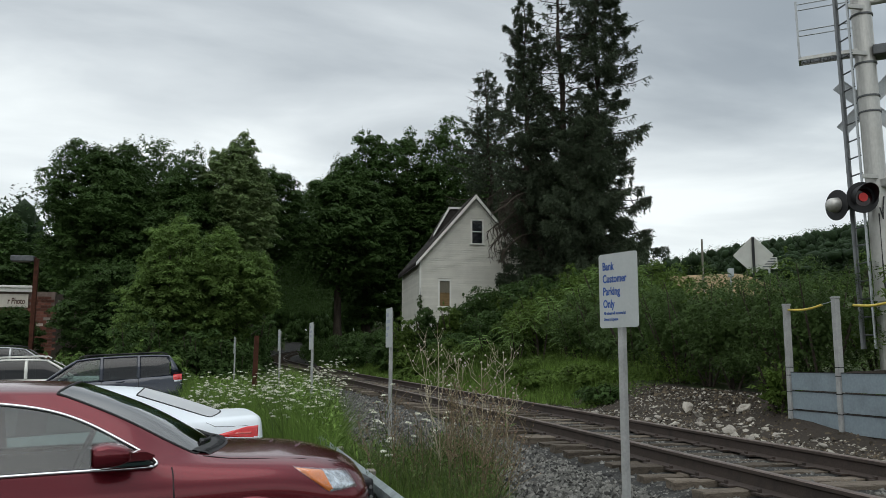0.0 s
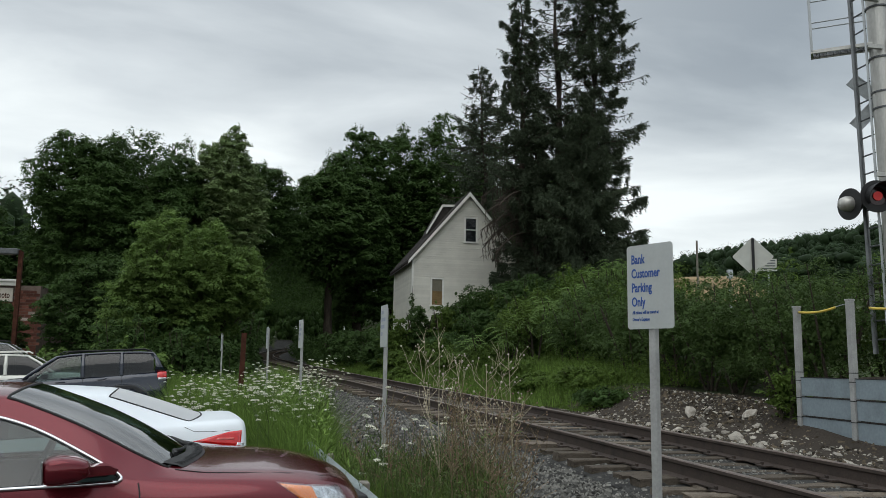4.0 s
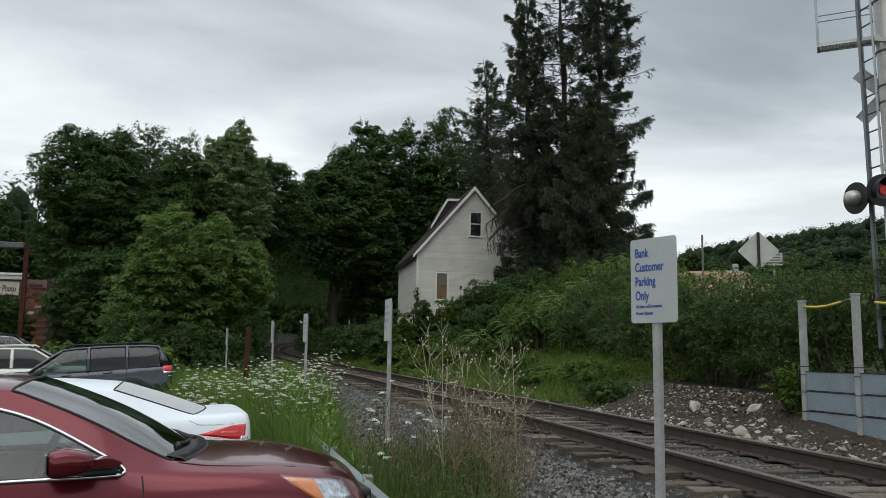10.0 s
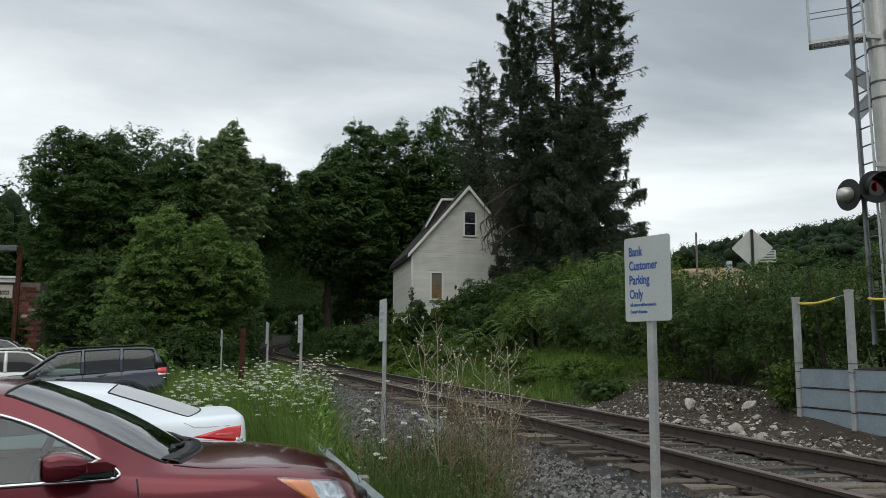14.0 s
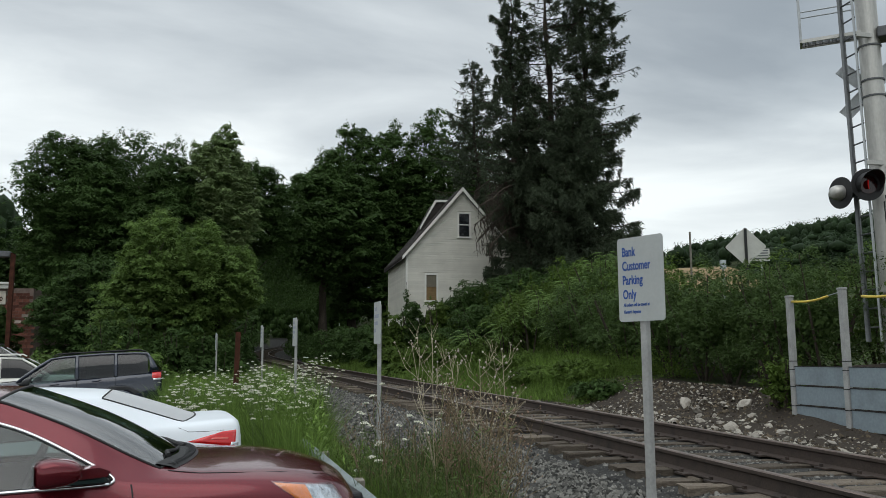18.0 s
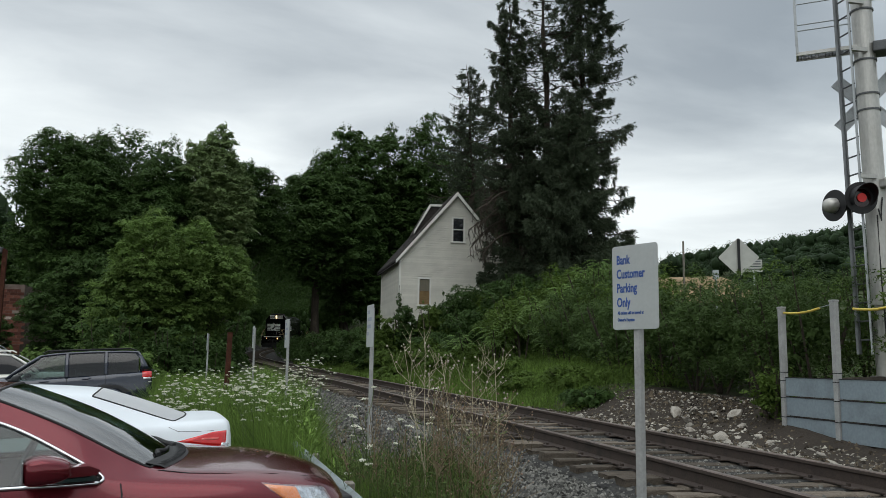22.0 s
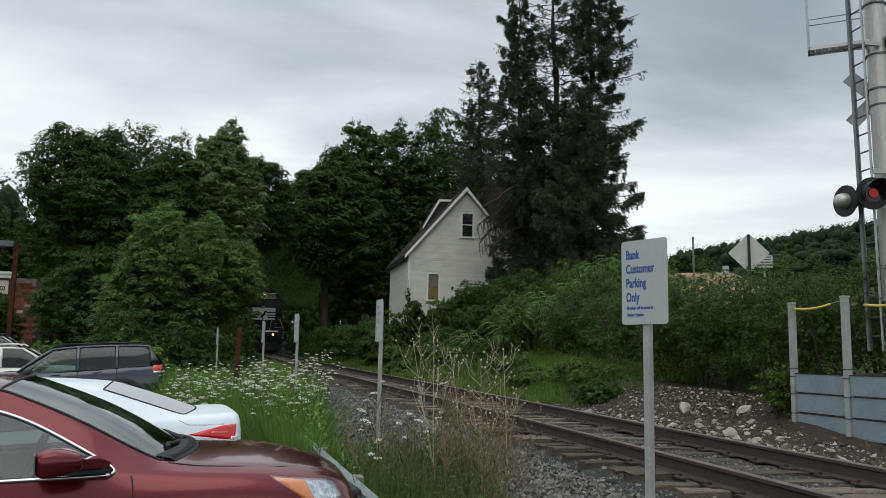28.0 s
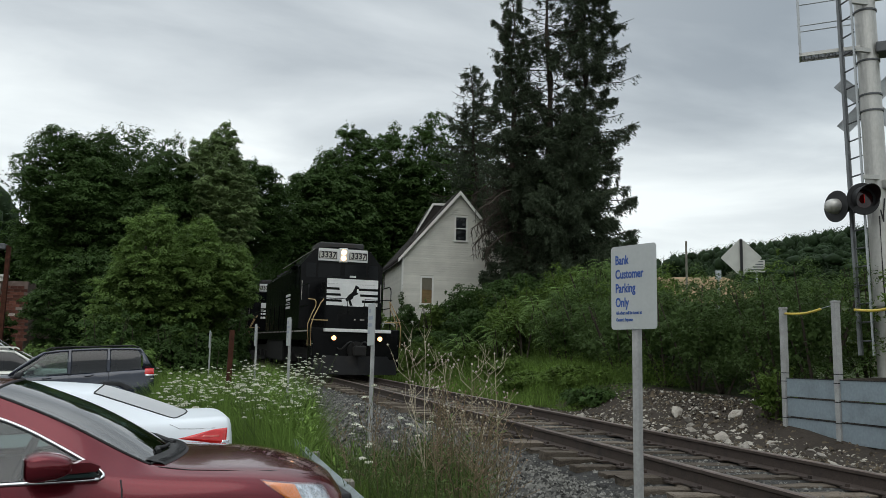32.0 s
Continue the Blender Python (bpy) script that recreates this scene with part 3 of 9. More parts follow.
# ---------------------------------------------------------------- parking lot, ballast, ties
def weed_in(y):
    """How far the weeds reach into the lot past that line."""
    return np.interp(y, (5, 9, 17, 30), (0.05, -0.2, -1.25, -1.4))


def parking_lot():
    ys = np.arange(-14, 47, 1.0)
    verts, faces = [], []
    for y in ys:
        e = edge_x(y) - 0.25 + float(weed_in(y)) * (y > 9.5)
        for x in (-40, -20, -10, -6, -3, e):
            verts.append((x, y, gz(min(x, e), y) + 0.02 if y < 27 else gz(x, y) + 0.04))
    for i in range(len(ys) - 1):
        for k in range(5):
            a = i * 6 + k
            faces.append((a, a + 1, a + 7, a + 6))
    ob = mesh_ob("parking_lot", verts, faces, M["asphalt"], smooth=True)
    tagged(ob, "worn grey asphalt surface of the parking lot", "parking lot", kind="structure")


parking_lot()

TIE_GAP = 0.53


def tie_mesh(seed):
    rng = np.random.default_rng(seed)
    bm = boxes((-1.29 + 0.07 * rng.random(), -0.105, -0.17, 1.29 - 0.07 * rng.random(), 0.105, 0.0))
    bmesh.ops.subdivide_edges(bm, edges=[e for e in bm.edges if abs(e.verts[0].co.x - e.verts[1].co.x) > 1], cuts=5)
    bmesh.ops.bevel(bm, geom=[e for e in bm.edges], offset=0.010, segments=1, affect="EDGES")
    for v in bm.verts:
        v.co += Vector(rng.normal(size=3) * np.array([0.012, 0.007, 0.006]))
    me = bpy.data.meshes.new("tie")
    bm.to_mesh(me)
    bm.free()
    me.materials.append(M["tie"])
    return me


TIES = [tie_mesh(i) for i in range(5)]


def ties():
    rng = np.random.default_rng(5)
    far_v, far_f = [], []
    s, n = ARC0 - 8.0, 0
    while s < ARC0 + 130:
        p, d = on_track(s)
        yaw = math.atan2(d[1], d[0]) - math.pi / 2
        m = Matrix.Translation((p[0] + rng.normal() * 0.03, p[1], p[2] - 0.180 + rng.normal() * 0.010)) @ Matrix.Rotation(yaw + rng.normal() * 0.035, 4, "Z") @ Matrix.Rotation(rng.normal() * 0.008, 4, "Y")
        if s < ARC0 + 62:
            ob = new("tie", TIES[n % 5])
            ob.parent = track
            ob.matrix_basis = m
        else:
            c = [(-1.29, -0.11, -0.17), (1.29, -0.11, -0.17), (1.29, 0.11, -0.17), (-1.29, 0.11, -0.17), (-1.29, -0.11, 0), (1.29, -0.11, 0), (1.29, 0.11, 0), (-1.29, 0.11, 0)]
            k = len(far_v)
            far_v += [m @ Vector(q) for q in c]
            far_f += [tuple(k + i for i in f) for f in ((4, 5, 6, 7), (0, 1, 5, 4), (2, 3, 7, 6), (1, 2, 6, 5), (3, 0, 4, 7))]
        s += TIE_GAP
        n += 1
    ob = mesh_ob("far_ties", far_v, far_f, M["tie"], track)
    tagged(ob, kind="stuff")
    # tie plates and spikes under both rails, close by
    bm = bmesh.new()
    s = ARC0 - 2.0
    while s < ARC0 + 30:
        p, d = on_track(s)
        nrm = Vector((d[1], -d[0], 0)).normalized()
        for off in (-0.7525, 0.7525):
            c = Vector(p) + nrm * off + Vector((0, 0, -0.172))
            box(bm, c.x - 0.15, c.y - 0.09, c.z - 0.004, c.x + 0.15, c.y + 0.09, c.z + 0.012)
            for q in (-0.1, 0.1):
                box(bm, c.x + q - 0.014, c.y + 0.03, c.z, c.x + q + 0.014, c.y + 0.06, c.z + 0.04)
        s += TIE_GAP
    part("tie_plates", bm, M["rail"], track)["kind"] = "stuff"


ties()


def rock_block(rng, n, sharp=0.35):
    """Uneven stones: four corners at the foot and a broken ridge above them."""
    c = np.array([(-0.5, -0.5, -0.4), (0.5, -0.5, -0.4), (0.5, 0.5, -0.4), (-0.5, 0.5, -0.4), (-0.2, 0.05, 0.5), (0.25, -0.05, 0.45)])
    return np.repeat(c[None], n, 0) + rng.normal(size=(n, 6, 3)) * sharp * 0.5


ROCK_F = np.array([(0, 1, 5), (0, 5, 4), (1, 2, 5), (2, 3, 4), (2, 4, 5), (3, 0, 4)])


def scatter_stones(name, xs, ys, zs, sizes, material, label, rng, flat=0.7):
    n = len(xs)
    v = rock_block(rng, n) * np.asarray(sizes)[:, None, None] * np.array([1, 0.8, flat])
    a = rng.random(n) * 6.28
    ca, sa = np.cos(a)[:, None], np.sin(a)[:, None]
    x, y = v[:, :, 0] * ca - v[:, :, 1] * sa, v[:, :, 0] * sa + v[:, :, 1] * ca
    t = rng.normal(size=n)[:, None] * 0.5
    z = v[:, :, 2] + x * np.sin(t) * 0.6
    v = np.stack([x + np.asarray(xs)[:, None], y + np.asarray(ys)[:, None], z + np.asarray(zs)[:, None]], -1).reshape(-1, 3)
    f = (np.arange(n)[:, None, None] * 6 + ROCK_F).reshape(-1, 3)
    ob = leaves_ob(name, v, f, material)
    return tagged(ob, label, "gravel", kind="stuff")


def ballast():
    rng = np.random.default_rng(8)
    # near shoulder and between the rails
    n = 82000
    s = rng.uniform(-3.6, 1.7, n)
    arc = ARC0 + 2.0 + 44 * rng.random(n) ** 2.3
    px = np.interp(arc, ARC, LINE[:, 0]) + s * np.interp(arc, ARC, NORM[:, 0])
    py = np.interp(arc, ARC, LINE[:, 1]) + s * np.interp(arc, ARC, NORM[:, 1])
    z = ground_z(px, py)
    near = np.abs(np.abs(s) - 0.7525) < 0.16
    keep = ~near & ~((np.abs(s) < 1.3) & (rng.random(n) < 0.25)) & ~((s < -2.6) & (rng.random(n) < (-s - 2.9) * 0.9))
    px, py, z, s = px[keep], py[keep], z[keep], s[keep]
    size = 0.022 + 0.036 * rng.random(len(px)) ** 1.6
    # the bed is filled to just under the tie tops
    lift = np.where(np.abs(s) < 1.2, -0.006, 0.012)
    scatter_stones("track_ballast", px, py, z + lift, size, M["stone"], "loose grey crushed stone ballast around the ties", rng)


ballast()


def rubble():
    rng = np.random.default_rng(21)
    n = 20000
    s = rng.uniform(1.6, 4.8, n)
    y = 3.5 + 18 * rng.random(n) ** 1.3
    px = 5.05 + s
    keep = (s < 4.7 - 0.10 * np.maximum(0, y - 8)) & ~((px > 8.95) & (y < 12))
    px, y = px[keep], y[keep]
    size = 0.02 + 0.07 * rng.random(len(px)) ** 5
    scatter_stones("dirt_and_stones", px, y, ground_z(px, y), size, M["rubble"], "dark dirt strewn with broken stones and twigs", rng)
    # pale chips and splinters of wood
    n = 2600
    y = 7.0 + 11 * rng.random(n)
    px = 5.05 + 1.9 + (2.7 - 0.09 * np.maximum(0, y - 8)) * rng.random(n) ** 0.8
    keep = ~((px > 8.35) & (y < 12))
    px, y = px[keep], y[keep]
    scatter_stones("stone_chips", px, y, ground_z(px, y) + 0.015, 0.014 + 0.06 * rng.random(len(px)) ** 4, M["chips"], "pale chips of limestone scattered on the dirt", rng, 0.5)
    # single rocks, pale limestone
    base = []
    for k in range(4):
        bm = bmesh.new()
        bmesh.ops.create_icosphere(bm, subdivisions=2, radius=0.5)
        for v in bm.verts:
            q = v.co * 2.1 + Vector((k * 7.0, 0, 0))
            v.co *= 0.82 + 0.55 * noise.noise(q) + 0.2 * noise.noise(q * 2.3)
            v.co.z *= 0.7
        me = bpy.data.meshes.new("rock")
        bm.to_mesh(me)
        bm.free()
        me.materials.append(M["rock"])
        base.append(me)
    spots = [(7.69, 11.83, 0.36), (7.95, 11.75, 0.2), (8.2, 14.2, 0.42), (8.35, 13.9, 0.22), (8.55, 12.8, 0.4), (6.94, 15.87, 0.3), (6.75, 15.3, 0.14), (7.3, 15.2, 0.14),
             (7.5, 13.4, 0.24), (7.2, 12.9, 0.22), (7.9, 12.5, 0.2), (7.4, 11.2, 0.22), (7.75, 11.2, 0.2), (8.0, 11.0, 0.24), (7.3, 10.6, 0.3), (7.6, 10.3, 0.2), (7.9, 9.7, 0.26),
             (7.1, 9.9, 0.16), (8.05, 12.95, 0.16), (7.7, 14.5, 0.2), (7.95, 13.3, 0.2), (6.9, 13.6, 0.14), (8.3, 12.2, 0.22), (8.1, 10.2, 0.15), (7.45, 9.0, 0.22), (6.55, 18.0, 0.2),
             (7.55, 12.1, 0.18), (7.05, 11.4, 0.15), (8.15, 11.5, 0.2), (7.0, 8.3, 0.2), (7.75, 12.9, 0.26), (8.45, 13.3, 0.2), (8.1, 13.6, 0.3), (7.35, 14.2, 0.22)]
    for i, (x, y, d) in enumerate(spots):
        ob = new("rock", base[i % 4])
        d *= 0.68
        ob.matrix_basis = Matrix.Translation((x, y, gz(x, y) + d * 0.12)) @ Euler((rng.normal() * 0.4, rng.normal() * 0.4, rng.random() * 6.28)).to_matrix().to_4x4() @ Matrix.Diagonal((d * 1.25, d, d * 0.9, 1))
        tagged(ob, "pale broken limestone rock on the dirt beside the track", "rock", "rocks beside the track")


M["rubble"] = mat("dirt_and_debris", (0.078, 0.062, 0.043), 0.95, 0, 0.4, 6, 40, 0.4, 0.01, by_piece=-0.85)
M["chips"] = mat("pale_stone_chips", (0.30, 0.28, 0.24), 0.9, 0, 0.3, 6, 40, 0.4, 0.01, by_piece=-0.55)
M["rock"] = mat("pale_limestone", (0.40, 0.37, 0.32), 0.9, 0, 0.25, 4, 30, 0.5, 0.02, by_piece=0.35, second=(0.2, 0.17, 0.14), amount=0.45)
rubble()

# ---------------------------------------------------------------- parking signs
M["signw"] = mat("white_sign_face", (0.42, 0.44, 0.43), 0.4, 0, 0.05, 5, 50, 0.02, 0.001)
M["signblue"] = mat("blue_sign_lettering", (0.014, 0.07, 0.29), 0.5, 0, 0.1, 8, 50, 0)
M["rust"] = mat("rusty_iron", (0.068, 0.026, 0.016), 0.9, 0.1, 0.4, 6, 40, 0.4, 0.004)


M["fadedblue"] = mat("faded_blue_lettering", (0.30, 0.33, 0.40), 0.6, 0, 0.1, 8, 50, 0)


def rounded_plate(w, h, d, r, n=5):
    bm = bmesh.new()
    pts = []
    for cx, cz, a0 in ((w / 2 - r, h / 2 - r, 0), (-w / 2 + r, h / 2 - r, 90), (-w / 2 + r, -h / 2 + r, 180), (w / 2 - r, -h / 2 + r, 270)):
        for i in range(n):
            a = radians(a0 + 90 * i / (n - 1))
            pts.append((cx + r * math.cos(a), cz + r * math.sin(a)))
    return prism(bm, pts, -d / 2, d / 2, "y")


def lettering(text, size, x, z, y, material, parent, wide=1.0, label="", bold=0.022):
    """Raised lettering by the built-in font, facing -y, its left end at x and its base line at z."""
    cu = bpy.data.curves.new("lettering", "FONT")
    cu.body, cu.size, cu.extrude, cu.resolution_u, cu.offset = text, size, 0.0006, 3, size * bold
    tmp = bpy.data.objects.new("lettering", cu)
    scene.collection.objects.link(tmp)
    me = bpy.data.meshes.new_from_object(tmp.evaluated_get(bpy.context.evaluated_depsgraph_get()))
    bpy.data.objects.remove(tmp)
    me.transform(Matrix.Translation((x, y, z)) @ Matrix.Rotation(radians(90), 4, "X") @ Matrix.Diagonal((wide, 1, 1, 1)))
    me.materials.append(material)
    ob = new("lettering", me)
    ob.parent = parent
    if label:
        ob["label"] = label
    return ob


def parking_sign(x, y, ztop, rz, words, label, lean=0.0):
    g = gz(x, y)
    t = thing("parking_sign", pose(x, y, g, 0, lean, rz), label, "sign", "parking signs")
    h = ztop - g
    part("post", boxes((-0.02, 0.006, -0.3, 0.02, 0.044, h - 0.03), bevel=0.004), M["post"], t)
    p = part("panel", rounded_plate(0.305, 0.457, 0.004, 0.018), M["signw"], t)
    p.location = (0, 0, h - 0.2285)
    if words:
        for i, w in enumerate(("Bank", "Customer", "Parking", "Only")):
            lettering(w, 0.070, -0.122, 0.128 - 0.0775 * i, -0.0032, M["signblue"], p, 0.66)
        lettering("All others will be towed at", 0.0255, -0.118, -0.147, -0.0032, M["signblue"], p, 0.63)
        lettering("Owner's Expense", 0.0255, -0.118, -0.184, -0.0032, M["signblue"], p, 0.63)
    else:
        bars = boxes(*[(-0.118, -0.0034, 0.13 - 0.0775 * i, -0.118 + w, -0.0026, 0.17 - 0.0775 * i) for i, w in enumerate((0.1, 0.19, 0.15, 0.07))])
        part("lettering", bars, M["fadedblue"], p)
    return t


parking_sign(2.338, 3.824, 2.02, -64.5, True, "white parking sign with blue lettering on a grey post", 0)
parking_sign(1.555, 8.65, 1.985, -84, False, "white parking sign seen nearly edge on, grey post in weeds")
parking_sign(0.82, 13.27, 2.03, -80, False, "white parking sign seen nearly edge on, grey post in weeds")
parking_sign(0.27, 17.4, 2.07, -82, False, "white parking sign seen nearly edge on, grey post in weeds")
parking_sign(-0.95, 22.4, 2.06, -82, False, "white parking sign seen nearly edge on, grey post in weeds")
rp = thing("rusty_post", pose(-0.23, 17, gz(-0.23, 17), 0, 1, 5), "rusty red-brown iron post standing in tall weeds", "post")
part("shaft", boxes((-0.05, -0.05, -0.3, 0.05, 0.05, 1.9 - gz(-0.23, 17)), bevel=0.006), M["rust"], rp)
part("cap", boxes((-0.055, -0.055, 1.9 - gz(-0.23, 17), 0.055, 0.055, 1.915 - gz(-0.23, 17))), M["rust"], rp)


# ---------------------------------------------------------------- guide rail at the head of the stalls
def guide_rail():
    t = thing("guide_rail", Matrix(), "dull galvanised steel guide rail at the lot's edge", "guide rail")
    sec = [(0.0, -0.155), (0.045, -0.13), (0.045, -0.07), (-0.015, -0.03), (-0.015, 0.03), (0.045, 0.07), (0.045, 0.13), (0.0, 0.155)]
    verts, faces = [], []
    ys = np.arange(-2, 9.6, 0.4)
    n = len(sec)
    for side in (0, 1):
        for y in ys:
            for u, v in sec:
                verts.append((edge_x(y) - 0.13 + 0.05 * (y - 5.7) - u * 0.9 + side * 0.004, y, LOT + 0.60 + v))
    m = len(ys) * n
    for i in range(len(ys) - 1):
        for k in range(n - 1):
            a = i * n + k
            faces += [(a, a + 1, a + n + 1, a + n), (m + a, m + a + n, m + a + n + 1, m + a + 1)]
        for k in (0, n - 1):
            a = i * n + k
            faces.append((a, a + n, m + a + n, m + a))
    mesh_ob("beam", verts, faces, M["dull"], t)
    for y in np.arange(-1.5, 9.5, 1.9):
        e = edge_x(y) - 0.13 + 0.05 * (y - 5.7)
        part("post", boxes((e + 0.02, y - 0.075, LOT - 0.4, e + 0.12, y + 0.075, LOT + 0.72), bevel=0.008), M["tiegrey"], t)
    return t


M["dull"] = mat("dull_weathered_zinc", (0.23, 0.27, 0.265), 0.6, 0.3, 0.25, 4, 30, 0.1, 0.003)
M["tiegrey"] = mat("grey_weathered_wood", (0.22, 0.2, 0.17), 0.9, 0, 0.35, 5, 40, 0.5, 0.006, stretch=(4, 4, 0.6))
guide_rail()


# ---------------------------------------------------------------- steel retaining wall with posts
M["sheet"] = mat("blue_grey_galvanised_sheet", (0.27, 0.325, 0.36), 0.5, 0.35, 0.16, 2.2, 25, 0.06, 0.003, second=(0.19, 0.225, 0.245), amount=0.4)
M["yellow"] = mat("yellow_plastic_sleeve", (0.62, 0.46, 0.07), 0.5, 0, 0.12, 6, 40, 0.03)
M["black"] = mat("black_paint", (0.010, 0.010, 0.011), 0.6, 0, 0.3, 8, 60, 0.03)


def retaining_wall():
    t = thing("retaining_wall", Matrix(), "low retaining wall of bluish steel sheets between square posts", "retaining wall", kind="structure")
    posts = [(8.6, 11.44, 2.34), (8.6, 10.2, 2.365), (8.6, 8.95, 2.37), (8.6, 7.7, 2.37)]
    for x, y, z in posts:
        p = part("post", boxes((x - 0.045, y - 0.045, -0.3, x + 0.045, y + 0.045, z - 0.02), bevel=0.006), M["post"], t)
        part("cap", boxes((x - 0.053, y - 0.053, z - 0.02, x + 0.053, y + 0.053, z + 0.012), bevel=0.006), M["post"], p)
        part("band", boxes(*[(x - 0.049, y - 0.049, q, x + 0.049, y + 0.049, q + 0.012) for q in (1.3, 1.17, 0.9, 0.6)]), M["black"], p)
    for (x0, y0, _), (x1, y1, _) in zip(posts, posts[1:]):
        for k in range(3):
            top = 1.225 - 0.305 * k
            sh = boxes((x0 - 0.012, y1 + 0.047, top - 0.285, x0 + 0.01, y0 - 0.047, top), bevel=0.003)
            s = part("sheet", sh, M["sheet"], t)
            part("seam", boxes((x0 - 0.02, y1 + 0.047, top - 0.006, x0 + 0.02, y0 - 0.047, top + 0.006)), M["black"], s)
    return t


retaining_wall()
for y0, y1, z0, z1 in ((11.38, 10.52, 2.25, 2.30), (9.8, 9.01, 2.22, 2.25)):
    c = thing("chain_sleeve", Matrix(), "yellow plastic sleeved chain strung between the posts", "barrier", "yellow barriers")
    bm = bmesh.new()
    pipe(bm, [(8.6, y0 + (y1 - y0) * u, z0 + (z1 - z0) * u - 0.05 * math.sin(u * 2.6)) for u in (0, 0.2, 0.4, 0.6, 0.8, 1)], 0.019, 8)
    part("sleeve", bm, M["yellow"], c, smooth=True)
    bm = tube(bmesh.new(), (8.6, y1, z1 - 0.02), (8.6, y1 - 0.3 if y1 > 10 else y1 - 0.02, z1 + 0.02), 0.006, n=6)
    part("cable", bm, M["galv"], c)


# ---------------------------------------------------------------- level crossing signal
M["alu"] = mat("aluminium_mast", (0.50, 0.49, 0.46), 0.42, 0.6, 0.14, 2.0, 30, 0.04, 0.002, second=(0.37, 0.35, 0.31), amount=0.35, stretch=(1, 1, 0.4))
M["ladder"] = mat("galvanised_ladder", (0.40, 0.42, 0.43), 0.5, 0.5, 0.12, 4, 40, 0.04, 0.002)
M["channel"] = mat("dull_grey_channel", (0.20, 0.21, 0.215), 0.6, 0.4, 0.15, 4, 40, 0.05, 0.002)
M["grating"] = mat("dark_steel_grating", (0.12, 0.125, 0.13), 0.6, 0.4, 0.2, 6, 40, 0.05)
M["redglow"] = glow_mat("lit_red_roundel", (0.5, 0.010, 0.008), 0.22)
M["darkred"] = mat("dark_red_roundel", (0.025, 0.003, 0.003), 0.12, 0, 0.2, 20, 60, 0.02)
SX, SY = 10.45, 11.3


def crossing_signal():
    t = thing("crossing_signal", pose(SX, SY, 0, 0, -1.0, 0), "grey aluminium level crossing signal mast with ladder and flashers", "crossing signal")
    part("mast", tubes(((0, 0, 1.25), (0, 0, 9.2), 0.175, 0.165), n=28), M["alu"], t, smooth=False)
    part("base", tubes(((0, 0, 0.95), (0, 0, 1.22), 0.42, 0.42), ((0, 0, 1.22), (0, 0, 1.27), 0.27, 0.27), n=20), M["concrete"], t)
    for z in (5.72, 6.0, 6.6, 7.5):
        part("band", tubes(((0, 0, z), (0, 0, z + 0.03), 0.186), n=24), M["grating"], t)
    # ladder
    la, lb = Vector((-0.42, 0.09, 0)), Vector((-0.43, -0.19, 0))
    lad = part("ladder", bmesh.new(), M["ladder"], t)
    side = (lb - la).normalized()
    for q, material, wide in ((la, M["channel"], 0.055), (lb, M["ladder"], 0.042)):
        bm = bmesh.new()
        box(bm, -wide, -0.014, 1.62, wide, 0.014, 9.2)
        if material == M["channel"]:
            box(bm, -wide, -0.014, 1.62, -wide + 0.012, 0.05, 9.2)
        bmesh.ops.rotate(bm, verts=bm.verts, matrix=Matrix.Rotation(radians(40), 3, "Z"))
        bmesh.ops.translate(bm, verts=bm.verts, vec=q)
        part("stile", bm, material, lad)
    holes = bmesh.new()
    turn = Matrix.Rotation(radians(40), 3, "Z")
    for k in range(24):
        c = lb + Vector((0, 0, 1.9 + 0.305 * k)) + turn @ Vector((0.0, -0.0145, 0))
        tube(holes, c, c + turn @ Vector((0, -0.002, 0)), 0.011, n=8)
    part("drilled_hole", holes, M["black"], lad)["kind"] = "stuff"
    z = 1.85
    while z < 9:
        part("rung", tubes((la + Vector((0, 0, z)), lb + side * 0.03 + Vector((0, 0, z)), 0.014), n=8), M["grating"], lad)
        z += 0.305
    for z in (2.45, 4.55, 6.75, 7.6):
        part("bracket", boxes((-0.42, -0.2, z - 0.035, -0.1, -0.14, z + 0.035)), M["alu"], t)
    # service platform, arm and crossbuck lie square to the road
    pf = part("platform", boxes((-1.06, -0.16, 6.74, -0.1, -0.13, 6.80), (-1.06, 0.13, 6.74, -0.1, 0.16, 6.80), (-1.08, -0.16, 6.74, -1.05, 0.16, 6.80)), M["alu"], t)
    pf.matrix_basis = pose(-0.02, 0, 0.08, 0, 0, -36) @ Matrix.Diagonal((0.98, 1, 1, 1))
    bm = bmesh.new()
    for i in range(17):
        x = -1.05 + i * 0.056
        box(bm, x, -0.13, 6.76, x + 0.006, 0.13, 6.78)
    for i in range(5):
        y = -0.12 + i * 0.058
        box(bm, -1.05, y, 6.762, -0.1, y + 0.006, 6.778)
    part("grating", bm, M["grating"], pf)
    for q in ((-1.06, -0.14), (-1.06, 0.14)):
        part("handrail_post", boxes((q[0] - 0.02, q[1] - 0.02, 6.77, q[0] + 0.02, q[1] + 0.02, 7.86)), M["ladder"], pf)
    for z in (7.3, 7.8):
        part("handrail", tubes(((-1.06, -0.14, z), (-0.2, -0.14, z), 0.012), ((-1.06, 0.14, z), (-0.15, 0.14, z), 0.012), ((-1.06, -0.14, z), (-1.06, 0.14, z), 0.012), n=8), M["ladder"], pf)
    arm = part("arm", tubes(((0.1, 0, 6.78), (6.0, 0, 6.95), 0.06), ((0.1, 0, 7.75), (6.0, 0, 7.8), 0.06), n=12), M["alu"], t)
    arm.matrix_basis = pose(0, 0, 0, 0, 0, -36)
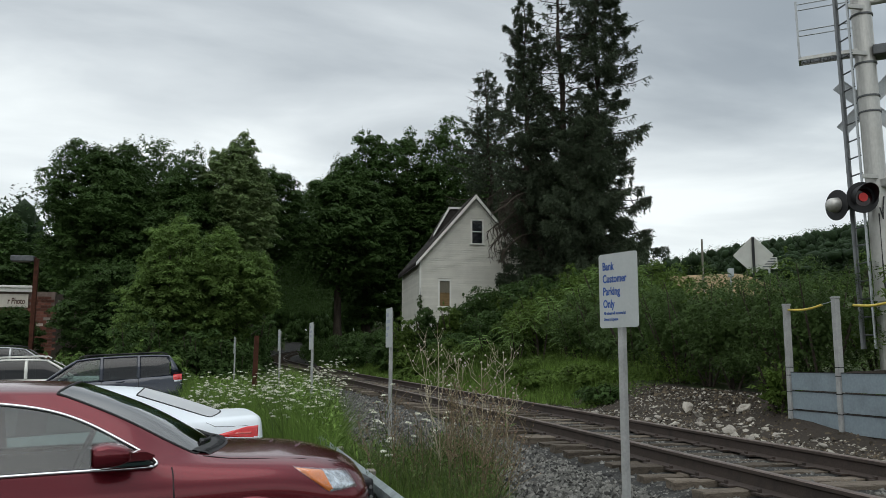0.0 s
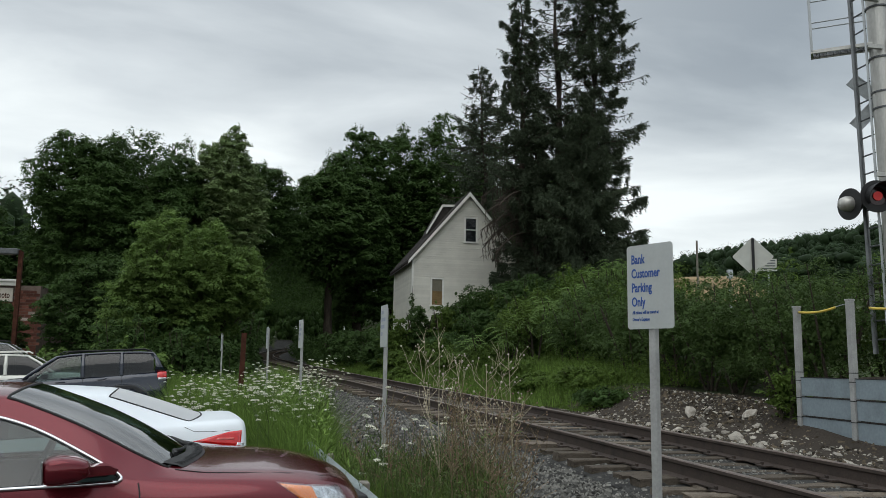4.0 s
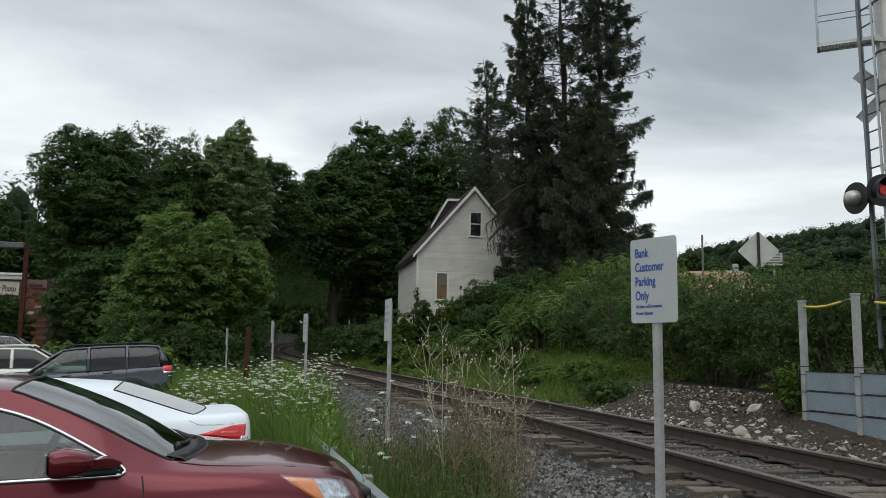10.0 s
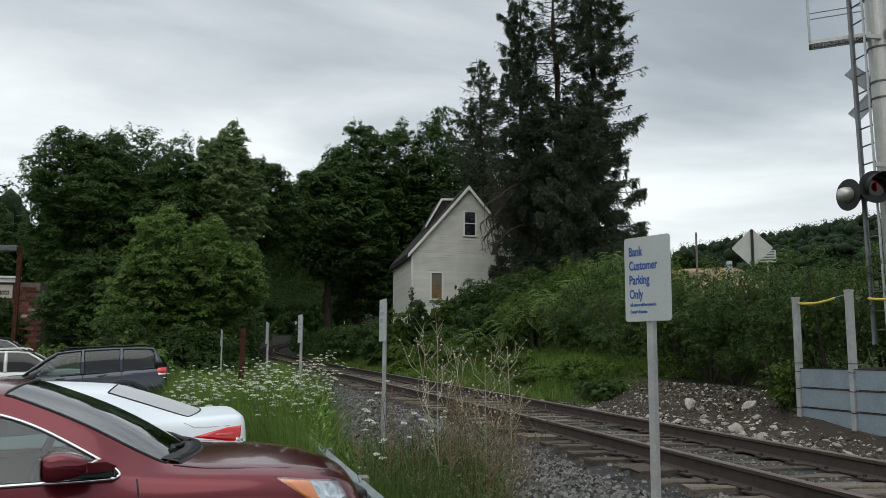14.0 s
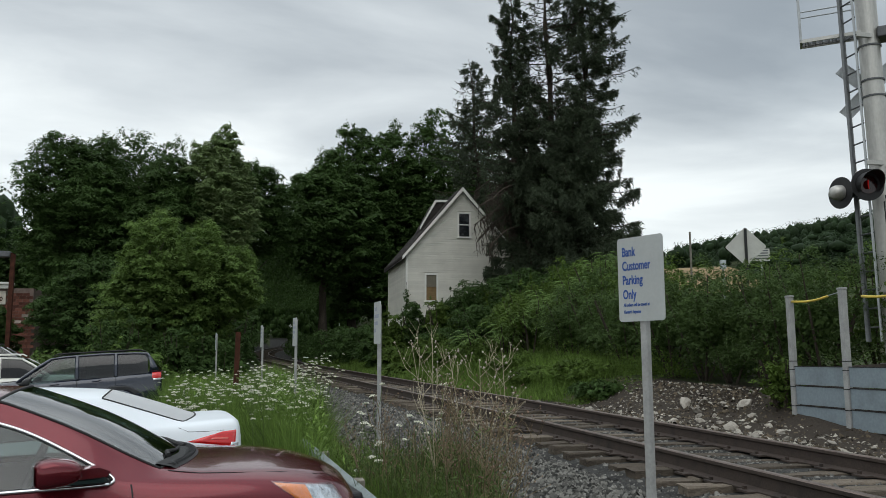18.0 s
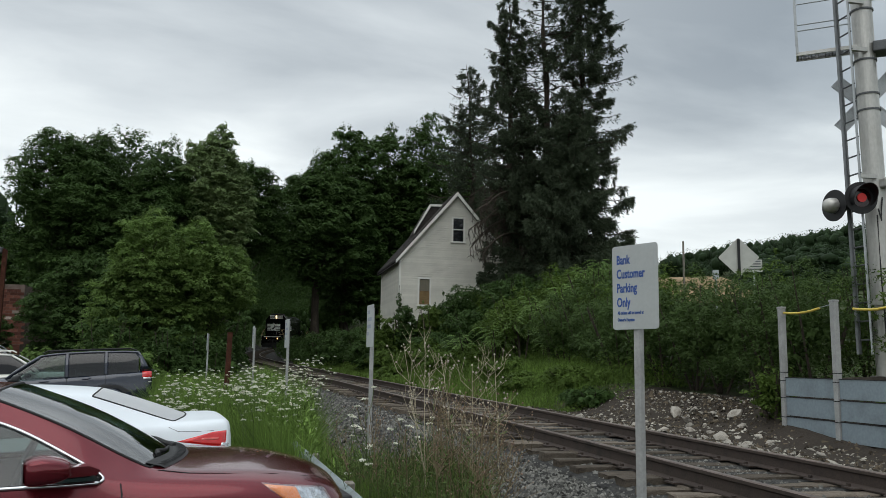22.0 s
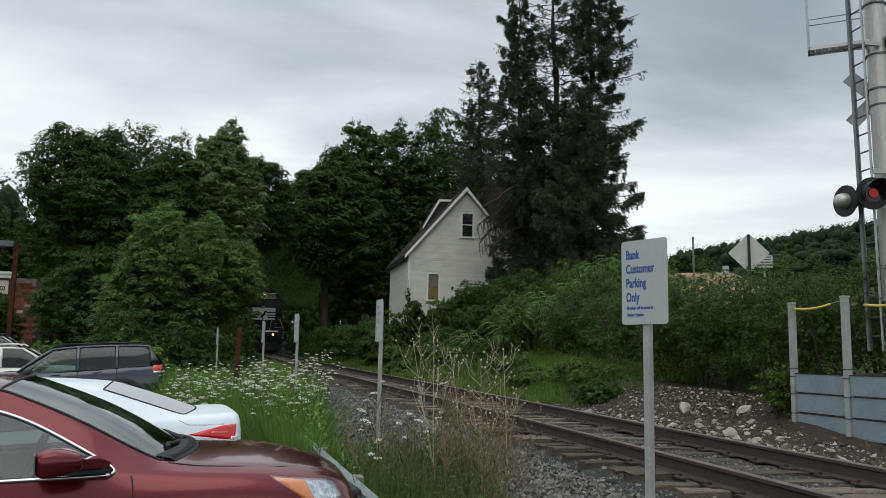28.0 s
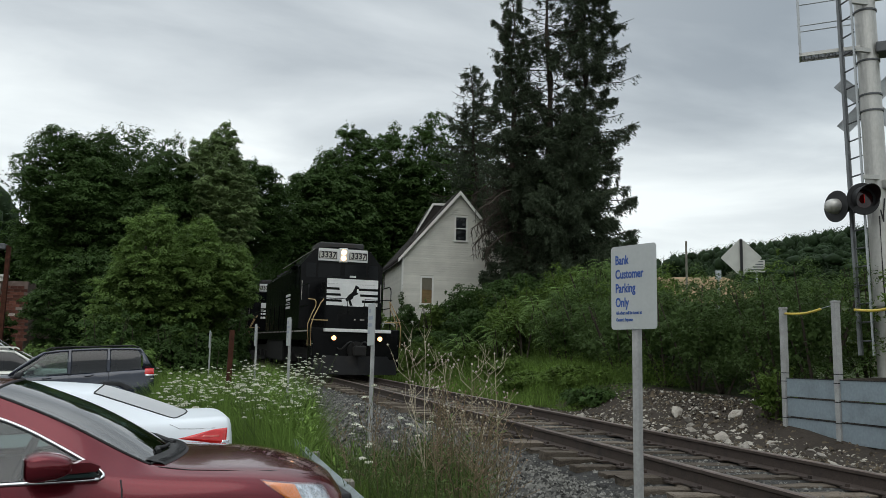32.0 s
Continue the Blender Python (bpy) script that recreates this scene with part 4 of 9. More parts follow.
    part("clamp", boxes((0.12, -0.2, 6.72, 0.42, 0.2, 6.9), (0.4, -0.14, 6.55, 0.56, 0.14, 7.0), bevel=0.015), M["grating"], arm)
    part("brace", tubes(((0.75, 0.0, 6.8), (0.75, 0.0, 7.8), 0.03), ((0.75, 0.0, 6.8), (2.2, 0.0, 7.75), 0.025), ((2.2, 0, 6.85), (2.2, 0, 7.75), 0.03), n=8), M["alu"], arm)
    for a in (45, -45):
        bm = boxes((-0.61, -0.006, -0.115, 0.61, 0.006, 0.115), (-0.61, -0.02, -0.115, 0.61, 0.006, -0.1), (-0.61, -0.02, 0.1, 0.61, 0.006, 0.115))
        ob = part("crossbuck_blade", bm, M["ladder"], t)
        ob.matrix_basis = pose(0.12, 0.21 + (0.012 if a > 0 else 0), 5.95, 0, 0, -30) @ Matrix.Rotation(radians(a), 4, "Y")
    # flashing light units
    ca = part("crossarm", tubes(((-0.45, 0.08, 4.42), (0.9, -0.1, 4.42), 0.035), n=10), M["alu"], t)
    part("junction_box", boxes((-0.05, -0.33, 4.36, 0.33, -0.15, 4.52), bevel=0.03), M["alu"], ca)
    front = lamp_unit(t, (-0.56, -0.34, 4.14), -14)
    lamp_unit(t, (-0.70, 0.12, 4.09), 95)
    lamp_unit(t, (0.42, 0.1, 4.1), 146)
    bm = bmesh.new()
    pipe(bm, [(-0.15, -0.22, 4.0), (-0.12, -0.24, 3.8), (-0.08, -0.2, 3.95), (-0.02, -0.18, 4.2)], 0.012, 6)
    pipe(bm, [(-0.16, -0.2, 3.9), (-0.17, -0.2, 3.0), (-0.15, -0.2, 1.5), (-0.1, -0.2, 1.3)], 0.012, 6)
    part("cable", bm, M["black"], t)
    return front


def lamp_unit(t, at, turn):
    """One flasher: black round background with a hood, a red lens, and a grey housing behind. Faces -y before it is turned."""
    u = part("flasher", tubes(((0, 0.005, 0), (0, 0.02, 0), 0.265, 0.265), n=32), M["black"], t, "black flasher background with a hood")
    u.matrix_basis = pose(*at, 0, 0, turn)
    bm = bmesh.new()
    rings = []
    for y, r in ((0.02, 0.13), (0.1, 0.125), (0.17, 0.10), (0.2, 0.05)):
        rings.append([bm.verts.new((r * math.cos(i * math.pi / 10), y, r * math.sin(i * math.pi / 10))) for i in range(20)])
    for a, b in zip(rings, rings[1:]):
        for i in range(20):
            bm.faces.new((a[i], a[(i + 1) % 20], b[(i + 1) % 20], b[i]))
    bm.faces.new(rings[-1])
    part("housing", bm, M["alu"], u, "grey cast housing", smooth=True)
    # hood: most of a tube, cut slanting, open below
    bm = bmesh.new()
    k = 22
    va, vb = [], []
    for i in range(k + 1):
        a = radians(-40 + 260 * i / k)
        deep = 0.30 * max(0.12, 0.55 + 0.45 * math.sin(a))
        va.append((0.19 * math.cos(a), 0.0, 0.19 * math.sin(a)))
        vb.append((0.185 * math.cos(a), -deep, 0.185 * math.sin(a)))
    a = [bm.verts.new(v) for v in va]
    b = [bm.verts.new(v) for v in vb]
    c = [bm.verts.new((v[0] * 1.03, v[1], v[2] * 1.03)) for v in vb]
    d = [bm.verts.new((v[0] * 1.03, v[1], v[2] * 1.03)) for v in va]
    for i in range(k):
        for p, q in ((a, b), (b, c), (c, d)):
            bm.faces.new((p[i], p[i + 1], q[i + 1], q[i]))
    part("hood", bm, M["black"], u)
    part("lens", tubes(((0, -0.002, 0), (0, 0.012, 0), 0.15, 0.15), n=24), M["darkred"], u, "dark red glass lens")
    return u


M["concrete"] = mat("weathered_concrete", (0.33, 0.32, 0.3), 0.9, 0, 0.2, 3, 40, 0.3, 0.006)
FLASHER = crossing_signal()
# the roundel turns edge on when the light is out
ROUNDEL = part("roundel", tubes(((0, -0.004, 0), (0, 0.004, 0), 0.075, 0.075), n=20), M["redglow"], FLASHER, "glowing red roundel of the flashing light")


# ---------------------------------------------------------------- road signs behind the hedge
M["signback"] = mat("pale_sign_back", (0.50, 0.50, 0.46), 0.45, 0.2, 0.08, 4, 40, 0.03)
dx, dy = 15.55, 23.4
ds = thing("warning_sign", pose(dx, dy, gz(dx, dy), 0, 0, -22), "back of a pale diamond warning sign on a dark post", "road sign")
hz = 4.93 - gz(dx, dy)
p = part("panel", rounded_plate(0.92, 0.92, 0.006, 0.05), M["signback"], ds)
p.matrix_basis = Matrix.Translation((0, 0, hz)) @ Matrix.Rotation(radians(45), 4, "Y")
part("post", boxes((-0.04, -0.07, -0.3, 0.04, -0.01, hz + 0.6)), M["black"], ds)
dx, dy = 16.9, 24.6
rs = thing("street_sign", pose(dx, dy, gz(dx, dy), 0, 0, -20), "small white street sign with striped marks on a thin post", "road sign")
hz = 4.85 - gz(dx, dy)
p = part("panel", rounded_plate(0.55, 0.42, 0.005, 0.02), M["signback"], rs)
p.matrix_basis = Matrix.Translation((0, 0, hz))
part("lettering", boxes(*[(-0.22, -0.006, -0.14 + 0.09 * i, 0.22, -0.004, -0.10 + 0.09 * i) for i in range(4)]), M["grating"], p)
part("post", boxes((-0.03, 0.01, -0.3, 0.03, 0.05, hz + 0.2)), M["galv"], rs)
dx, dy = 15.0, 23.9
mb = thing("meter_box", pose(dx, dy, gz(dx, dy), 0, 0, -20), "grey metal box on a short post behind the hedge", "utility box")
hz = 4.25 - gz(dx, dy)
part("cabinet", boxes((-0.09, -0.08, hz, 0.09, 0.08, hz + 0.28), bevel=0.01), M["galv"], mb)
part("post", boxes((-0.03, -0.03, -0.3, 0.03, 0.03, hz)), M["galv"], mb)
dx, dy = 13.9, 29
dish = thing("satellite_dish", pose(dx, dy, gz(dx, dy), 0, 0, -25), "round pale grey dish on a post above the bushes", "dish")
hz = 4.45 - gz(dx, dy)
bm = bmesh.new()
rings = [[bm.verts.new((r * math.cos(i * math.pi / 12), 0.25 * r * r - 0.05, hz + r * math.sin(i * math.pi / 12))) for i in range(24)] for r in (0.05, 0.2, 0.36)]
bm.faces.new(rings[0])
for a, b in zip(rings, rings[1:]):
    for i in range(24):
        bm.faces.new((a[i], a[(i + 1) % 24], b[(i + 1) % 24], b[i]))
bmesh.ops.solidify(bm, geom=bm.faces[:], thickness=0.015)
part("reflector", bm, M["signback"], dish, smooth=True)
part("post", tubes(((0, 0.05, -0.3), (0, 0.05, hz), 0.035), n=8), M["galv"], dish)


# ---------------------------------------------------------------- white house on the bank
M["pane"] = mat("dark_window_glass", (0.012, 0.014, 0.016), 0.06, 0, 0.3, 2, 10, 0.0, spec=0.6)
M["shelf"] = mat("light_grey_shelf_cloth", (0.30, 0.29, 0.27), 0.9, 0, 0.15, 10, 60, 0.1)
M["curtain"] = mat("grey_curtain", (0.15, 0.135, 0.10), 0.8, 0, 0.15, 10, 40, 0.2, stretch=(6, 1, 0.3))
M["plywood"] = mat("weathered_plywood", (0.20, 0.135, 0.065), 0.85, 0, 0.2, 3, 40, 0.2, stretch=(1, 1, 5))
HX0, HX1, HY0, HY1, HZ0, HZE, HZP = 7.37, 13.33, 41.3, 47.6, 2.2, 6.80, 10.30
HXC = (HX0 + HX1) / 2


def house():
    t = thing("house", Matrix(), "old white clapboard house with a steep dark gable roof", "house")
    core = bmesh.new()
    prism(core, [(HX0 + 0.03, HZ0), (HX1 - 0.03, HZ0), (HX1 - 0.03, HZE), (HXC, HZP - 0.05), (HX0 + 0.03, HZE)], HY0 + 0.06, HY1 - 0.03, "y")
    wall = part("wall", core, M["siding"], t)
    wins = [(10.10, 10.84, 7.70, 9.08, False), (8.33, 9.05, 4.30, 5.78, True)]
    step, z = 0.118, HZ0 + 0.2
    slope = (HZP - HZE) / (HXC - HX0)
    while z < HZP - 0.2:
        z1 = z + step
        cut = 0.0 if z1 <= HZE else (z1 - HZE) / slope
        spans = [(HX0 + cut, HX1 - cut)]
        for a, b, w0, w1, _ in wins:
            if z < w1 and z1 > w0:
                spans = [q for s0, s1 in spans for q in ((s0, min(s1, a)), (max(s0, b), s1)) if q[1] - q[0] > 0.02]
        for a, b in spans:
            bm = bmesh.new()
            prism(bm, [(HY0 - 0.022, z), (HY0 + 0.02, z), (HY0 + 0.02, z1 + 0.02), (HY0 + 0.004, z1 + 0.02)], a, b, "x")
            part("clapboard", bm, M["siding"], wall)
        if z1 < HZE + 0.05:
            bm = bmesh.new()
            prism(bm, [(HX0 - 0.022, z), (HX0 + 0.02, z), (HX0 + 0.02, z1 + 0.02), (HX0 + 0.004, z1 + 0.02)], HY0, HY1, "y")
            part("clapboard", bm, M["siding"], wall)
        z = z1
    for x, y in ((HX0, HY0), (HX1, HY0), (HX0, HY1)):
        part("corner_board", boxes((x - 0.035, y - 0.035, HZ0, x + 0.06, y + 0.06, HZE - 0.05)), M["trimw"], t)
    # roof: two slabs with an overhang, and white rake boards
    for sgn in (-1, 1):
        ex = HXC + sgn * (HXC - HX0 + 0.26)
        ez = HZE - 0.26 * slope
        bm = bmesh.new()
        prism(bm, [(HXC, HZP + 0.12), (HXC, HZP - 0.0), (ex, ez), (ex, ez + 0.14)], HY0 - 0.22, HY1 + 0.22, "y")
        roof = part("roof", bm, M["roof"], t)
        # courses of shingles
        n = 22
        for i in range(n):
            u0, u1 = i / n, (i + 1.15) / n
            xa, xb = ex + (HXC - ex) * u0, ex + (HXC - ex) * min(1, u1)
            za, zb = ez + 0.155 + (HZP + 0.0 - ez) * u0, ez + 0.142 + (HZP + 0.0 - ez) * min(1, u1)
            bm = bmesh.new()
            prism(bm, [(xa, za - 0.02), (xa, za + 0.02), (xb, zb + 0.004), (xb, zb - 0.02)], HY0 - 0.235, HY1 + 0.22, "y")
            part("shingle_course", bm, M["roof"], roof)
        bm = bmesh.new()
        prism(bm, [(HXC, HZP + 0.09), (HXC, HZP - 0.13), (ex, ez - 0.06), (ex, ez + 0.12)], HY0 - 0.28, HY0 - 0.24, "y")
        part("rake_board", bm, M["trimw"], t)
        part("gutter", boxes((min(ex, ex - sgn * 0.1), HY0 - 0.2, ez - 0.05, max(ex, ex - sgn * 0.1), HY1 + 0.2, ez + 0.06)), M["roof"], t)
    # dormer on the track side
    bm = bmesh.new()
    prism(bm, [(8.5, 8.0), (8.5, 8.45), (9.32, 9.98), (10.1, 10.0), (10.1, 9.6)], 43.3, 45.0, "y")
    d = part("dormer", bm, M["roof"], t, "dark shingled dormer with white edge")
    bm = bmesh.new()
    prism(bm, [(8.44, 8.36), (8.44, 8.52), (9.30, 10.07), (10.1, 10.09), (10.1, 9.97), (9.37, 9.95)], 43.22, 43.29, "y")
    part("trim", bm, M["trimw"], d)
    # windows
    for a, b, z0, z1, boarded in wins:
        w = part("window", boxes((a + 0.06, HY0 + 0.03, z0 + 0.06, b - 0.06, HY0 + 0.06, z1 - 0.06)), M["pane"], t, "boarded lower sash" if boarded else "dark double-hung window")
        fr = boxes((a, HY0 - 0.04, z0, a + 0.09, HY0 + 0.03, z1), (b - 0.09, HY0 - 0.04, z0, b, HY0 + 0.03, z1), (a, HY0 - 0.045, z1 - 0.09, b, HY0 + 0.03, z1))
        part("frame", fr, M["trimw"], w)
        part("sill", boxes((a - 0.05, HY0 - 0.08, z0 - 0.03, b + 0.05, HY0 + 0.03, z0 + 0.05)), M["trimw"], w)
        mid = (z0 + z1) / 2
        part("meeting_rail", boxes((a + 0.09, HY0 - 0.012, mid - 0.025, b - 0.09, HY0 + 0.04, mid + 0.025)), M["trimw" if not boarded else "plywood"], w)
        if boarded:
            part("curtain", boxes((a + 0.09, HY0 + 0.004, mid + 0.03, b - 0.09, HY0 + 0.02, z1 - 0.1)), M["curtain"], w)
            part("board", boxes((a + 0.09, HY0 - 0.004, z0 + 0.06, b - 0.09, HY0 + 0.016, mid - 0.03)), M["plywood"], w, "tan weathered plywood board")
        else:
            for q0, q1 in ((z0 + 0.07, mid - 0.03), (mid + 0.03, z1 - 0.1)):
                part("pane", boxes((a + 0.1, HY0 + 0.01, q0, b - 0.1, HY0 + 0.02, q1)), M["pane"], w)
    return t


house()
iv = thing("ivy_vine", Matrix(), "dark ivy climbing the corner of the white house", "vine")
IVY = np.random.default_rng(17)
part("stem", pipe(bmesh.new(), [(7.42, 41.2, 2.2), (7.33, 41.22, 3.6), (7.4, 41.2, 4.6), (7.36, 41.22, 5.3)], [0.03, 0.025, 0.02, 0.01], 6), M["bark"], iv)
q = np.stack([7.37 + IVY.normal(size=320) * 0.07, 41.2 + IVY.normal(size=320) * 0.04, 2.4 + 2.5 * IVY.random(320) ** 1.3], 1)
leaves_ob("leaves", *blades_at(IVY, q, IVY.normal(size=q.shape) * 0.5 + np.array([0, -0.6, 0.3]), 0.06), M["leafd"], iv)


# ---------------------------------------------------------------- brick shop building and lot lamp
M["brick"] = mat("red_brick", (0.15, 0.062, 0.045), 0.9, 0, 0.3, 4, 30, 0.3, 0.006, by_piece=0.45)
M["palebrick"] = mat("pale_chipped_brick", (0.42, 0.35, 0.31), 0.9, 0, 0.3, 4, 30, 0.3, 0.006, by_piece=0.4)
M["mortar"] = mat("grey_mortar", (0.20, 0.15, 0.13), 0.95, 0, 0.2, 4, 40, 0.2)
M["cream"] = mat("cream_sign_band", (0.58, 0.53, 0.46), 0.6, 0, 0.06, 2, 20, 0.03)


def shop():
    t = thing("shop_building", pose(-14.0, 55.0, 0), "low red brick shop building with a cream sign band", "building")
    z0, zt = gz(-16, 54) - 0.3, 6.1
    wall = part("wall", boxes((-16, 0.02, z0, 0, 12, zt - 0.3)), M["mortar"], t)
    # brick courses on the near end of the front
    rng = np.random.default_rng(3)
    me = bpy.data.meshes.new("brick")
    bm = boxes((0, -0.012, 0, 0.38, 0.03, 0.17))
    bm.to_mesh(me)
    bm.free()
    me.materials.append(M["brick"])
    pale = me.copy()
    pale.materials[0] = M["palebrick"]
    z, row = z0 + 1.2, 0
    while z < 5.5:
        x = (-3.2 if z < 4.6 else -1.4) - (0.2 if row % 2 else 0)
        while x < -0.2:
            ob = new("brick", pale if rng.random() < 0.09 else me)
            ob.parent = wall
            ob.location = (x, rng.normal() * 0.004, z)
            x += 0.4
        z += 0.19
        row += 1
    part("brickwork", boxes((-16, -0.008, z0, -3.4, 0.03, 4.75), (-16, -0.008, z0, -0.02, 0.03, z0 + 1.2)), M["brick"], wall)
    band = part("sign_band", boxes((-16, -0.12, 4.78, -1.55, 0.05, 5.62)), M["cream"], t, "cream band with brown lettering")
    lettering("r Photo", 0.55, -2.75, 5.0, -0.125, M["rust"], band, 0.6)
    part("cornice", boxes((-16.2, -0.3, 5.75, -1.3, 0.3, 6.0), (-16.2, -0.4, 6.0, -1.2, 0.4, 6.15), bevel=0.02), M["trimw"], t)
    part("roof", boxes((-16, 0.05, 5.62, -0.1, 12, 5.8)), M["roof"], t)
    return t


shop()
lx, ly = -11.05, 40.0
lp = thing("lot_lamp", pose(lx, ly, gz(lx, ly)), "rust-brown steel lot lamp with a box head", "street lamp")
lh = 6.15 - gz(lx, ly)
part("pole", boxes((-0.09, -0.09, -0.2, 0.09, 0.09, lh)), M["rust"], lp)
hd = part("head", boxes((-1.1, -0.22, lh - 0.14, -0.1, 0.22, lh + 0.12), bevel=0.03), M["grating"], lp)
part("lens", boxes((-1.02, -0.17, lh - 0.17, -0.3, 0.17, lh - 0.14)), M["curtain"], hd)
part("bracket", boxes((-0.14, -0.05, lh - 0.06, 0.0, 0.05, lh + 0.06)), M["rust"], hd)
part("base", boxes((-0.25, -0.25, -0.1, 0.25, 0.25, 0.5), bevel=0.02), M["concrete"], lp)


# ---------------------------------------------------------------- trees
broad_tree("maple_tree", -9.9, 48.5, 13.9, 4.0, 3.8, 76000, 0.095, M["leafd"], "large dense dark green maple tree behind the lot", 1, low=0.24, lobes=52, trunk=0.35, group="trees by the lot")
broad_tree("maple_tree", -6.0, 49.0, 13.0, 4.1, 4.0, 76000, 0.095, M["leafd"], "large dense dark green maple tree behind the lot", 2, low=0.02, lobes=52, trunk=0.35, group="trees by the lot")
broad_tree("poplar_tree", -2.75, 49.5, 14.8, 2.6, 2.5, 44000, 0.09, M["leafp"], "slender mid-green tree with upright pointed sprays", 33, low=0.36, lobes=46, trunk=0.25, squeeze=1.2)
broad_tree("maple_tree", -1.5, 57.5, 14.0, 3.8, 3.4, 52000, 0.1, M["leafd"], "dark green maple leaning over the track", 35, low=0.5, lobes=44, trunk=0.28, group="trees by the lot")
broad_tree("maple_tree", -8.0, 51.5, 14.2, 4.2, 3.6, 26000, 0.12, M["leafd"], "large dense dark green maple tree behind the lot", 3, low=0.1, lobes=52, trunk=0.35, group="trees by the lot")
broad_tree("maple_tree", -4.6, 52.5, 13.4, 2.8, 3.0, 18000, 0.12, M["leafd"], "large dense dark green maple tree behind the lot", 8, low=0.1, lobes=44, trunk=0.3, group="trees by the lot")
for i, (x, y, h, r) in enumerate(((-23.5, 72, 12.4, 4.6), (-17.5, 74, 12.0, 4.4))):
    broad_tree("maple_tree", x, y, h, r, r, 32000, 0.15, M["leafd"], "dark green maple tree beyond the shop building", 70 + i, low=0.0, lobes=44, trunk=0.35, group="trees by the lot")
broad_tree("ornamental_tree", -12.5, 42.0, 3.6, 1.5, 1.4, 14000, 0.07, M["leafd"], "small round dark green tree before the shop", 73, low=0.2, lobes=26, trunk=0.1)
broad_tree("elder_tree", -7.9, 41.5, 6.0, 2.7, 2.4, 36000, 0.085, M["leafd"], "low dark green spreading tree behind parked vehicles", 4, low=-0.05, lobes=30, trunk=0.18)
broad_tree("box_elder_tree", -3.75, 32.0, 6.9, 2.35, 2.2, 62000, 0.062, M["leafl"], "fresh light green rounded tree at the lot's end", 5, low=0.1, lobes=44, trunk=0.2, squeeze=0.7, rough=1.7, group="light green trees")
broad_tree("box_elder_tree", -1.7, 32.6, 6.7, 1.85, 2.1, 46000, 0.062, M["leafl"], "fresh light green rounded tree at the lot's end", 6, low=0.3, lobes=40, trunk=0.18, squeeze=0.7, rough=1.7, group="light green trees")
for i, (x, y, h, r, n) in enumerate(((4.7, 64, 15.8, 4.7, 44000), (7.2, 67, 17.4, 4.2, 34000), (10.6, 69, 17.5, 4.3, 34000), (14.2, 68, 17.6, 4.4, 26000), (18.4, 70, 17.6, 4.4, 9000))):
    broad_tree("oak_tree", x, y, h, r, r, n, 0.15, M["leafd"], "tall dark green woodland tree beyond the house", 40 + i, low=0.0 if i else 0.3, lobes=52, trunk=0.4, group="woodland trees")
spruce("spruce_tree", 12.4, 38.7, 17.6, 2.9, 8200, "tall dark spruce with drooping boughs beside the house", 11, bare=0.3, power=0.6, low=0.3)
spruce("spruce_tree", 14.6, 38.9, 22.5, 2.6, 3800, "thin half-dead spruce with many bare boughs", 12, bare=0.6, power=0.5)
spruce("spruce_tree", 16.25, 38.2, 22.5, 2.95, 13500, "tall dense dark spruce with hanging boughs", 21, bare=0.15, power=0.4)
spruce("spruce_tree", 13.2, 49.5, 16.9, 3.2, 5200, "thin ragged spruce rising behind the house", 14, bare=0.3, power=0.42)
spruce("spruce_tree", 14.9, 36.6, 10.2, 3.1, 15000, "younger spruce with grey-green sprays in front of the tall ones", 15, bare=0.05, power=0.6, needle="needle2")
spruce("spruce_tree", 13.1, 38.4, 10.5, 1.9, 6000, "dark spruce with bare dead boughs hanging before the house", 16, bare=0.3, power=0.35, hang=9)


def woods(name, rows, count, size, material, label, seed, fine=1, lobes=9, inner=0.7, lobe=1.0):
    """Far trees as one mass: rows of x, y, base z, height, radius."""
    rng = np.random.default_rng(seed)
    c, q = [], []
    for x, y, z, h, r in rows:
        for i in range(lobes):
            d = rng.normal(size=3)
            d /= np.linalg.norm(d)
            c.append((x + d[0] * r * 0.6, y + d[1] * r * 0.6, z + h * (0.5 + 0.36 * d[2])))
            s = (0.35 + 0.2 * rng.random()) * lobe
            q.append((r * s, r * s, h * 0.5 * s))
    v, f = leaf_cloud(rng, c, q, int(count * 1.7), size * 0.8, inner=0.3)
    ob = leaves_ob(name, v, f, material)
    if fine:
        bm = bmesh.new()
        bmesh.ops.create_icosphere(bm, subdivisions=fine, radius=inner)
        bv = np.array([v.co for v in bm.verts])
        bf = np.array([[v.index for v in f.verts] for f in bm.faces])
        bm.free()
        rough = 0.6 + 0.4 * rng.random((len(c), len(bv), 1))
        cv = (bv[None] * rough * np.array(q)[:, None] + np.array(c)[:, None]).reshape(-1, 3)
        cf = (np.arange(len(c))[:, None, None] * len(bv) + bf).reshape(-1, 3)
        tagged(leaves_ob(name + "_inner_foliage", cv, cf, material), "dense inner foliage of the distant woods", "woods", kind="stuff")
    return tagged(ob, label, "woods", kind="stuff")


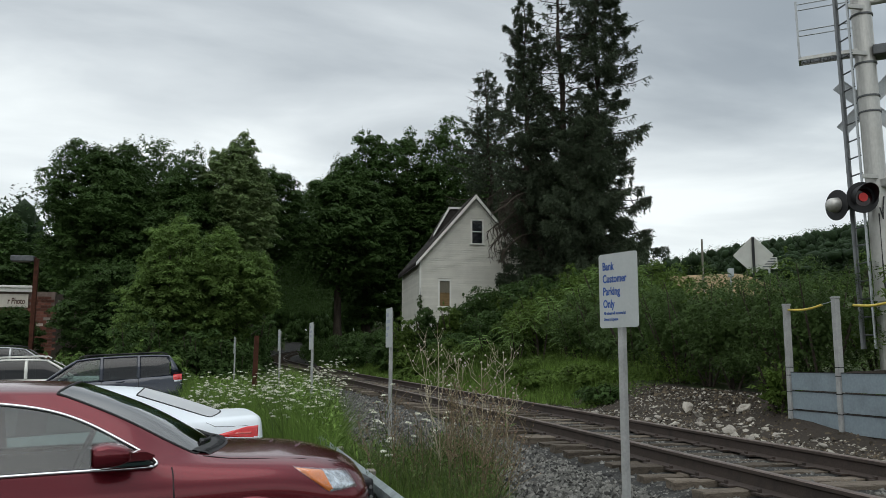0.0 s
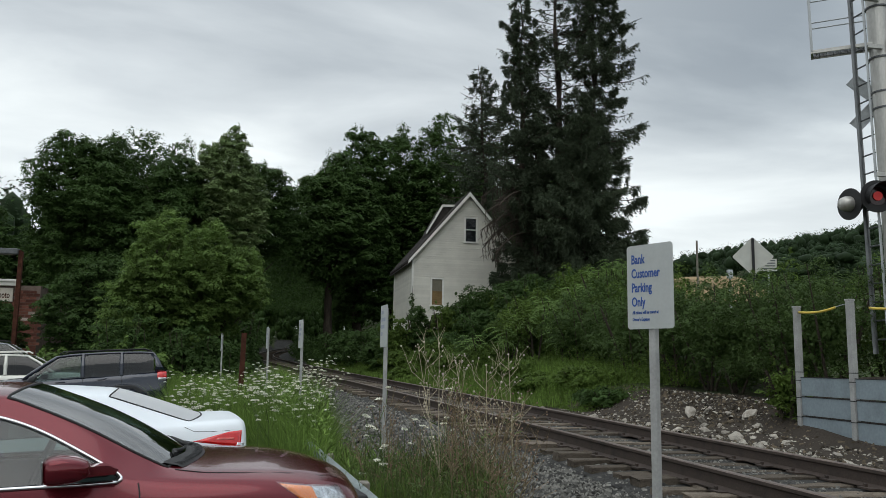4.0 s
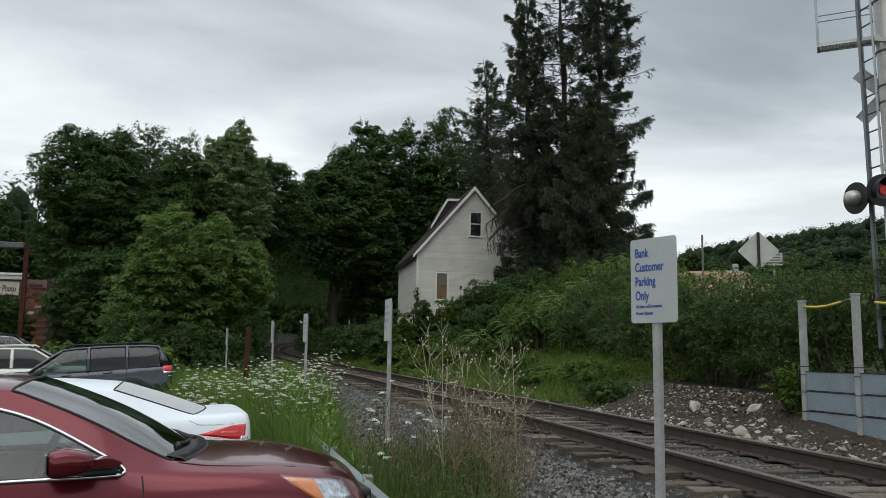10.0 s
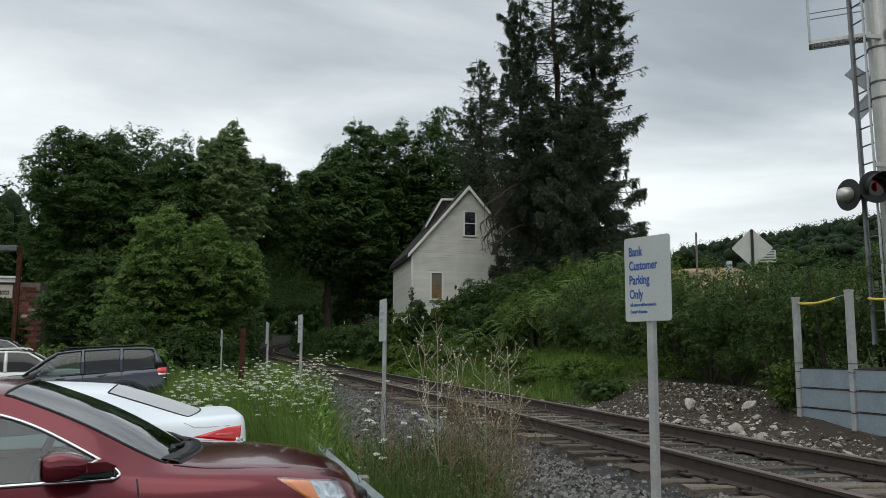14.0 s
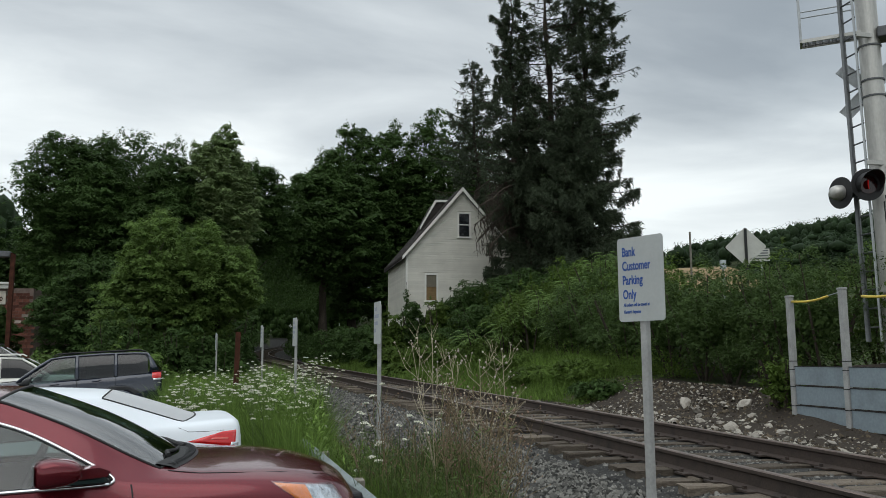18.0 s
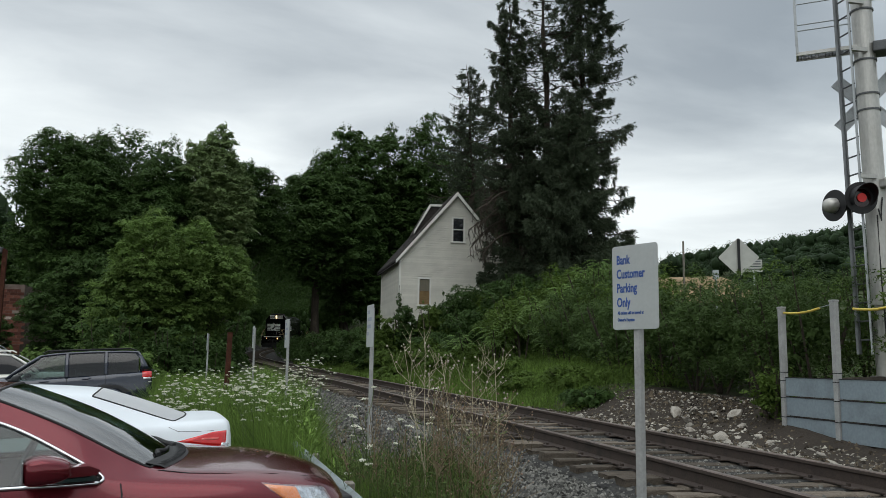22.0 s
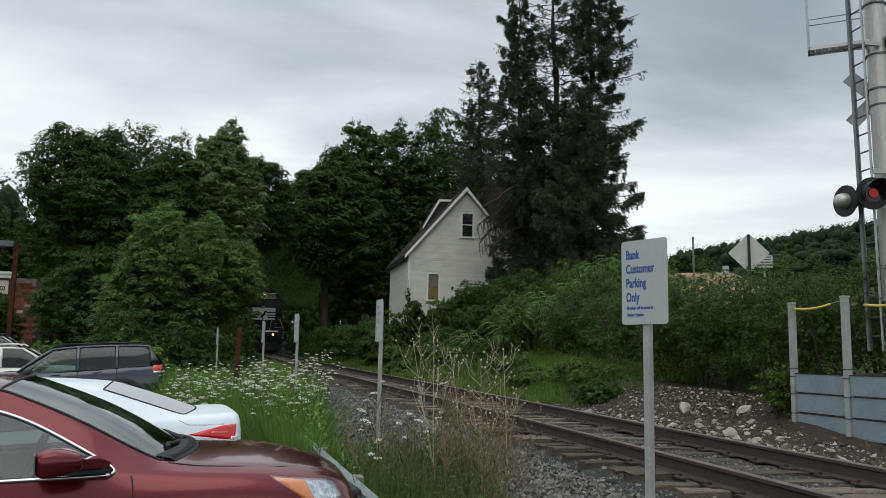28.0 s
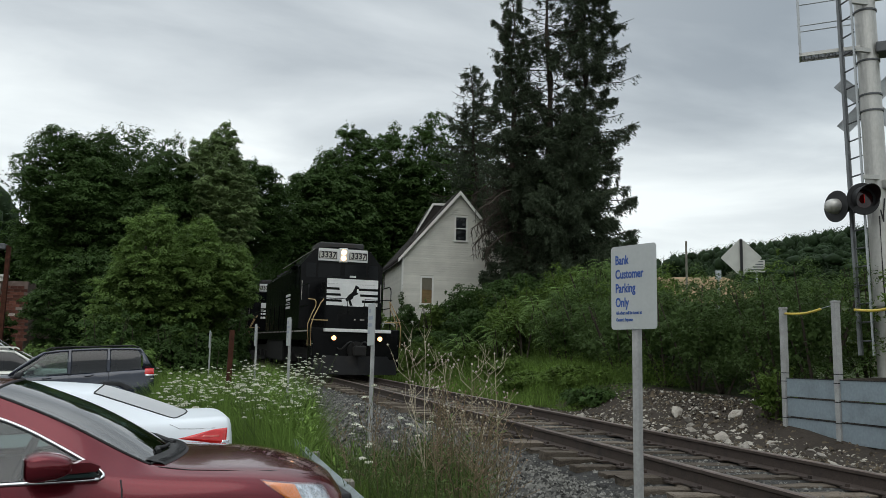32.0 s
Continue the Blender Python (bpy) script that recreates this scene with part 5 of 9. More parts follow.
def far_rows():
    rng = np.random.default_rng(77)
    rows = []
    for i in range(46):
        y = rng.uniform(58, 128)
        tx = float(np.interp(y, LINE[:, 1], LINE[:, 0]))
        x = tx - 6.6 - rng.random() ** 1.4 * 9
        rows.append((x, y, gz(x, y) - 0.3, 9 + 5 * rng.random(), 3.0))
    for i in range(60):
        y = rng.uniform(76, 108)
        tx = float(np.interp(y, LINE[:, 1], LINE[:, 0]))
        x = tx + 6.0 + rng.random() * 26
        rows.append((x, y, gz(x, y) - 0.3, 13 + 5 * rng.random(), 3.3))
    for i in range(60):
        x, y = rng.uniform(-14, 12), rng.uniform(137, 146)
        rows.append((x, y, gz(x, y) - 0.5, 4 + 5 * rng.random(), 2.2))
    for i in range(60):
        x = rng.uniform(-30, 14)
        y = rng.uniform(142, 156) + max(0, x) * 1.4
        rows.append((x, y, gz(x, y) - 0.3, 14 + 6 * rng.random(), 4.2))
    return rows


def canopy_rows():
    """Boughs that meet over the track."""
    rng, rows = np.random.default_rng(79), []
    for i in range(95):
        y = rng.uniform(60, 140)
        tx, tz = (float(np.interp(y, LINE[:, 1], LINE[:, k])) for k in (0, 2))
        rows.append((tx + rng.uniform(-4.5, 4.5), y, tz + 5.7, 4.2 + 1.4 * rng.random(), 3.2))
    return rows


woods("canopy", canopy_rows(), 66000, 0.16, M["leafd"], "dark boughs meeting over the track", 8, fine=0)
def brush_rows():
    """Weeds and brush along the foot of the far track bed."""
    rng, rows = np.random.default_rng(80), []
    for i in range(150):
        y = rng.uniform(44, 124)
        side = -1 if i % 2 else 1
        tx = float(np.interp(y, LINE[:, 1], LINE[:, 0]))
        x = tx + side * (2.9 + 1.6 * rng.random())
        rows.append((x, y, gz(x, y) - 0.2, 1.1 + 0.9 * rng.random(), 1.1))
    return rows


woods("trackside_brush", brush_rows(), 45000, 0.09, M["leafd"], "dark weeds and brush along the track bed", 10, fine=0)
woods("far_woods", far_rows(), 110000, 0.19, M["leafd"], "dark dense woods closing in on the track", 7, fine=1, lobes=6)


def hill_rows():
    rng = np.random.default_rng(78)
    rows = []
    for i in range(230):
        a = radians(rng.uniform(24, 48))
        r = rng.uniform(190, 300)
        x, y = r * math.sin(a), r * math.cos(a)
        top = (0.102 + 0.004 * math.sin(math.degrees(a) * 1.9) + 0.0046 * (math.degrees(a) - 28) - 0.017 + float(np.interp(math.degrees(a), (28, 30, 32, 36, 38, 40), (-0.022, -0.02, -0.028, -0.026, -0.01, 0.004)))) * r * (0.72 + 0.28 * (r - 190) / 110)
        rows.append((x, y, max(gz(x, y) - 6, top - 14), 14, 5.5))
    for i in range(46):
        a, r = radians(rng.uniform(34, 48)), rng.uniform(105, 190)
        x, y = r * math.sin(a), r * math.cos(a)
        rows.append((x, y, gz(x, y) - 1.5, 5.5 + 2 * rng.random(), 6.0))
    return rows


woods("hill_woods", hill_rows(), 130000, 0.24, M["leafh"], "wooded hillside in the distance", 9, fine=1, lobes=13, inner=0.74, lobe=0.72)


def west_rows():
    rng, rows = np.random.default_rng(81), []
    for i in range(40):
        a = radians(rng.uniform(-30, -12.5))
        r = rng.uniform(110, 150)
        x, y = r * math.sin(a), r * math.cos(a)
        rows.append((x, y, gz(x, y) - 1, 11 + 3.5 * rng.random() + (6 if a < radians(-15.6) else 0), 6.0))
    return rows


woods("west_woods", west_rows(), 42000, 0.34, M["leafh"], "dark woods beyond the shop building", 12, fine=1)
M["straw"] = mat("dry_grain_field", (0.25, 0.18, 0.10), 0.95, 0, 0.25, 0.4, 8, 0.3, 0.03)


def field():
    xs, ys = np.linspace(24, 36.5, 20), np.linspace(50, 66, 16)
    v = [(x, y, gz(x, y) + 0.05 + 2.0 * float(ss(50, 60, y))) for y in ys for x in xs]
    f = [(j * 20 + i, j * 20 + i + 1, j * 20 + i + 21, j * 20 + i + 20) for j in range(15) for i in range(19)]
    tagged(mesh_ob("grain_field", v, f, M["straw"], smooth=True), "dry tan grain field on the rise behind the hedge", "field", kind="structure")


field()
up = thing("utility_pole", pose(26.2, 46, gz(26.2, 46), 0, 0, 0), "thin grey wooden utility pole beyond the hedge", "utility pole")
part("pole", tubes(((0, 0, -0.3), (0, 0, 4.0), 0.07, 0.06), n=10), M["tiegrey"], up)


# ---------------------------------------------------------------- shrubs and hedge
def shrub(x, y, w, h, n, size, material, label, seed, group, flat=0.55):
    rng = np.random.default_rng(seed)
    t = thing("shrub", pose(x, y, gz(x, y) - 0.05), label, "shrub", group)
    bm = bmesh.new()
    for i in range(5):
        a = rng.random() * 6.28
        pipe(bm, [(0.1 * math.cos(a), 0.1 * math.sin(a), 0), (w * 0.25 * math.cos(a), w * 0.25 * math.sin(a), h * 0.5), (w * 0.4 * math.cos(a), w * 0.4 * math.sin(a), h * 0.9)], [0.03, 0.02, 0.006], 5)
    part("stem", bm, M["bark"], t)
    def shell(k, lo, hi):
        d = rng.normal(size=(k, 3))
        d /= np.linalg.norm(d, axis=1)[:, None]
        f = (lo + (hi - lo) * rng.random(k)) * (1 + 0.14 * np.sin(4 * d[:, 0] + 5 * d[:, 2] + seed) + 0.1 * np.sin(9 * d[:, 1] - 6 * d[:, 2] + seed))
        return np.stack([d[:, 0] * w * f, d[:, 1] * w * f, h * (0.5 + f * d[:, 2])], 1)
    reach = w * (0.05 + 0.08 * rng.random(70))
    outer = spray_cloud(rng, shell(70, 0.3, 0.5), reach, reach * 0.6, int(n * 1.1), size * (0.86 if y > 15 else 0.7), flat)
    core = shell(500 if y > 16 else 1300, 0.03, 0.36)
    core = blades_at(rng, core, rng.normal(size=core.shape), min(0.12, 0.0045 * y), 0.8)
    tips = shell(int(10 * w), 0.46, 0.54)
    tips[:, 2] = np.maximum(tips[:, 2], h * 0.55)
    reach = np.full((len(tips), 1), 0.05) * np.array([[1, 1, 2.4]])
    tips = leaf_cloud(rng, tips, reach, int(n * 0.12), size * 0.75, flat, inner=0.9, up=0.4, hollow=0.0)
    v, f = join(outer, core, tips)
    v[:, 2] = np.maximum(v[:, 2], -0.05)
    leaves_ob("foliage", v, f, material, t)


def sumac(x, y, h, seed):
    """A sumac: a few bare stems, each with a crown of long feathered fronds."""
    rng = np.random.default_rng(seed)
    t = thing("sumac_shrub", pose(x, y, gz(x, y) - 0.05), "fresh green sumac with long feathered leaves on the bank", "shrub", "sumacs on the bank")
    for k in range(4):
        a = k * 1.7 + rng.random()
        top = Vector((0.45 * math.cos(a), 0.45 * math.sin(a), h * (0.62 + 0.32 * rng.random())))
        part("stem", pipe(bmesh.new(), [(0.08 * math.cos(a), 0.08 * math.sin(a), 0), top * 0.55 + Vector((0.05, 0, 0)), top], [0.03, 0.022, 0.012], 6), M["bark"], t)
        for i in range(11):
            b, ln = i * 2.4 + rng.random() * 0.6, 0.42 + 0.26 * rng.random()
            rise = 0.75 - 0.09 * i * rng.random()
            foot = top - Vector((0, 0, 0.035 * i))
            out, across = Vector((math.cos(b), math.sin(b), 0)), Vector((-math.sin(b), math.cos(b), 0))
            spine = [foot + out * ln * u + Vector((0, 0, ln * (rise * u - 0.85 * u * u))) for u in np.linspace(0, 1, 11)]
            verts, faces = [], []
            for j in range(2, 11):
                wide = 0.145 * math.sin(math.pi * (0.15 + 0.75 * (j / 10))) * (0.85 + 0.3 * rng.random())
                fwd = (spine[j] - spine[j - 1]).normalized()
                for sd in (-1, 1):
                    tip = spine[j] + across * sd * wide + fwd * wide * 0.45 - Vector((0, 0, wide * 0.35))
                    mid = (spine[j] + tip) / 2
                    n = len(verts)
                    verts += [spine[j], mid + fwd * 0.02, tip, mid - fwd * 0.02]
                    faces.append((n, n + 1, n + 2, n + 3))
            mesh_ob("frond", verts, faces, M["leafs"], t)["kind"] = "stuff"
    return t


def hedges():
    k = 100
    rng = np.random.default_rng(50)
    # willow-leaved hedge along the dirt
    for i in range(13):
        y = 12.3 + i * 1.05
        x = 9.75 + 0.04 * i + rng.normal() * 0.15
        shrub(x, y, 2.3, 2.6 - 0.03 * i + rng.normal() * 0.16 - (0.3 if i == 3 else 0), 5200, 0.062, M["leafw"], "dense dark green narrow-leaved hedge shrub", k + i, "hedge shrubs", 0.3)
    for i in range(9):
        shrub(11.6 + rng.normal() * 0.2, 11.5 + i * 1.7, 2.6, 2.7 - 0.05 * i + rng.normal() * 0.14, 4200, 0.07, M["leafm" if i % 2 else "leafw"], "dense green hedge shrub with small leaves", k + 20 + i, "hedge shrubs", 0.35)
    for i in range(6):
        shrub(10.6 + i * 1.1, 10.2 + (i % 2) * 0.8, 2.0, 2.4, 2400, 0.08, M["leafm"], "green shrub growing behind the retaining wall", k + 40 + i, "hedge shrubs", 0.4)
    shrub(9.15, 9.75, 0.8, 0.55, 700, 0.045, M["leafl"], "small light green shrub on top of the retaining wall", k + 50, "hedge shrubs", 0.4)
    shrub(8.7, 11.9, 0.9, 0.9, 800, 0.06, M["leafm"], "small green shrub beside the end post", k + 51, "hedge shrubs", 0.5)
    # sumac and brambles on the bank below the house
    for i, (x, y, w, h, m) in enumerate(((9.3, 26.9, 2.8, 2.1, "leafm"), (9.9, 29.0, 2.8, 2.3, "leafm"), (8.4, 28.4, 2.4, 1.8, "leafm"), (11.6, 28.0, 3.0, 2.3, "leafm"), (12.6, 30.0, 3.0, 2.3, "leafm"),
                                         (9.0, 32.0, 3.0, 2.3, "leafd"), (10.8, 33.0, 3.0, 2.4, "leafd"), (7.4, 33.5, 2.6, 1.9, "leafm"), (8.4, 36.0, 3.0, 2.1, "leafd"), (6.4, 36.5, 2.4, 1.7, "leafm"),
                                         (10.4, 38.0, 3.2, 2.2, "leafd"), (12.8, 36.4, 3.2, 2.4, "leafd"), (15.0, 34.5, 3.2, 2.4, "leafm"), (17.5, 35.0, 3.2, 2.6, "leafm"), (5.6, 39.5, 2.6, 2.0, "leafd"),
                                         (6.0, 43.5, 2.8, 2.4, "leafd"), (4.9, 46.0, 2.8, 2.4, "leafd"), (4.4, 50.0, 3.0, 2.8, "leafd"), (7.6, 39.7, 2.2, 1.7, "leafm"), (9.1, 39.9, 2.2, 1.6, "leafm"),
                                         (8.0, 24.5, 2.0, 1.5, "leafm"), (10.6, 24.6, 2.6, 2.1, "leafm"), (7.4, 30.3, 2.0, 1.5, "leafm"), (6.0, 33.2, 1.8, 1.1, "leafm"), (13.6, 27.5, 3, 2.2, "leafm"), (13.4, 33.5, 3, 2.4, "leafd"),
                                         (7.7, 21.5, 1.8, 1.2, "leafm"), (8.3, 19.5, 1.8, 1.3, "leafm"), (7.9, 17.6, 1.3, 0.9, "leafd"))):
        h *= 0.38 if x < 8.45 and y < 26 else 0.5 if x < 8.45 and y < 38 else 0.86 if y > 31 else 1.0
        shrub(x, y, w, h, int(3000 + 700 * w), 0.115 if m == "leafl" else 0.075 if y < 31 else 0.095, M[m], "leafy green shrub on the bank beside the track" if y < 36 else "dark green shrub below the house", k + 60 + i, "bank shrubs", 0.3 if m == "leafl" else 0.5)
    for i, (x, y, h) in enumerate(((9.0, 26.0, 2.4), (9.8, 26.4, 2.9), (10.7, 26.2, 2.6), (11.7, 26.6, 3.0), (12.5, 26.4, 2.7), (8.3, 26.8, 1.8), (7.7, 28.6, 1.5), (9.5, 24.6, 1.7), (10.9, 24.0, 1.9))):
        sumac(x, y, h, 300 + i)
    for i, (x, y, w, top) in enumerate(((6.1, 38.0, 1.7, 3.6), (7.3, 38.4, 1.8, 4.05), (8.5, 38.2, 1.9, 4.3), (9.9, 37.6, 2.1, 4.5), (11.2, 37.2, 2.2, 4.9))):
        shrub(x, y, w, top - gz(x, y), 4200, 0.085, M["leafm" if i % 2 == 0 else "leafd"], "green shrub against the foot of the white house", k + 130 + i, "bank shrubs", 0.5)
    # low bushes behind the parked vehicles
    for i in range(5):
        shrub(-7.4 + i * 1.0, 27.4 + (i % 2) * 0.6, 1.9, 1.9 + 0.3 * (i % 2), 2400, 0.09, M["leafl"], "low light green bush at the edge of the lot", k + 95 + i, "lot bushes", 0.5)
    # dark-leaved bushes added in place of the shade below the light green crowns
    for i in range(4):
        shrub(-4.7 + i * 1.12, 29.1 + 0.4 * (i % 2), 1.9, 3.3 - 0.25 * i, 3600, 0.085, M["leafd"], "dark green bush darkening the foot of the light green trees", k + 108 + i, "lot bushes", 0.5)
    for i, (x, y, h) in enumerate(((-1.0, 36.5, 3.6), (-0.75, 39.0, 3.2), (-1.6, 40.5, 4.2))):
        shrub(x, y, 1.7, h, 4200, 0.085, M["leafd"], "tall dark green bush close to the track", k + 120 + i, "lot bushes", 0.5)
    for i in range(3):
        shrub(-3.3 + i * 1.1, 28.6 + (i % 2) * 0.7, 1.9, 2.0, 2600, 0.1, M["leafd"], "dark green bush darkening the foot of the light green trees", k + 101 + i, "lot bushes", 0.5)


hedges()


# ---------------------------------------------------------------- grass and weeds
def blades(name, xs, ys, heights, widths, material, label, seed, lean=0.35, base=None):
    rng = np.random.default_rng(seed)
    n = len(xs)
    z = ground_z(xs, ys) - 0.02 if base is None else base
    a, b = rng.random(n) * 6.28, rng.random(n) * 6.28
    h, w = np.asarray(heights), np.asarray(widths)
    le = np.abs(rng.normal(size=n)) * lean * h
    dx, dy = np.cos(a) * le, np.sin(a) * le
    wx, wy = np.cos(b) * w / 2, np.sin(b) * w / 2
    def row(u, k):
        cx, cy, cz = xs + dx * u * u, ys + dy * u * u, z + h * (u - 0.12 * u * u * (le / h))
        return np.stack([cx - wx * k, cy - wy * k, cz], -1), np.stack([cx + wx * k, cy + wy * k, cz], -1)
    r = [row(0, 1), row(0.55, 0.8), row(1.0, 0.12)]
    v = np.stack([r[0][0], r[0][1], r[1][0], r[1][1], r[2][0], r[2][1]], 1).reshape(-1, 3)
    i = np.arange(n)[:, None] * 6
    f = np.concatenate([i + np.array([0, 1, 3, 2]), i + np.array([2, 3, 5, 4])])
    ob = leaves_ob(name, v, f, material)
    return tagged(ob, label, "grass", kind="stuff")


M["grass"] = leaf_mat("tall_grass", (0.13, 0.205, 0.045), 0.4, 0.3)
M["dry"] = leaf_mat("dry_grass_stems", (0.19, 0.15, 0.09), 0.4, 0.15)
M["palestem"] = mat("bleached_weed_stalk", (0.40, 0.35, 0.24), 0.8, 0, 0.2, 20, 80, 0.1)
M["umbel"] = leaf_mat("white_wildflowers", (0.78, 0.78, 0.66), 0.12, 0.25)
M["weed"] = leaf_mat("dull_green_weeds", (0.098, 0.145, 0.045), 0.35, 0.3)
M["seed"] = mat("brown_seed_heads", (0.22, 0.15, 0.11), 0.9, 0, 0.3, 20, 80, 0.2, by_piece=-0.35)
M["fluff"] = mat("pale_fluffy_seed_heads", (0.42, 0.38, 0.30), 0.9, 0, 0.2, 20, 80, 0.2, by_piece=-0.3)


def strip(n, y0, y1, power, x_in, x_out, seed, thin=1.0):
    """Points in the weedy strip between the lot and the ballast."""
    rng = np.random.default_rng(seed)
    y = y0 + (y1 - y0) * rng.random(n) ** power
    cx = np.interp(y, LINE[:, 1], LINE[:, 0])
    a, b = edge_x(y) + weed_in(y) + x_in, cx - x_out - np.interp(y, (4, 5, 6, 7, 8, 9.5, 16, 24), (0.8, 0.5, 0.25, 0.0, -0.15, 0.75, 0.55, 0.0))
    return a + (b - a) * rng.random(n) ** thin, y, rng


def grasses():
    x, y, r = strip(52000, 3.2, 30, 1.2, -0.1, 2.75, 31, 1.7)
    h = (0.35 + 0.5 * r.random(len(x))) * np.interp(y, (3, 6, 9, 30), (0.7, 0.8, 1.25, 1.4))
    h = h * np.where((x > 0.375 + 0.07 * y) & (y > 6.5), 0.42, 1.0)
    blades("tall_grass", x, y, h, 0.004 + 0.004 * r.random(len(x)) + 0.0004 * y, M["grass"], "tall green grass between the lot and the track", 32)
    x, y, r = strip(800, 4.6, 9, 1.0, 0.15, 2.8, 33)
    blades("dry_grass", x, y, 0.3 + 0.5 * r.random(len(x)), 0.003 + 0.003 * r.random(len(x)), M["dry"], "thin dry brown grass stems among the weeds", 34, 0.3)
    rng = np.random.default_rng(35)
    n = 34000
    yy = 13 + 45 * rng.random(n) ** 1.2
    cx = np.interp(yy, LINE[:, 1], LINE[:, 0])
    s = 2.3 + 4.0 * rng.random(n) ** 0.9
    keep = ~(yy < 18.5)
    yy, s, cx = yy[keep], s[keep], cx[keep]
    blades("bank_grass", cx + s, yy, 0.18 + 0.4 * rng.random(len(s)) * np.clip((s - 2.2) / 1.5, 0.25, 1), 0.012 + 0.0006 * yy, M["grass"], "rough green grass on the bank beside the track", 36, 0.5)
    # broad-leaved weeds on the bank and along the hedge foot
    n = 64000
    yy = 16.5 + 29 * rng.random(n) ** 1.1
    cx = np.interp(yy, LINE[:, 1], LINE[:, 0])
    s = np.where(yy < 17, 3.7, 2.7) + 3.2 * rng.random(n)
    p = np.stack([cx + s, yy, ground_z(cx + s, yy) + 0.03 + rng.random(n) * np.clip((s - 2.5), 0.15, 1) * (0.45 + 0.28 * np.sin(2.3 * (cx + s) + 1.1 * yy) + 0.2 * np.sin(5.1 * yy - 3.7 * s))], 1)
    nrm = rng.normal(size=(n, 3)) * 0.8 + np.array([0, -0.2, 0.45])
    nrm /= np.linalg.norm(nrm, axis=1)[:, None]
    u = np.cross(nrm, rng.normal(size=(n, 3)))
    u /= np.linalg.norm(u, axis=1)[:, None]
    w = np.cross(nrm, u)
    sz = (0.014 + 0.026 * rng.random(n))[:, None]
    v = np.stack([p - u * sz, p - w * sz * 0.36, p + u * sz, p + w * sz * 0.36], 1).reshape(-1, 3)
    tagged(leaves_ob("bank_weeds", v, np.arange(n)[:, None] * 4 + np.array([0, 1, 2, 3]), M["leafm"]), "low leafy green weeds covering the bank", "weeds", kind="stuff")


grasses()


def wildflowers():
    """Wild carrot: thin stems with flat white heads of many tiny blossoms."""
    rng = np.random.default_rng(61)
    kinds = []
    for k in range(4):
        t = thing("wildflower", pose(0, 0, -50 - k), "tall wild carrot with flat white flower heads", "flower", "white wildflowers")
        bm = bmesh.new()
        heads = []
        h = 0.98 + 0.14 * k
        pipe(bm, [(0, 0, 0), (0.03, 0.01, h * 0.6), (0.02, 0.03, h)], [0.004, 0.003, 0.002], 4)
        heads.append((0.02, 0.03, h, 0.034 + 0.014 * rng.random()))
        for i in range(3 + k % 2):
            a, l = rng.random() * 6.28, 0.22 + 0.16 * rng.random()
            z = h * (0.5 + 0.12 * i)
            e = (0.02 + l * 0.5 * math.cos(a), l * 0.5 * math.sin(a), z + l * 1.3)
            pipe(bm, [(0.02, 0.01, z), ((0.02 + e[0]) / 2 + 0.02 * math.cos(a), e[1] * 0.7, z + l * 0.6), e], [0.0035, 0.003, 0.002], 5)
            heads.append((*e, 0.018 + 0.018 * rng.random()))
        part("stem", bm, M["weed"], t)
        for hx, hy, hz_, r in heads:
            n = 64
            q = rng.random((n, 2))
            rr, aa = r * np.sqrt(q[:, 0]), q[:, 1] * 6.28
            c = np.stack([hx + rr * np.cos(aa), hy + rr * np.sin(aa), hz_ + 0.3 * r * (1 - (rr / r) ** 2) + rng.normal(size=n) * 0.0015], 1)
            b = rng.random(n) * 6.28
            s = 0.0055 + 0.003 * rng.random(n)
            ux, uy = np.cos(b) * s, np.sin(b) * s
            tl = rng.normal(size=n) * 0.0035
            v = np.stack([c + np.stack([ux, uy, tl], 1), c + np.stack([-uy, ux, -tl], 1), c - np.stack([ux, uy, tl], 1), c - np.stack([-uy, ux, -tl], 1)], 1).reshape(-1, 3)
            leaves_ob("flower_head", v, np.arange(n)[:, None] * 4 + np.array([0, 1, 2, 3]), M["umbel"], t)
        kinds.append(t)
    spots = []
    r = np.random.default_rng(62)
    for i in range(190):
        y = 8.4 + 10.4 * r.random() ** 0.75
        spots.append((0.37 + (-0.125 + 0.2 * r.random() ** 0.8) * y, y))
    x, y, r = strip(6, 7.0, 9, 1.0, 0.0, 3.0, 63)
    spots += list(zip(x, y))
    for i, (x, y) in enumerate(spots):
        m = pose(x, y, gz(x, y) - 0.06 - 0.36 * rng.random(), rng.normal() * 6, rng.normal() * 6, rng.random() * 360)
        if i < 4:
            kinds[i].matrix_basis = m
        else:
            copy_thing(kinds[i % 4], m)


wildflowers()


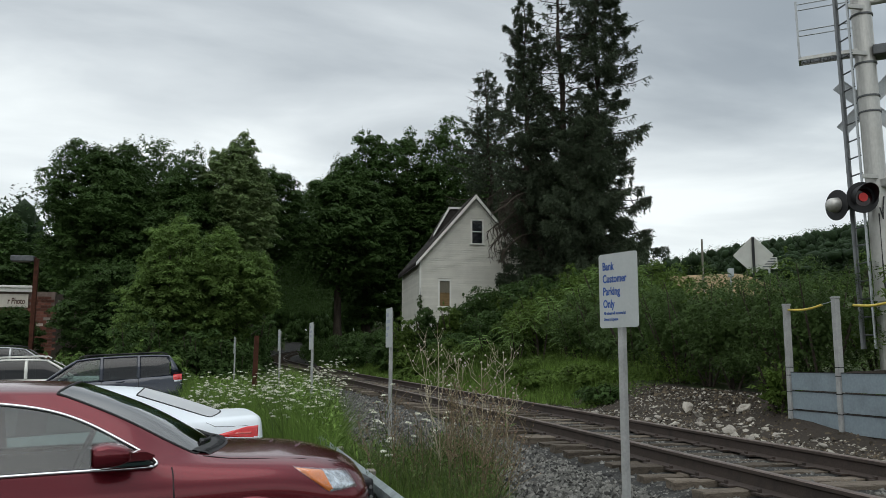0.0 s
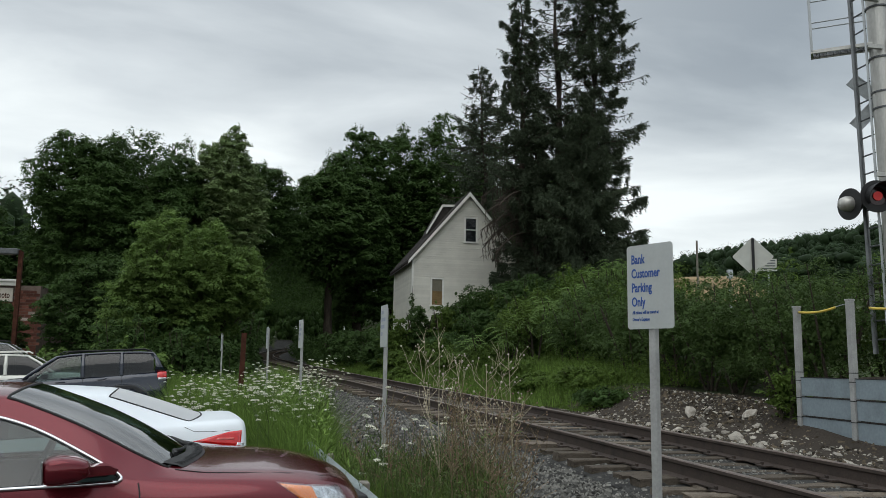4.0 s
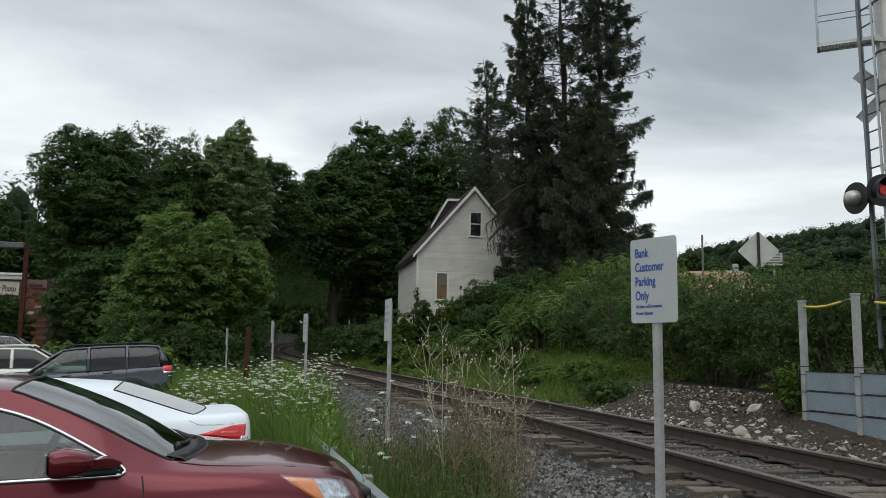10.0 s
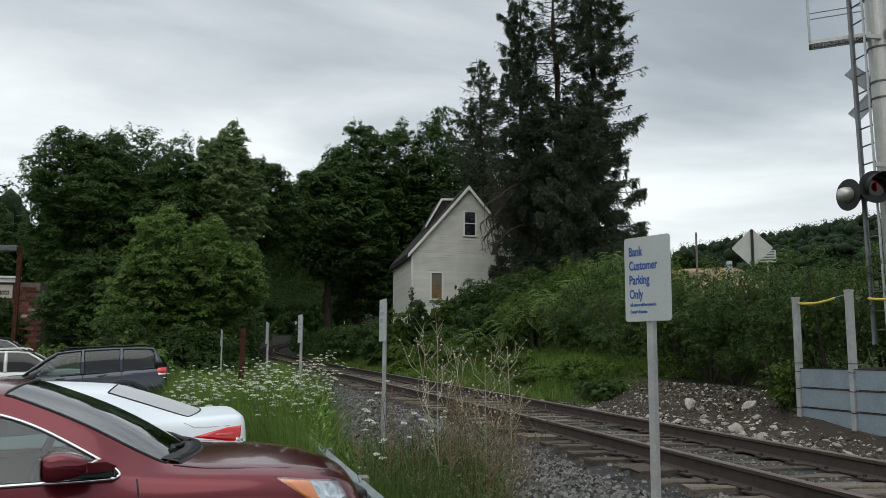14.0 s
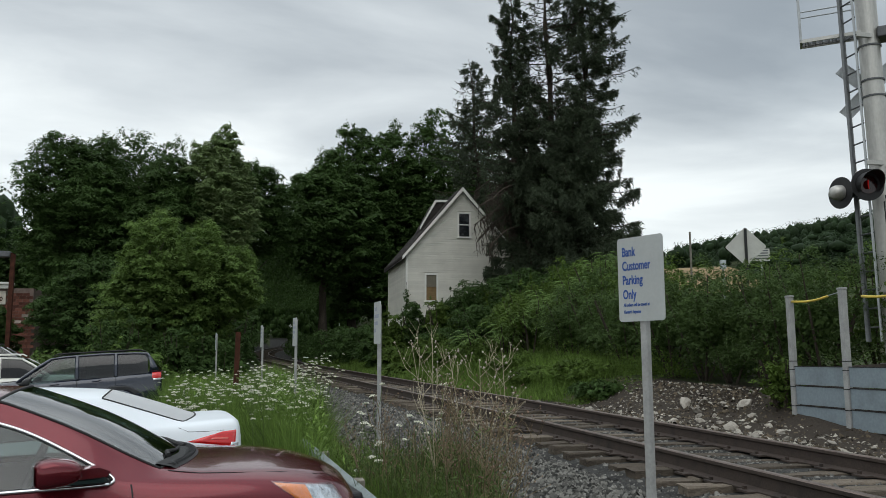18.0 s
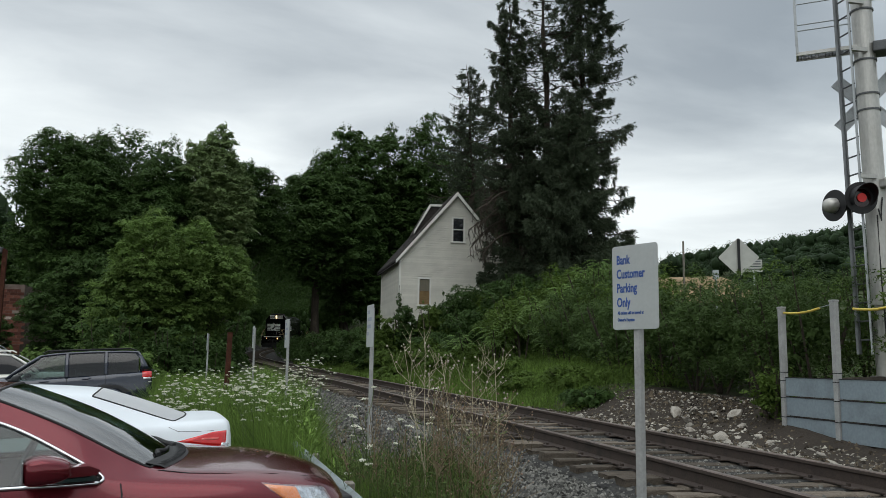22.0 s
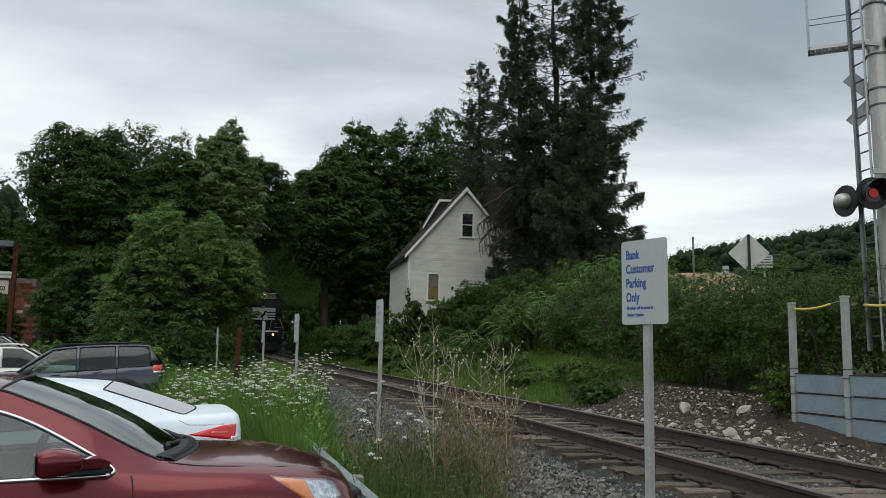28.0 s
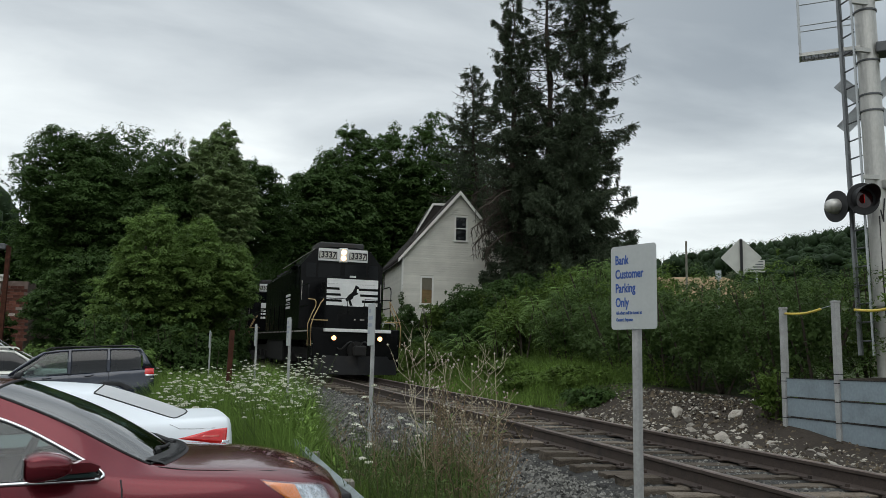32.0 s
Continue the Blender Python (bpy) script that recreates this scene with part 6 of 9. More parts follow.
def dry_weed(seed, h, spread, heads, pale):
    rng = np.random.default_rng(seed)
    t = thing("dry_weed", pose(0, 0, -60 - seed), "dry branching weed with pale seed heads" if pale else "dry brown weed with small seed heads", "weed", "dry weeds")
    bm = bmesh.new()
    tips = []
    lean = 0.75 if pale else 0.3
    top = Vector((spread * lean * rng.normal(), spread * lean * rng.normal(), h))
    pipe(bm, [(0, 0, 0), top * 0.5 + Vector((0.02, 0.01, 0)), top], [0.0045, 0.0036, 0.0022] if pale else [0.006, 0.0045, 0.0025], 5)
    tips.append(top)
    for i in range(8):
        u = 0.28 + 0.68 * (i + rng.random()) / 8
        p = top * u
        a, l = i * 2.4 + rng.random(), spread * (0.5 + 0.5 * rng.random()) * (1.15 - u * 0.6)
        e = p + Vector((math.cos(a) * l * 0.6, math.sin(a) * l * 0.6, l * 0.95))
        pipe(bm, [p, (p + e) / 2 + Vector((math.cos(a) * 0.03, math.sin(a) * 0.03, -0.02)), e], [0.0028, 0.0022, 0.0012], 4)
        tips.append(e)
        for j in range(4):
            q = p.lerp(e, 0.4 + 0.16 * j)
            e2 = q + Vector((rng.normal() * 0.07, rng.normal() * 0.07, 0.08 + 0.06 * rng.random()))
            tube(bm, q, e2, 0.0018, 0.001, 4, False)
            tips.append(e2)
    part("stem", bm, M["palestem" if pale else "dry"], t)["kind"] = "stuff"
    bm = bmesh.new()
    for q in tips[: heads]:
        r = 0.0085 if pale else 0.006
        ico = bmesh.ops.create_icosphere(bm, subdivisions=1, radius=r * (0.7 + 0.6 * rng.random()))
        bmesh.ops.translate(bm, verts=ico["verts"], vec=q)
    part("seed_head", bm, M["fluff" if pale else "seed"], t)["kind"] = "stuff"
    n = 60
    a = rng.random(n) * 6.28
    z = 0.1 + rng.random(n) * h * 0.55
    p = np.stack([0.02 * np.cos(a) + top.x * z / h, 0.02 * np.sin(a) + top.y * z / h, z], 1)
    d = np.stack([np.cos(a), np.sin(a), 0.35 + 0.4 * rng.normal(size=n)], 1)
    w = np.stack([-np.sin(a), np.cos(a), 0.2 * rng.normal(size=n)], 1)
    ln = (0.04 + 0.05 * rng.random(n))[:, None]
    v = np.stack([p, p + d * ln * 0.5 + w * ln * 0.16, p + d * ln, p + d * ln * 0.5 - w * ln * 0.16], 1).reshape(-1, 3)
    leaves_ob("leaves", v, np.arange(n)[:, None] * 4 + np.array([0, 1, 2, 3]), M["weed"], t)
    return t


def bright_weeds():
    """Feathery light green leaves among the tall grass and the wild carrots."""
    x, y, rng = strip(1150, 7.5, 24, 1.1, 0.0, 2.9, 97)
    n, v = 40, []
    for a, b in zip(x, y):
        h, g = (0.4 + 0.75 * rng.random()) * (0.35 if a > 0.375 + 0.07 * b else 1.0), gz(a, b)
        u, an = rng.random(n), rng.random(n) * 6.28
        p = np.stack([a + 0.05 * np.cos(an), b + 0.05 * np.sin(an), g + 0.1 + h * u], 1)
        d = np.stack([np.cos(an), np.sin(an), 0.5 + 0.5 * rng.normal(size=n)], 1)
        w = np.stack([-np.sin(an), np.cos(an), 0.3 * rng.normal(size=n)], 1)
        ln = (0.04 + 0.05 * rng.random(n))[:, None]
        v.append(np.stack([p, p + d * ln * 0.5 + w * ln * 0.14, p + d * ln, p + d * ln * 0.5 - w * ln * 0.14], 1).reshape(-1, 3))
    v = np.concatenate(v)
    tagged(leaves_ob("wild_carrot_leaves", v, np.arange(len(v) // 4)[:, None] * 4 + np.array([0, 1, 2, 3]), M["grass"]), "feathery green leaves of the wildflowers in tall grass", "weeds", kind="stuff")


bright_weeds()


def dry_weeds():
    rng = np.random.default_rng(90)
    kinds = [dry_weed(1, 1.55, 0.5, 36, True), dry_weed(2, 1.15, 0.3, 60, False), dry_weed(3, 0.95, 0.3, 60, False), dry_weed(4, 1.35, 0.45, 36, True)]
    spots = [(1.78, 6.5, 0), (2.12, 6.35, 3), (1.95, 6.95, 0), (2.2, 7.1, 3), (2.45, 6.7, 3)]
    x, y, r = strip(20, 4.8, 7.6, 0.9, 0.3, 2.85, 92)
    spots += [(a, b, 1 + i % 2) for i, (a, b) in enumerate(zip(x, y))]
    used = set()
    for a, b, k in spots:
        m = pose(a, b, gz(a, b), rng.normal() * 6, rng.normal() * 6, rng.random() * 360)
        if k not in used:
            used.add(k)
            kinds[k].matrix_basis = m
        else:
            copy_thing(kinds[k], m)


dry_weeds()


def leafy_weeds():
    """Dark leafy stems close to the ballast."""
    rng = np.random.default_rng(95)
    x, y, r = strip(1500, 4.4, 8.6, 0.9, 0.1, 2.75, 96)
    xs, ys, zs, ds = [], [], [], []
    v, stems = [], bmesh.new()
    for a, b in zip(x, y):
        h = 0.22 + 0.5 * rng.random() ** 1.4
        g = gz(a, b)
        lx_, ly_ = rng.normal() * 0.1, rng.normal() * 0.1
        tube(stems, (a, b, g), (a + lx_, b + ly_, g + h), 0.004, 0.002, 4, False)
        n = 34
        u = rng.random(n)
        an = rng.random(n) * 6.28
        p = np.stack([a + lx_ * u, b + ly_ * u, g + 0.05 + h * u], 1)
        d = np.stack([np.cos(an), np.sin(an), 0.3 + 0.5 * rng.normal(size=n)], 1)
        w = np.stack([-np.sin(an), np.cos(an), 0.3 * rng.normal(size=n)], 1)
        ln = ((0.028 + 0.032 * rng.random(n)) * (1 - 0.5 * u))[:, None]
        v.append(np.stack([p, p + d * ln * 0.5 + w * ln * 0.12, p + d * ln, p + d * ln * 0.5 - w * ln * 0.12], 1).reshape(-1, 3))
    v = np.concatenate(v)
    tagged(leaves_ob("leafy_weeds", v, np.arange(len(v) // 4)[:, None] * 4 + np.array([0, 1, 2, 3]), M["weed"]), "dense dull green leafy weeds by the ballast", "weeds", kind="stuff")
    tagged(part("weed_stems", stems, M["weed"]), "thin green stems of the leafy weeds", "weeds", kind="stuff")


leafy_weeds()


# ---------------------------------------------------------------- vehicles
def thin_glass(name, tint, extra=0.0, rough=0.02):
    """A thin pane: clear to the eye, with the gloss of glass."""
    m = bpy.data.materials.new(name)
    m.use_nodes = True
    nt = m.node_tree
    nt.nodes.clear()
    out, mix = nt.nodes.new("ShaderNodeOutputMaterial"), nt.nodes.new("ShaderNodeMixShader")
    tr, gl, lw = nt.nodes.new("ShaderNodeBsdfTransparent"), nt.nodes.new("ShaderNodeBsdfGlossy"), nt.nodes.new("ShaderNodeLayerWeight")
    tr.inputs["Color"].default_value = (*tint, 1)
    gl.inputs["Roughness"].default_value = rough
    lw.inputs["Blend"].default_value = 0.5
    pw, ad = nt.nodes.new("ShaderNodeMath"), nt.nodes.new("ShaderNodeMath")
    pw.operation, ad.operation = "POWER", "MULTIPLY_ADD"
    pw.inputs[1].default_value = 3.6
    ad.inputs[1].default_value, ad.inputs[2].default_value = 0.84, 0.11 + extra
    nt.links.new(lw.outputs["Facing"], pw.inputs[0])
    nt.links.new(pw.outputs[0], ad.inputs[0])
    nt.links.new(ad.outputs[0], mix.inputs[0])
    nt.links.new(tr.outputs[0], mix.inputs[1])
    nt.links.new(gl.outputs[0], mix.inputs[2])
    nt.links.new(mix.outputs[0], out.inputs[0])
    return m


def paint(name, base, flake=0.0, coat=1.0):
    m = mat(name, base, 0.2 if coat > 0.5 else 0.45, flake, 0.05, 1.2, 300, 0.0, coat=coat, spec=0.5 if coat > 0.5 else 0.2)
    return m


M["redpaint"] = paint("dark_red_metallic_paint", (0.135, 0.008, 0.015), 0.6, 0.6)
M["whitepaint"] = paint("white_car_paint", (0.80, 0.84, 0.87), 0.0, 0.2)
M["bluepaint"] = paint("slate_blue_metallic_paint", (0.017, 0.023, 0.039), 0.2)
M["creampaint"] = paint("off_white_car_paint", (0.74, 0.73, 0.66))
M["greenpaint"] = paint("dark_green_paint", (0.012, 0.03, 0.028), 0.2)
M["silverpaint"] = paint("silver_paint", (0.45, 0.46, 0.46), 0.5)
M["cglass"] = thin_glass("clear_car_glass", (0.38, 0.47, 0.45), -0.03)
M["wglass"] = thin_glass("windscreen_glass", (0.36, 0.47, 0.45), 0.12, 0.02)
M["lensglass"] = thin_glass("clear_lens_cover", (0.93, 0.95, 0.96), 0.0)
M["reflector"] = mat("faceted_lamp_reflector", (0.66, 0.67, 0.69), 0.16, 0.85, 0.4, 14, 40, 0.5, 0.02)
M["palered"] = mat("paler_red_lens", (0.72, 0.10, 0.08), 0.12, 0, 0.12, 25, 80, 0.0, coat=1.0)
# rear pane: added gloss, blurred, stands in for a pale sky reflection
M["rearglass"] = thin_glass("sky_sheen_rear_glass", (0.5, 0.55, 0.55), 0.35, 0.45)
M["tglass"] = thin_glass("tinted_car_glass", (0.09, 0.11, 0.115), -0.035)
M["privacy"] = thin_glass("dark_privacy_glass", (0.03, 0.035, 0.035), -0.045)
M["cabglass"] = mat("dark_cab_glass", (0.004, 0.005, 0.006), 0.1, 0, 0.2, 2, 10, 0.0, spec=0.15)
M["chrome"] = mat("polished_chrome", (0.75, 0.76, 0.77), 0.08, 1.0, 0.04, 6, 60, 0.0)
M["rubber"] = mat("black_rubber", (0.018, 0.018, 0.018), 0.7, 0, 0.3, 10, 80, 0.1)
M["rim"] = mat("alloy_rim", (0.5, 0.51, 0.52), 0.3, 0.8, 0.08, 8, 60, 0.0)
M["plastic"] = mat("dark_grey_plastic", (0.035, 0.036, 0.038), 0.55, 0, 0.25, 10, 90, 0.1)
M["seat"] = mat("grey_seat_cloth", (0.10, 0.10, 0.10), 0.9, 0, 0.2, 12, 90, 0.2)
M["amber"] = mat("amber_lens", (0.85, 0.22, 0.02), 0.12, 0, 0.1, 30, 90, 0.0, coat=1.0)
M["clearlens"] = mat("clear_headlamp_lens", (0.62, 0.64, 0.66), 0.12, 0.55, 0.35, 18, 60, 0.1, coat=1.0)
M["redlens"] = mat("red_tail_lens", (0.66, 0.012, 0.012), 0.12, 0, 0.12, 25, 80, 0.0, coat=1.0)


class Car:
    """A car body lofted over cross sections, x forward, its origin on the ground between the axles."""

    def __init__(self, name, m, label, category, p):
        self.p, self.t = p, thing(name, m, label, category, "parked vehicles")
        self.build()

    def top(self, x):
        return float(np.interp(x, *zip(*sorted(self.p["top"]))))

    def half(self, x):
        return float(np.interp(x, *zip(*sorted(self.p["wide"]))))

    def section(self, x):
        p = self.p
        w, zt = self.half(x), self.top(x)
        zb = p["floor"] + 0.12 * max(0, abs(x - (p["front"] + p["rear"]) / 2) / ((p["front"] - p["rear"]) / 2) - 0.8) * 5 * 0.2
        arch = 0.0
        for xw in p["axles"]:
            d = abs(x - xw)
            if d < p["arch"]:
                arch = max(arch, p["radius"] + math.sqrt(p["arch"] ** 2 - d * d) - 0.03)
        zb = max(zb, min(arch, zt - 0.12))
        inside = float(ss(p["cabin"][0], p["cabin"][0] + 0.12, x) * (1 - ss(p["cabin"][1] - 0.12, p["cabin"][1], x)))
        h = zt - zb
        line = p.get("crease", 0.62)
        crown = p["crown"] * (1 - inside)
        return [(w - 0.10, zb), (w - 0.03, zb + 0.03 * h), (w - 0.008, zb + 0.22 * h), (w, zb + 0.45 * h), (w - 0.004, zb + line * h), (w - 0.03, zb + 0.84 * h), (w - 0.055, zb + 0.94 * h),
                (w - 0.10, zt - 0.004), (w - 0.15, zt + 0.15 * crown - 0.35 * inside), (w * 0.55, zt + 0.75 * crown - 0.36 * inside), (0.0, zt + crown - 0.36 * inside)]

    def at(self, x, s, side, out=0.0):
        """A point of the skin: s runs from the sill (0) to the middle of the top (1)."""
        q = self.section(x)
        k = s * (len(q) - 1)
        i = min(int(k), len(q) - 2)
        y, z = (q[i][j] + (q[i + 1][j] - q[i][j]) * (k - i) for j in (0, 1))
        n = Vector((0, q[i + 1][1] - q[i][1], -(q[i + 1][0] - q[i][0])))
        n = n.normalized() if n.length > 1e-6 else Vector((0, 0, 1))
        return Vector((x, side * (y + n.y * out), z + n.z * out))

    def patch(self, name, x0, x1, low, high, side, material, out=0.006, n=9, label="", parent=None):
        """A piece lying on the skin between x0 and x1, and between the curves low and high (lists of s, even in x)."""
        verts, faces, m = [], [], 7
        for i in range(n):
            u = i / (n - 1)
            a, b = np.interp(u, np.linspace(0, 1, len(low)), low), np.interp(u, np.linspace(0, 1, len(high)), high)
            for j in range(m):
                edge = 0.35 if i in (0, n - 1) or j in (0, m - 1) else 1.0
                verts.append(self.at(x0 + (x1 - x0) * u, a + (b - a) * j / (m - 1), side, out * edge))
        for i in range(n - 1):
            for j in range(m - 1):
                k = i * m + j
                faces.append((k, k + 1, k + m + 1, k + m))
        return mesh_ob(name, verts, faces, material, parent or self.t, label, smooth=True)

    def seam(self, name, xs, s0, s1, side, material, r=0.004):
        bm = bmesh.new()
        pipe(bm, [self.at(xs[0] + (xs[1] - xs[0]) * u, s0 + (s1 - s0) * u, side, 0.001) for u in np.linspace(0, 1, 9)], r, 5)
        return part(name, bm, material, self.t)

    def side_pt(self, x, u, side, out=0.0):
        """A point on the side glass plane: u from the belt (0) to the roof rail (1)."""
        p = self.p
        zr = float(np.interp(x, *zip(*sorted(p["roof"]))))
        zb = self.top(x) - 0.01
        yb, yr = self.half(x) - 0.09, p["roof_half"]
        bulge = 0.03 * math.sin(math.pi * u)
        return Vector((x, side * (yb + (yr - yb) * u + bulge + out), zb + (zr - 0.045 - zb) * u))

    def build(self):
        p, t = self.p, self.t
        body_mat = p["paint"]
        xs = np.unique(np.r_[np.linspace(p["rear"], p["front"], 96), [a + s * p["arch"] * k for a in p["axles"] for s in (-1, 1) for k in (0.999, 0.97, 0.9, 0.75)]])
        rows = [self.section(x) for x in xs]
        k = len(rows[0])
        verts, faces = [], []
        for x, r in zip(xs, rows):
            verts += [(x, y, z) for y, z in r] + [(x, -y, z) for y, z in reversed(r[:-1])]
        m = 2 * k - 1
        for i in range(len(xs) - 1):
            for j in range(m - 1):
                a = i * m + j
                faces.append((a, a + m, a + m + 1, a + 1))
        faces += [tuple(range(m)), tuple(reversed(range((len(xs) - 1) * m, len(xs) * m)))]
        mesh_ob("body", verts, faces, body_mat, t, smooth=True)
        # floor pan and inner tub
        part("floor_pan", boxes((p["rear"] + 0.25, -0.7, p["floor"] + 0.02, p["front"] - 0.3, 0.7, p["floor"] + 0.12)), M["plastic"], t)
        self.greenhouse()
        for xw in p["axles"]:
            for sd in (-1, 1):
                self.wheel(xw, sd)

    def wheel(self, xw, sd):
        p = self.p
        r, w = p["radius"], 0.21
        y = sd * (self.half(xw) - 0.03 - w / 2)
        bm = bmesh.new()
        prof = [(r * 0.66, -w / 2), (r * 0.93, -w / 2), (r, -w / 2 + 0.035), (r, w / 2 - 0.035), (r * 0.93, w / 2), (r * 0.66, w / 2)]
        n = 28
        rings = [[bm.verts.new((a * math.cos(i * 2 * math.pi / n), b, a * math.sin(i * 2 * math.pi / n))) for i in range(n)] for a, b in prof]
        for a, b in zip(rings, rings[1:] + rings[:1]):
            for i in range(n):
                bm.faces.new((a[i], a[(i + 1) % n], b[(i + 1) % n], b[i]))
        wh = part("wheel", bm, M["rubber"], self.t, "black tyre on an alloy rim", smooth=True)
        wh.location = (xw, y, r)
        bm = tubes(((0, -0.02, 0), (0, 0.07 * sd, 0), r * 0.15, r * 0.13), n=16)
        for i in range(5):
            a = i * 2 * math.pi / 5
            tube(bm, (0, 0.06 * sd, 0), (r * 0.64 * math.cos(a), 0.06 * sd, r * 0.64 * math.sin(a)), 0.035, 0.028, 6)
        tube(bm, (0, -0.06, 0), (0, 0.0, 0), r * 0.67, r * 0.67, 24)
        part("rim", bm, M["rim"], wh)

    def greenhouse(self):
        p, t = self.p, self.t
        (xa, za), (xb, zb), (xc, zc), (xd, zd) = p["screen_base"], p["screen_top"], p["back_top"], p["back_base"]
        rh = p["roof_half"]
        roofz = lambda x: float(np.interp(x, *zip(*sorted(p["roof"]))))
        # roof skin
        verts, faces = [], []
        n, m = 14, 13
        for i in range(n):
            x = xc + (xb - xc) * i / (n - 1)
            for j in range(m):
                v = -1 + 2 * j / (m - 1)
                verts.append((x, v * (rh + 0.012), roofz(x) - 0.055 * abs(v) ** 2.6 + 0.0))
        for i in range(n - 1):
            for j in range(m - 1):
                a = i * m + j
                faces.append((a, a + m, a + m + 1, a + 1))
        bm = bmesh.new()
        vs = [bm.verts.new(v) for v in verts]
        for f in faces:
            bm.faces.new([vs[i] for i in f])
        bmesh.ops.recalc_face_normals(bm, faces=bm.faces[:])
        bmesh.ops.solidify(bm, geom=bm.faces[:], thickness=0.014)
        part("roof", bm, p.get("roof_paint", p["paint"]), t, smooth=True)
        g = p["glass"]
        for sd in (-1, 1):
            # pillars and rails
            bm = bmesh.new()
            a0, a1 = Vector((xa - 0.02, sd * (self.half(xa) - 0.12), za - 0.02)), Vector((xb, sd * rh, roofz(xb) - 0.04))
            pipe(bm, [a0, a0.lerp(a1, 0.33) + Vector((0, sd * 0.03, 0.02)), a0.lerp(a1, 0.66) + Vector((0, sd * 0.03, 0.02)), a1], [0.045, 0.04, 0.036, 0.032], 8)
            part("windscreen_pillar", bm, p["paint"], t, smooth=True)
            bm = bmesh.new()
            rail = [(x, sd * rh, roofz(x) - 0.045) for x in np.linspace(xb, xc, 9)]
            rail += [(xc + (xd - xc) * u, sd * (rh + (self.half(xd) - 0.11 - rh) * u + 0.02 * math.sin(math.pi * u)), roofz(xc) - 0.045 + (zd - roofz(xc) + 0.03) * u + 0.03 * math.sin(math.pi * u)) for u in (0.25, 0.5, 0.75, 1.0)]
            pipe(bm, rail, [0.03] * 10 + [0.026, 0.02, 0.012], 8)
            part("roof_rail", bm, p["paint"], t, smooth=True)
            w0, w1 = p["side_glass"]
            # rear quarter panel
            q = [self.side_pt(x, u, sd, 0.004) for x, u in ((w0, 0.0), (w0 - 0.02, 0.35), (w0 - 0.0, 0.7), (w0 + 0.12, 1.0))]
            e = [Vector((xd - 0.05, sd * (self.half(xd) - 0.1), zd)), Vector((xd + (xc - xd) * 0.35, sd * (rh + 0.14), zd + (zc - zd) * 0.36)), Vector((xd + (xc - xd) * 0.7, sd * (rh + 0.07), zd + (zc - zd) * 0.71)), Vector((xc, sd * rh, roofz(xc) - 0.03))]
            bm = bmesh.new()
            va, vb = [bm.verts.new(v) for v in q], [bm.verts.new(v) for v in e]
            for i in range(3):
                bm.faces.new((va[i], va[i + 1], vb[i + 1], vb[i]))
            bmesh.ops.recalc_face_normals(bm, faces=bm.faces[:])
            bmesh.ops.solidify(bm, geom=bm.faces[:], thickness=0.03)
            part("quarter_panel", bm, p["paint"], t, smooth=True)
            # side panes between the posts
            cuts = [w0] + p["posts"] + [w1]
            for i, (c0, c1) in enumerate(zip(cuts, cuts[1:])):
                verts, faces = [], []
                nn = 8
                for a in range(nn):
                    x = c0 + 0.025 + (c1 - c0 - 0.05) * a / (nn - 1)
                    hi = 1.0
                    if x > xb:
                        hi = max(0.02, 1 - (x - xb) / (xa - xb) * 1.02)
                    if i == 0 and p.get("kick", 0) and x < c0 + p["kick"]:
                        hi = min(hi, 0.35 + 0.65 * (x - c0) / p["kick"])
                    for u in (0, 0.35, 0.7, 1.0):
                        if x > xb:
                            lo_, hi_ = self.side_pt(xb, 0, sd), self.side_pt(xb, 1, sd)
                            top_z = (roofz(xb) - 0.06) + (za - roofz(xb) + 0.06) * (x - xb) / (xa - xb)
                            base = self.side_pt(x, 0, sd)
                            yy = abs(base.y) + (rh - abs(base.y)) * u * hi
                            verts.append((x, sd * (yy + 0.02 * math.sin(math.pi * u)), base.z + (top_z - base.z) * u))
                        else:
                            verts.append(self.side_pt(x, u * hi, sd))
                for a in range(nn - 1):
                    for b in range(3):
                        kk = a * 4 + b
                        faces.append((kk, kk + 1, kk + 5, kk + 4))
                tint = g[1] if i < len(cuts) - 2 - p.get("clear_rows", 0) else g[0]
                mesh_ob("side_window", verts, faces, tint, t, smooth=True)
            for x in p["posts"]:
                bm = bmesh.new()
                pipe(bm, [self.side_pt(x, 0, sd, -0.01), self.side_pt(x, 0.5, sd, -0.005), self.side_pt(x, 1.0, sd, -0.01)], p.get("post_r", 0.034), 6)
                part("door_post", bm, p["post_paint"], t)
            if p.get("chrome"):
                bm = bmesh.new()
                lo = [self.side_pt(x, 0.0, sd, 0.012) for x in np.linspace(w0, xa - 0.1, 10)]
                pipe(bm, lo, 0.010, 6)
                part("chrome_belt_trim", bm, M["chrome"], t, "bright chrome window trim")
                up = [self.side_pt(x, 1.0, sd, 0.022) for x in np.linspace(w0 + 0.1, xb, 7)]
                end = lo[-1]
                last = up[-1]
                up += [last.lerp(end, u) + Vector((0.03 * math.sin(math.pi * u), sd * 0.035 * math.sin(math.pi * u), 0.035 * math.sin(math.pi * u))) for u in (0.25, 0.5, 0.75, 1.0)]
                bm = bmesh.new()
                pipe(bm, up, 0.011, 6)
                part("chrome_roof_trim", bm, M["chrome"], t, "bright chrome window trim")
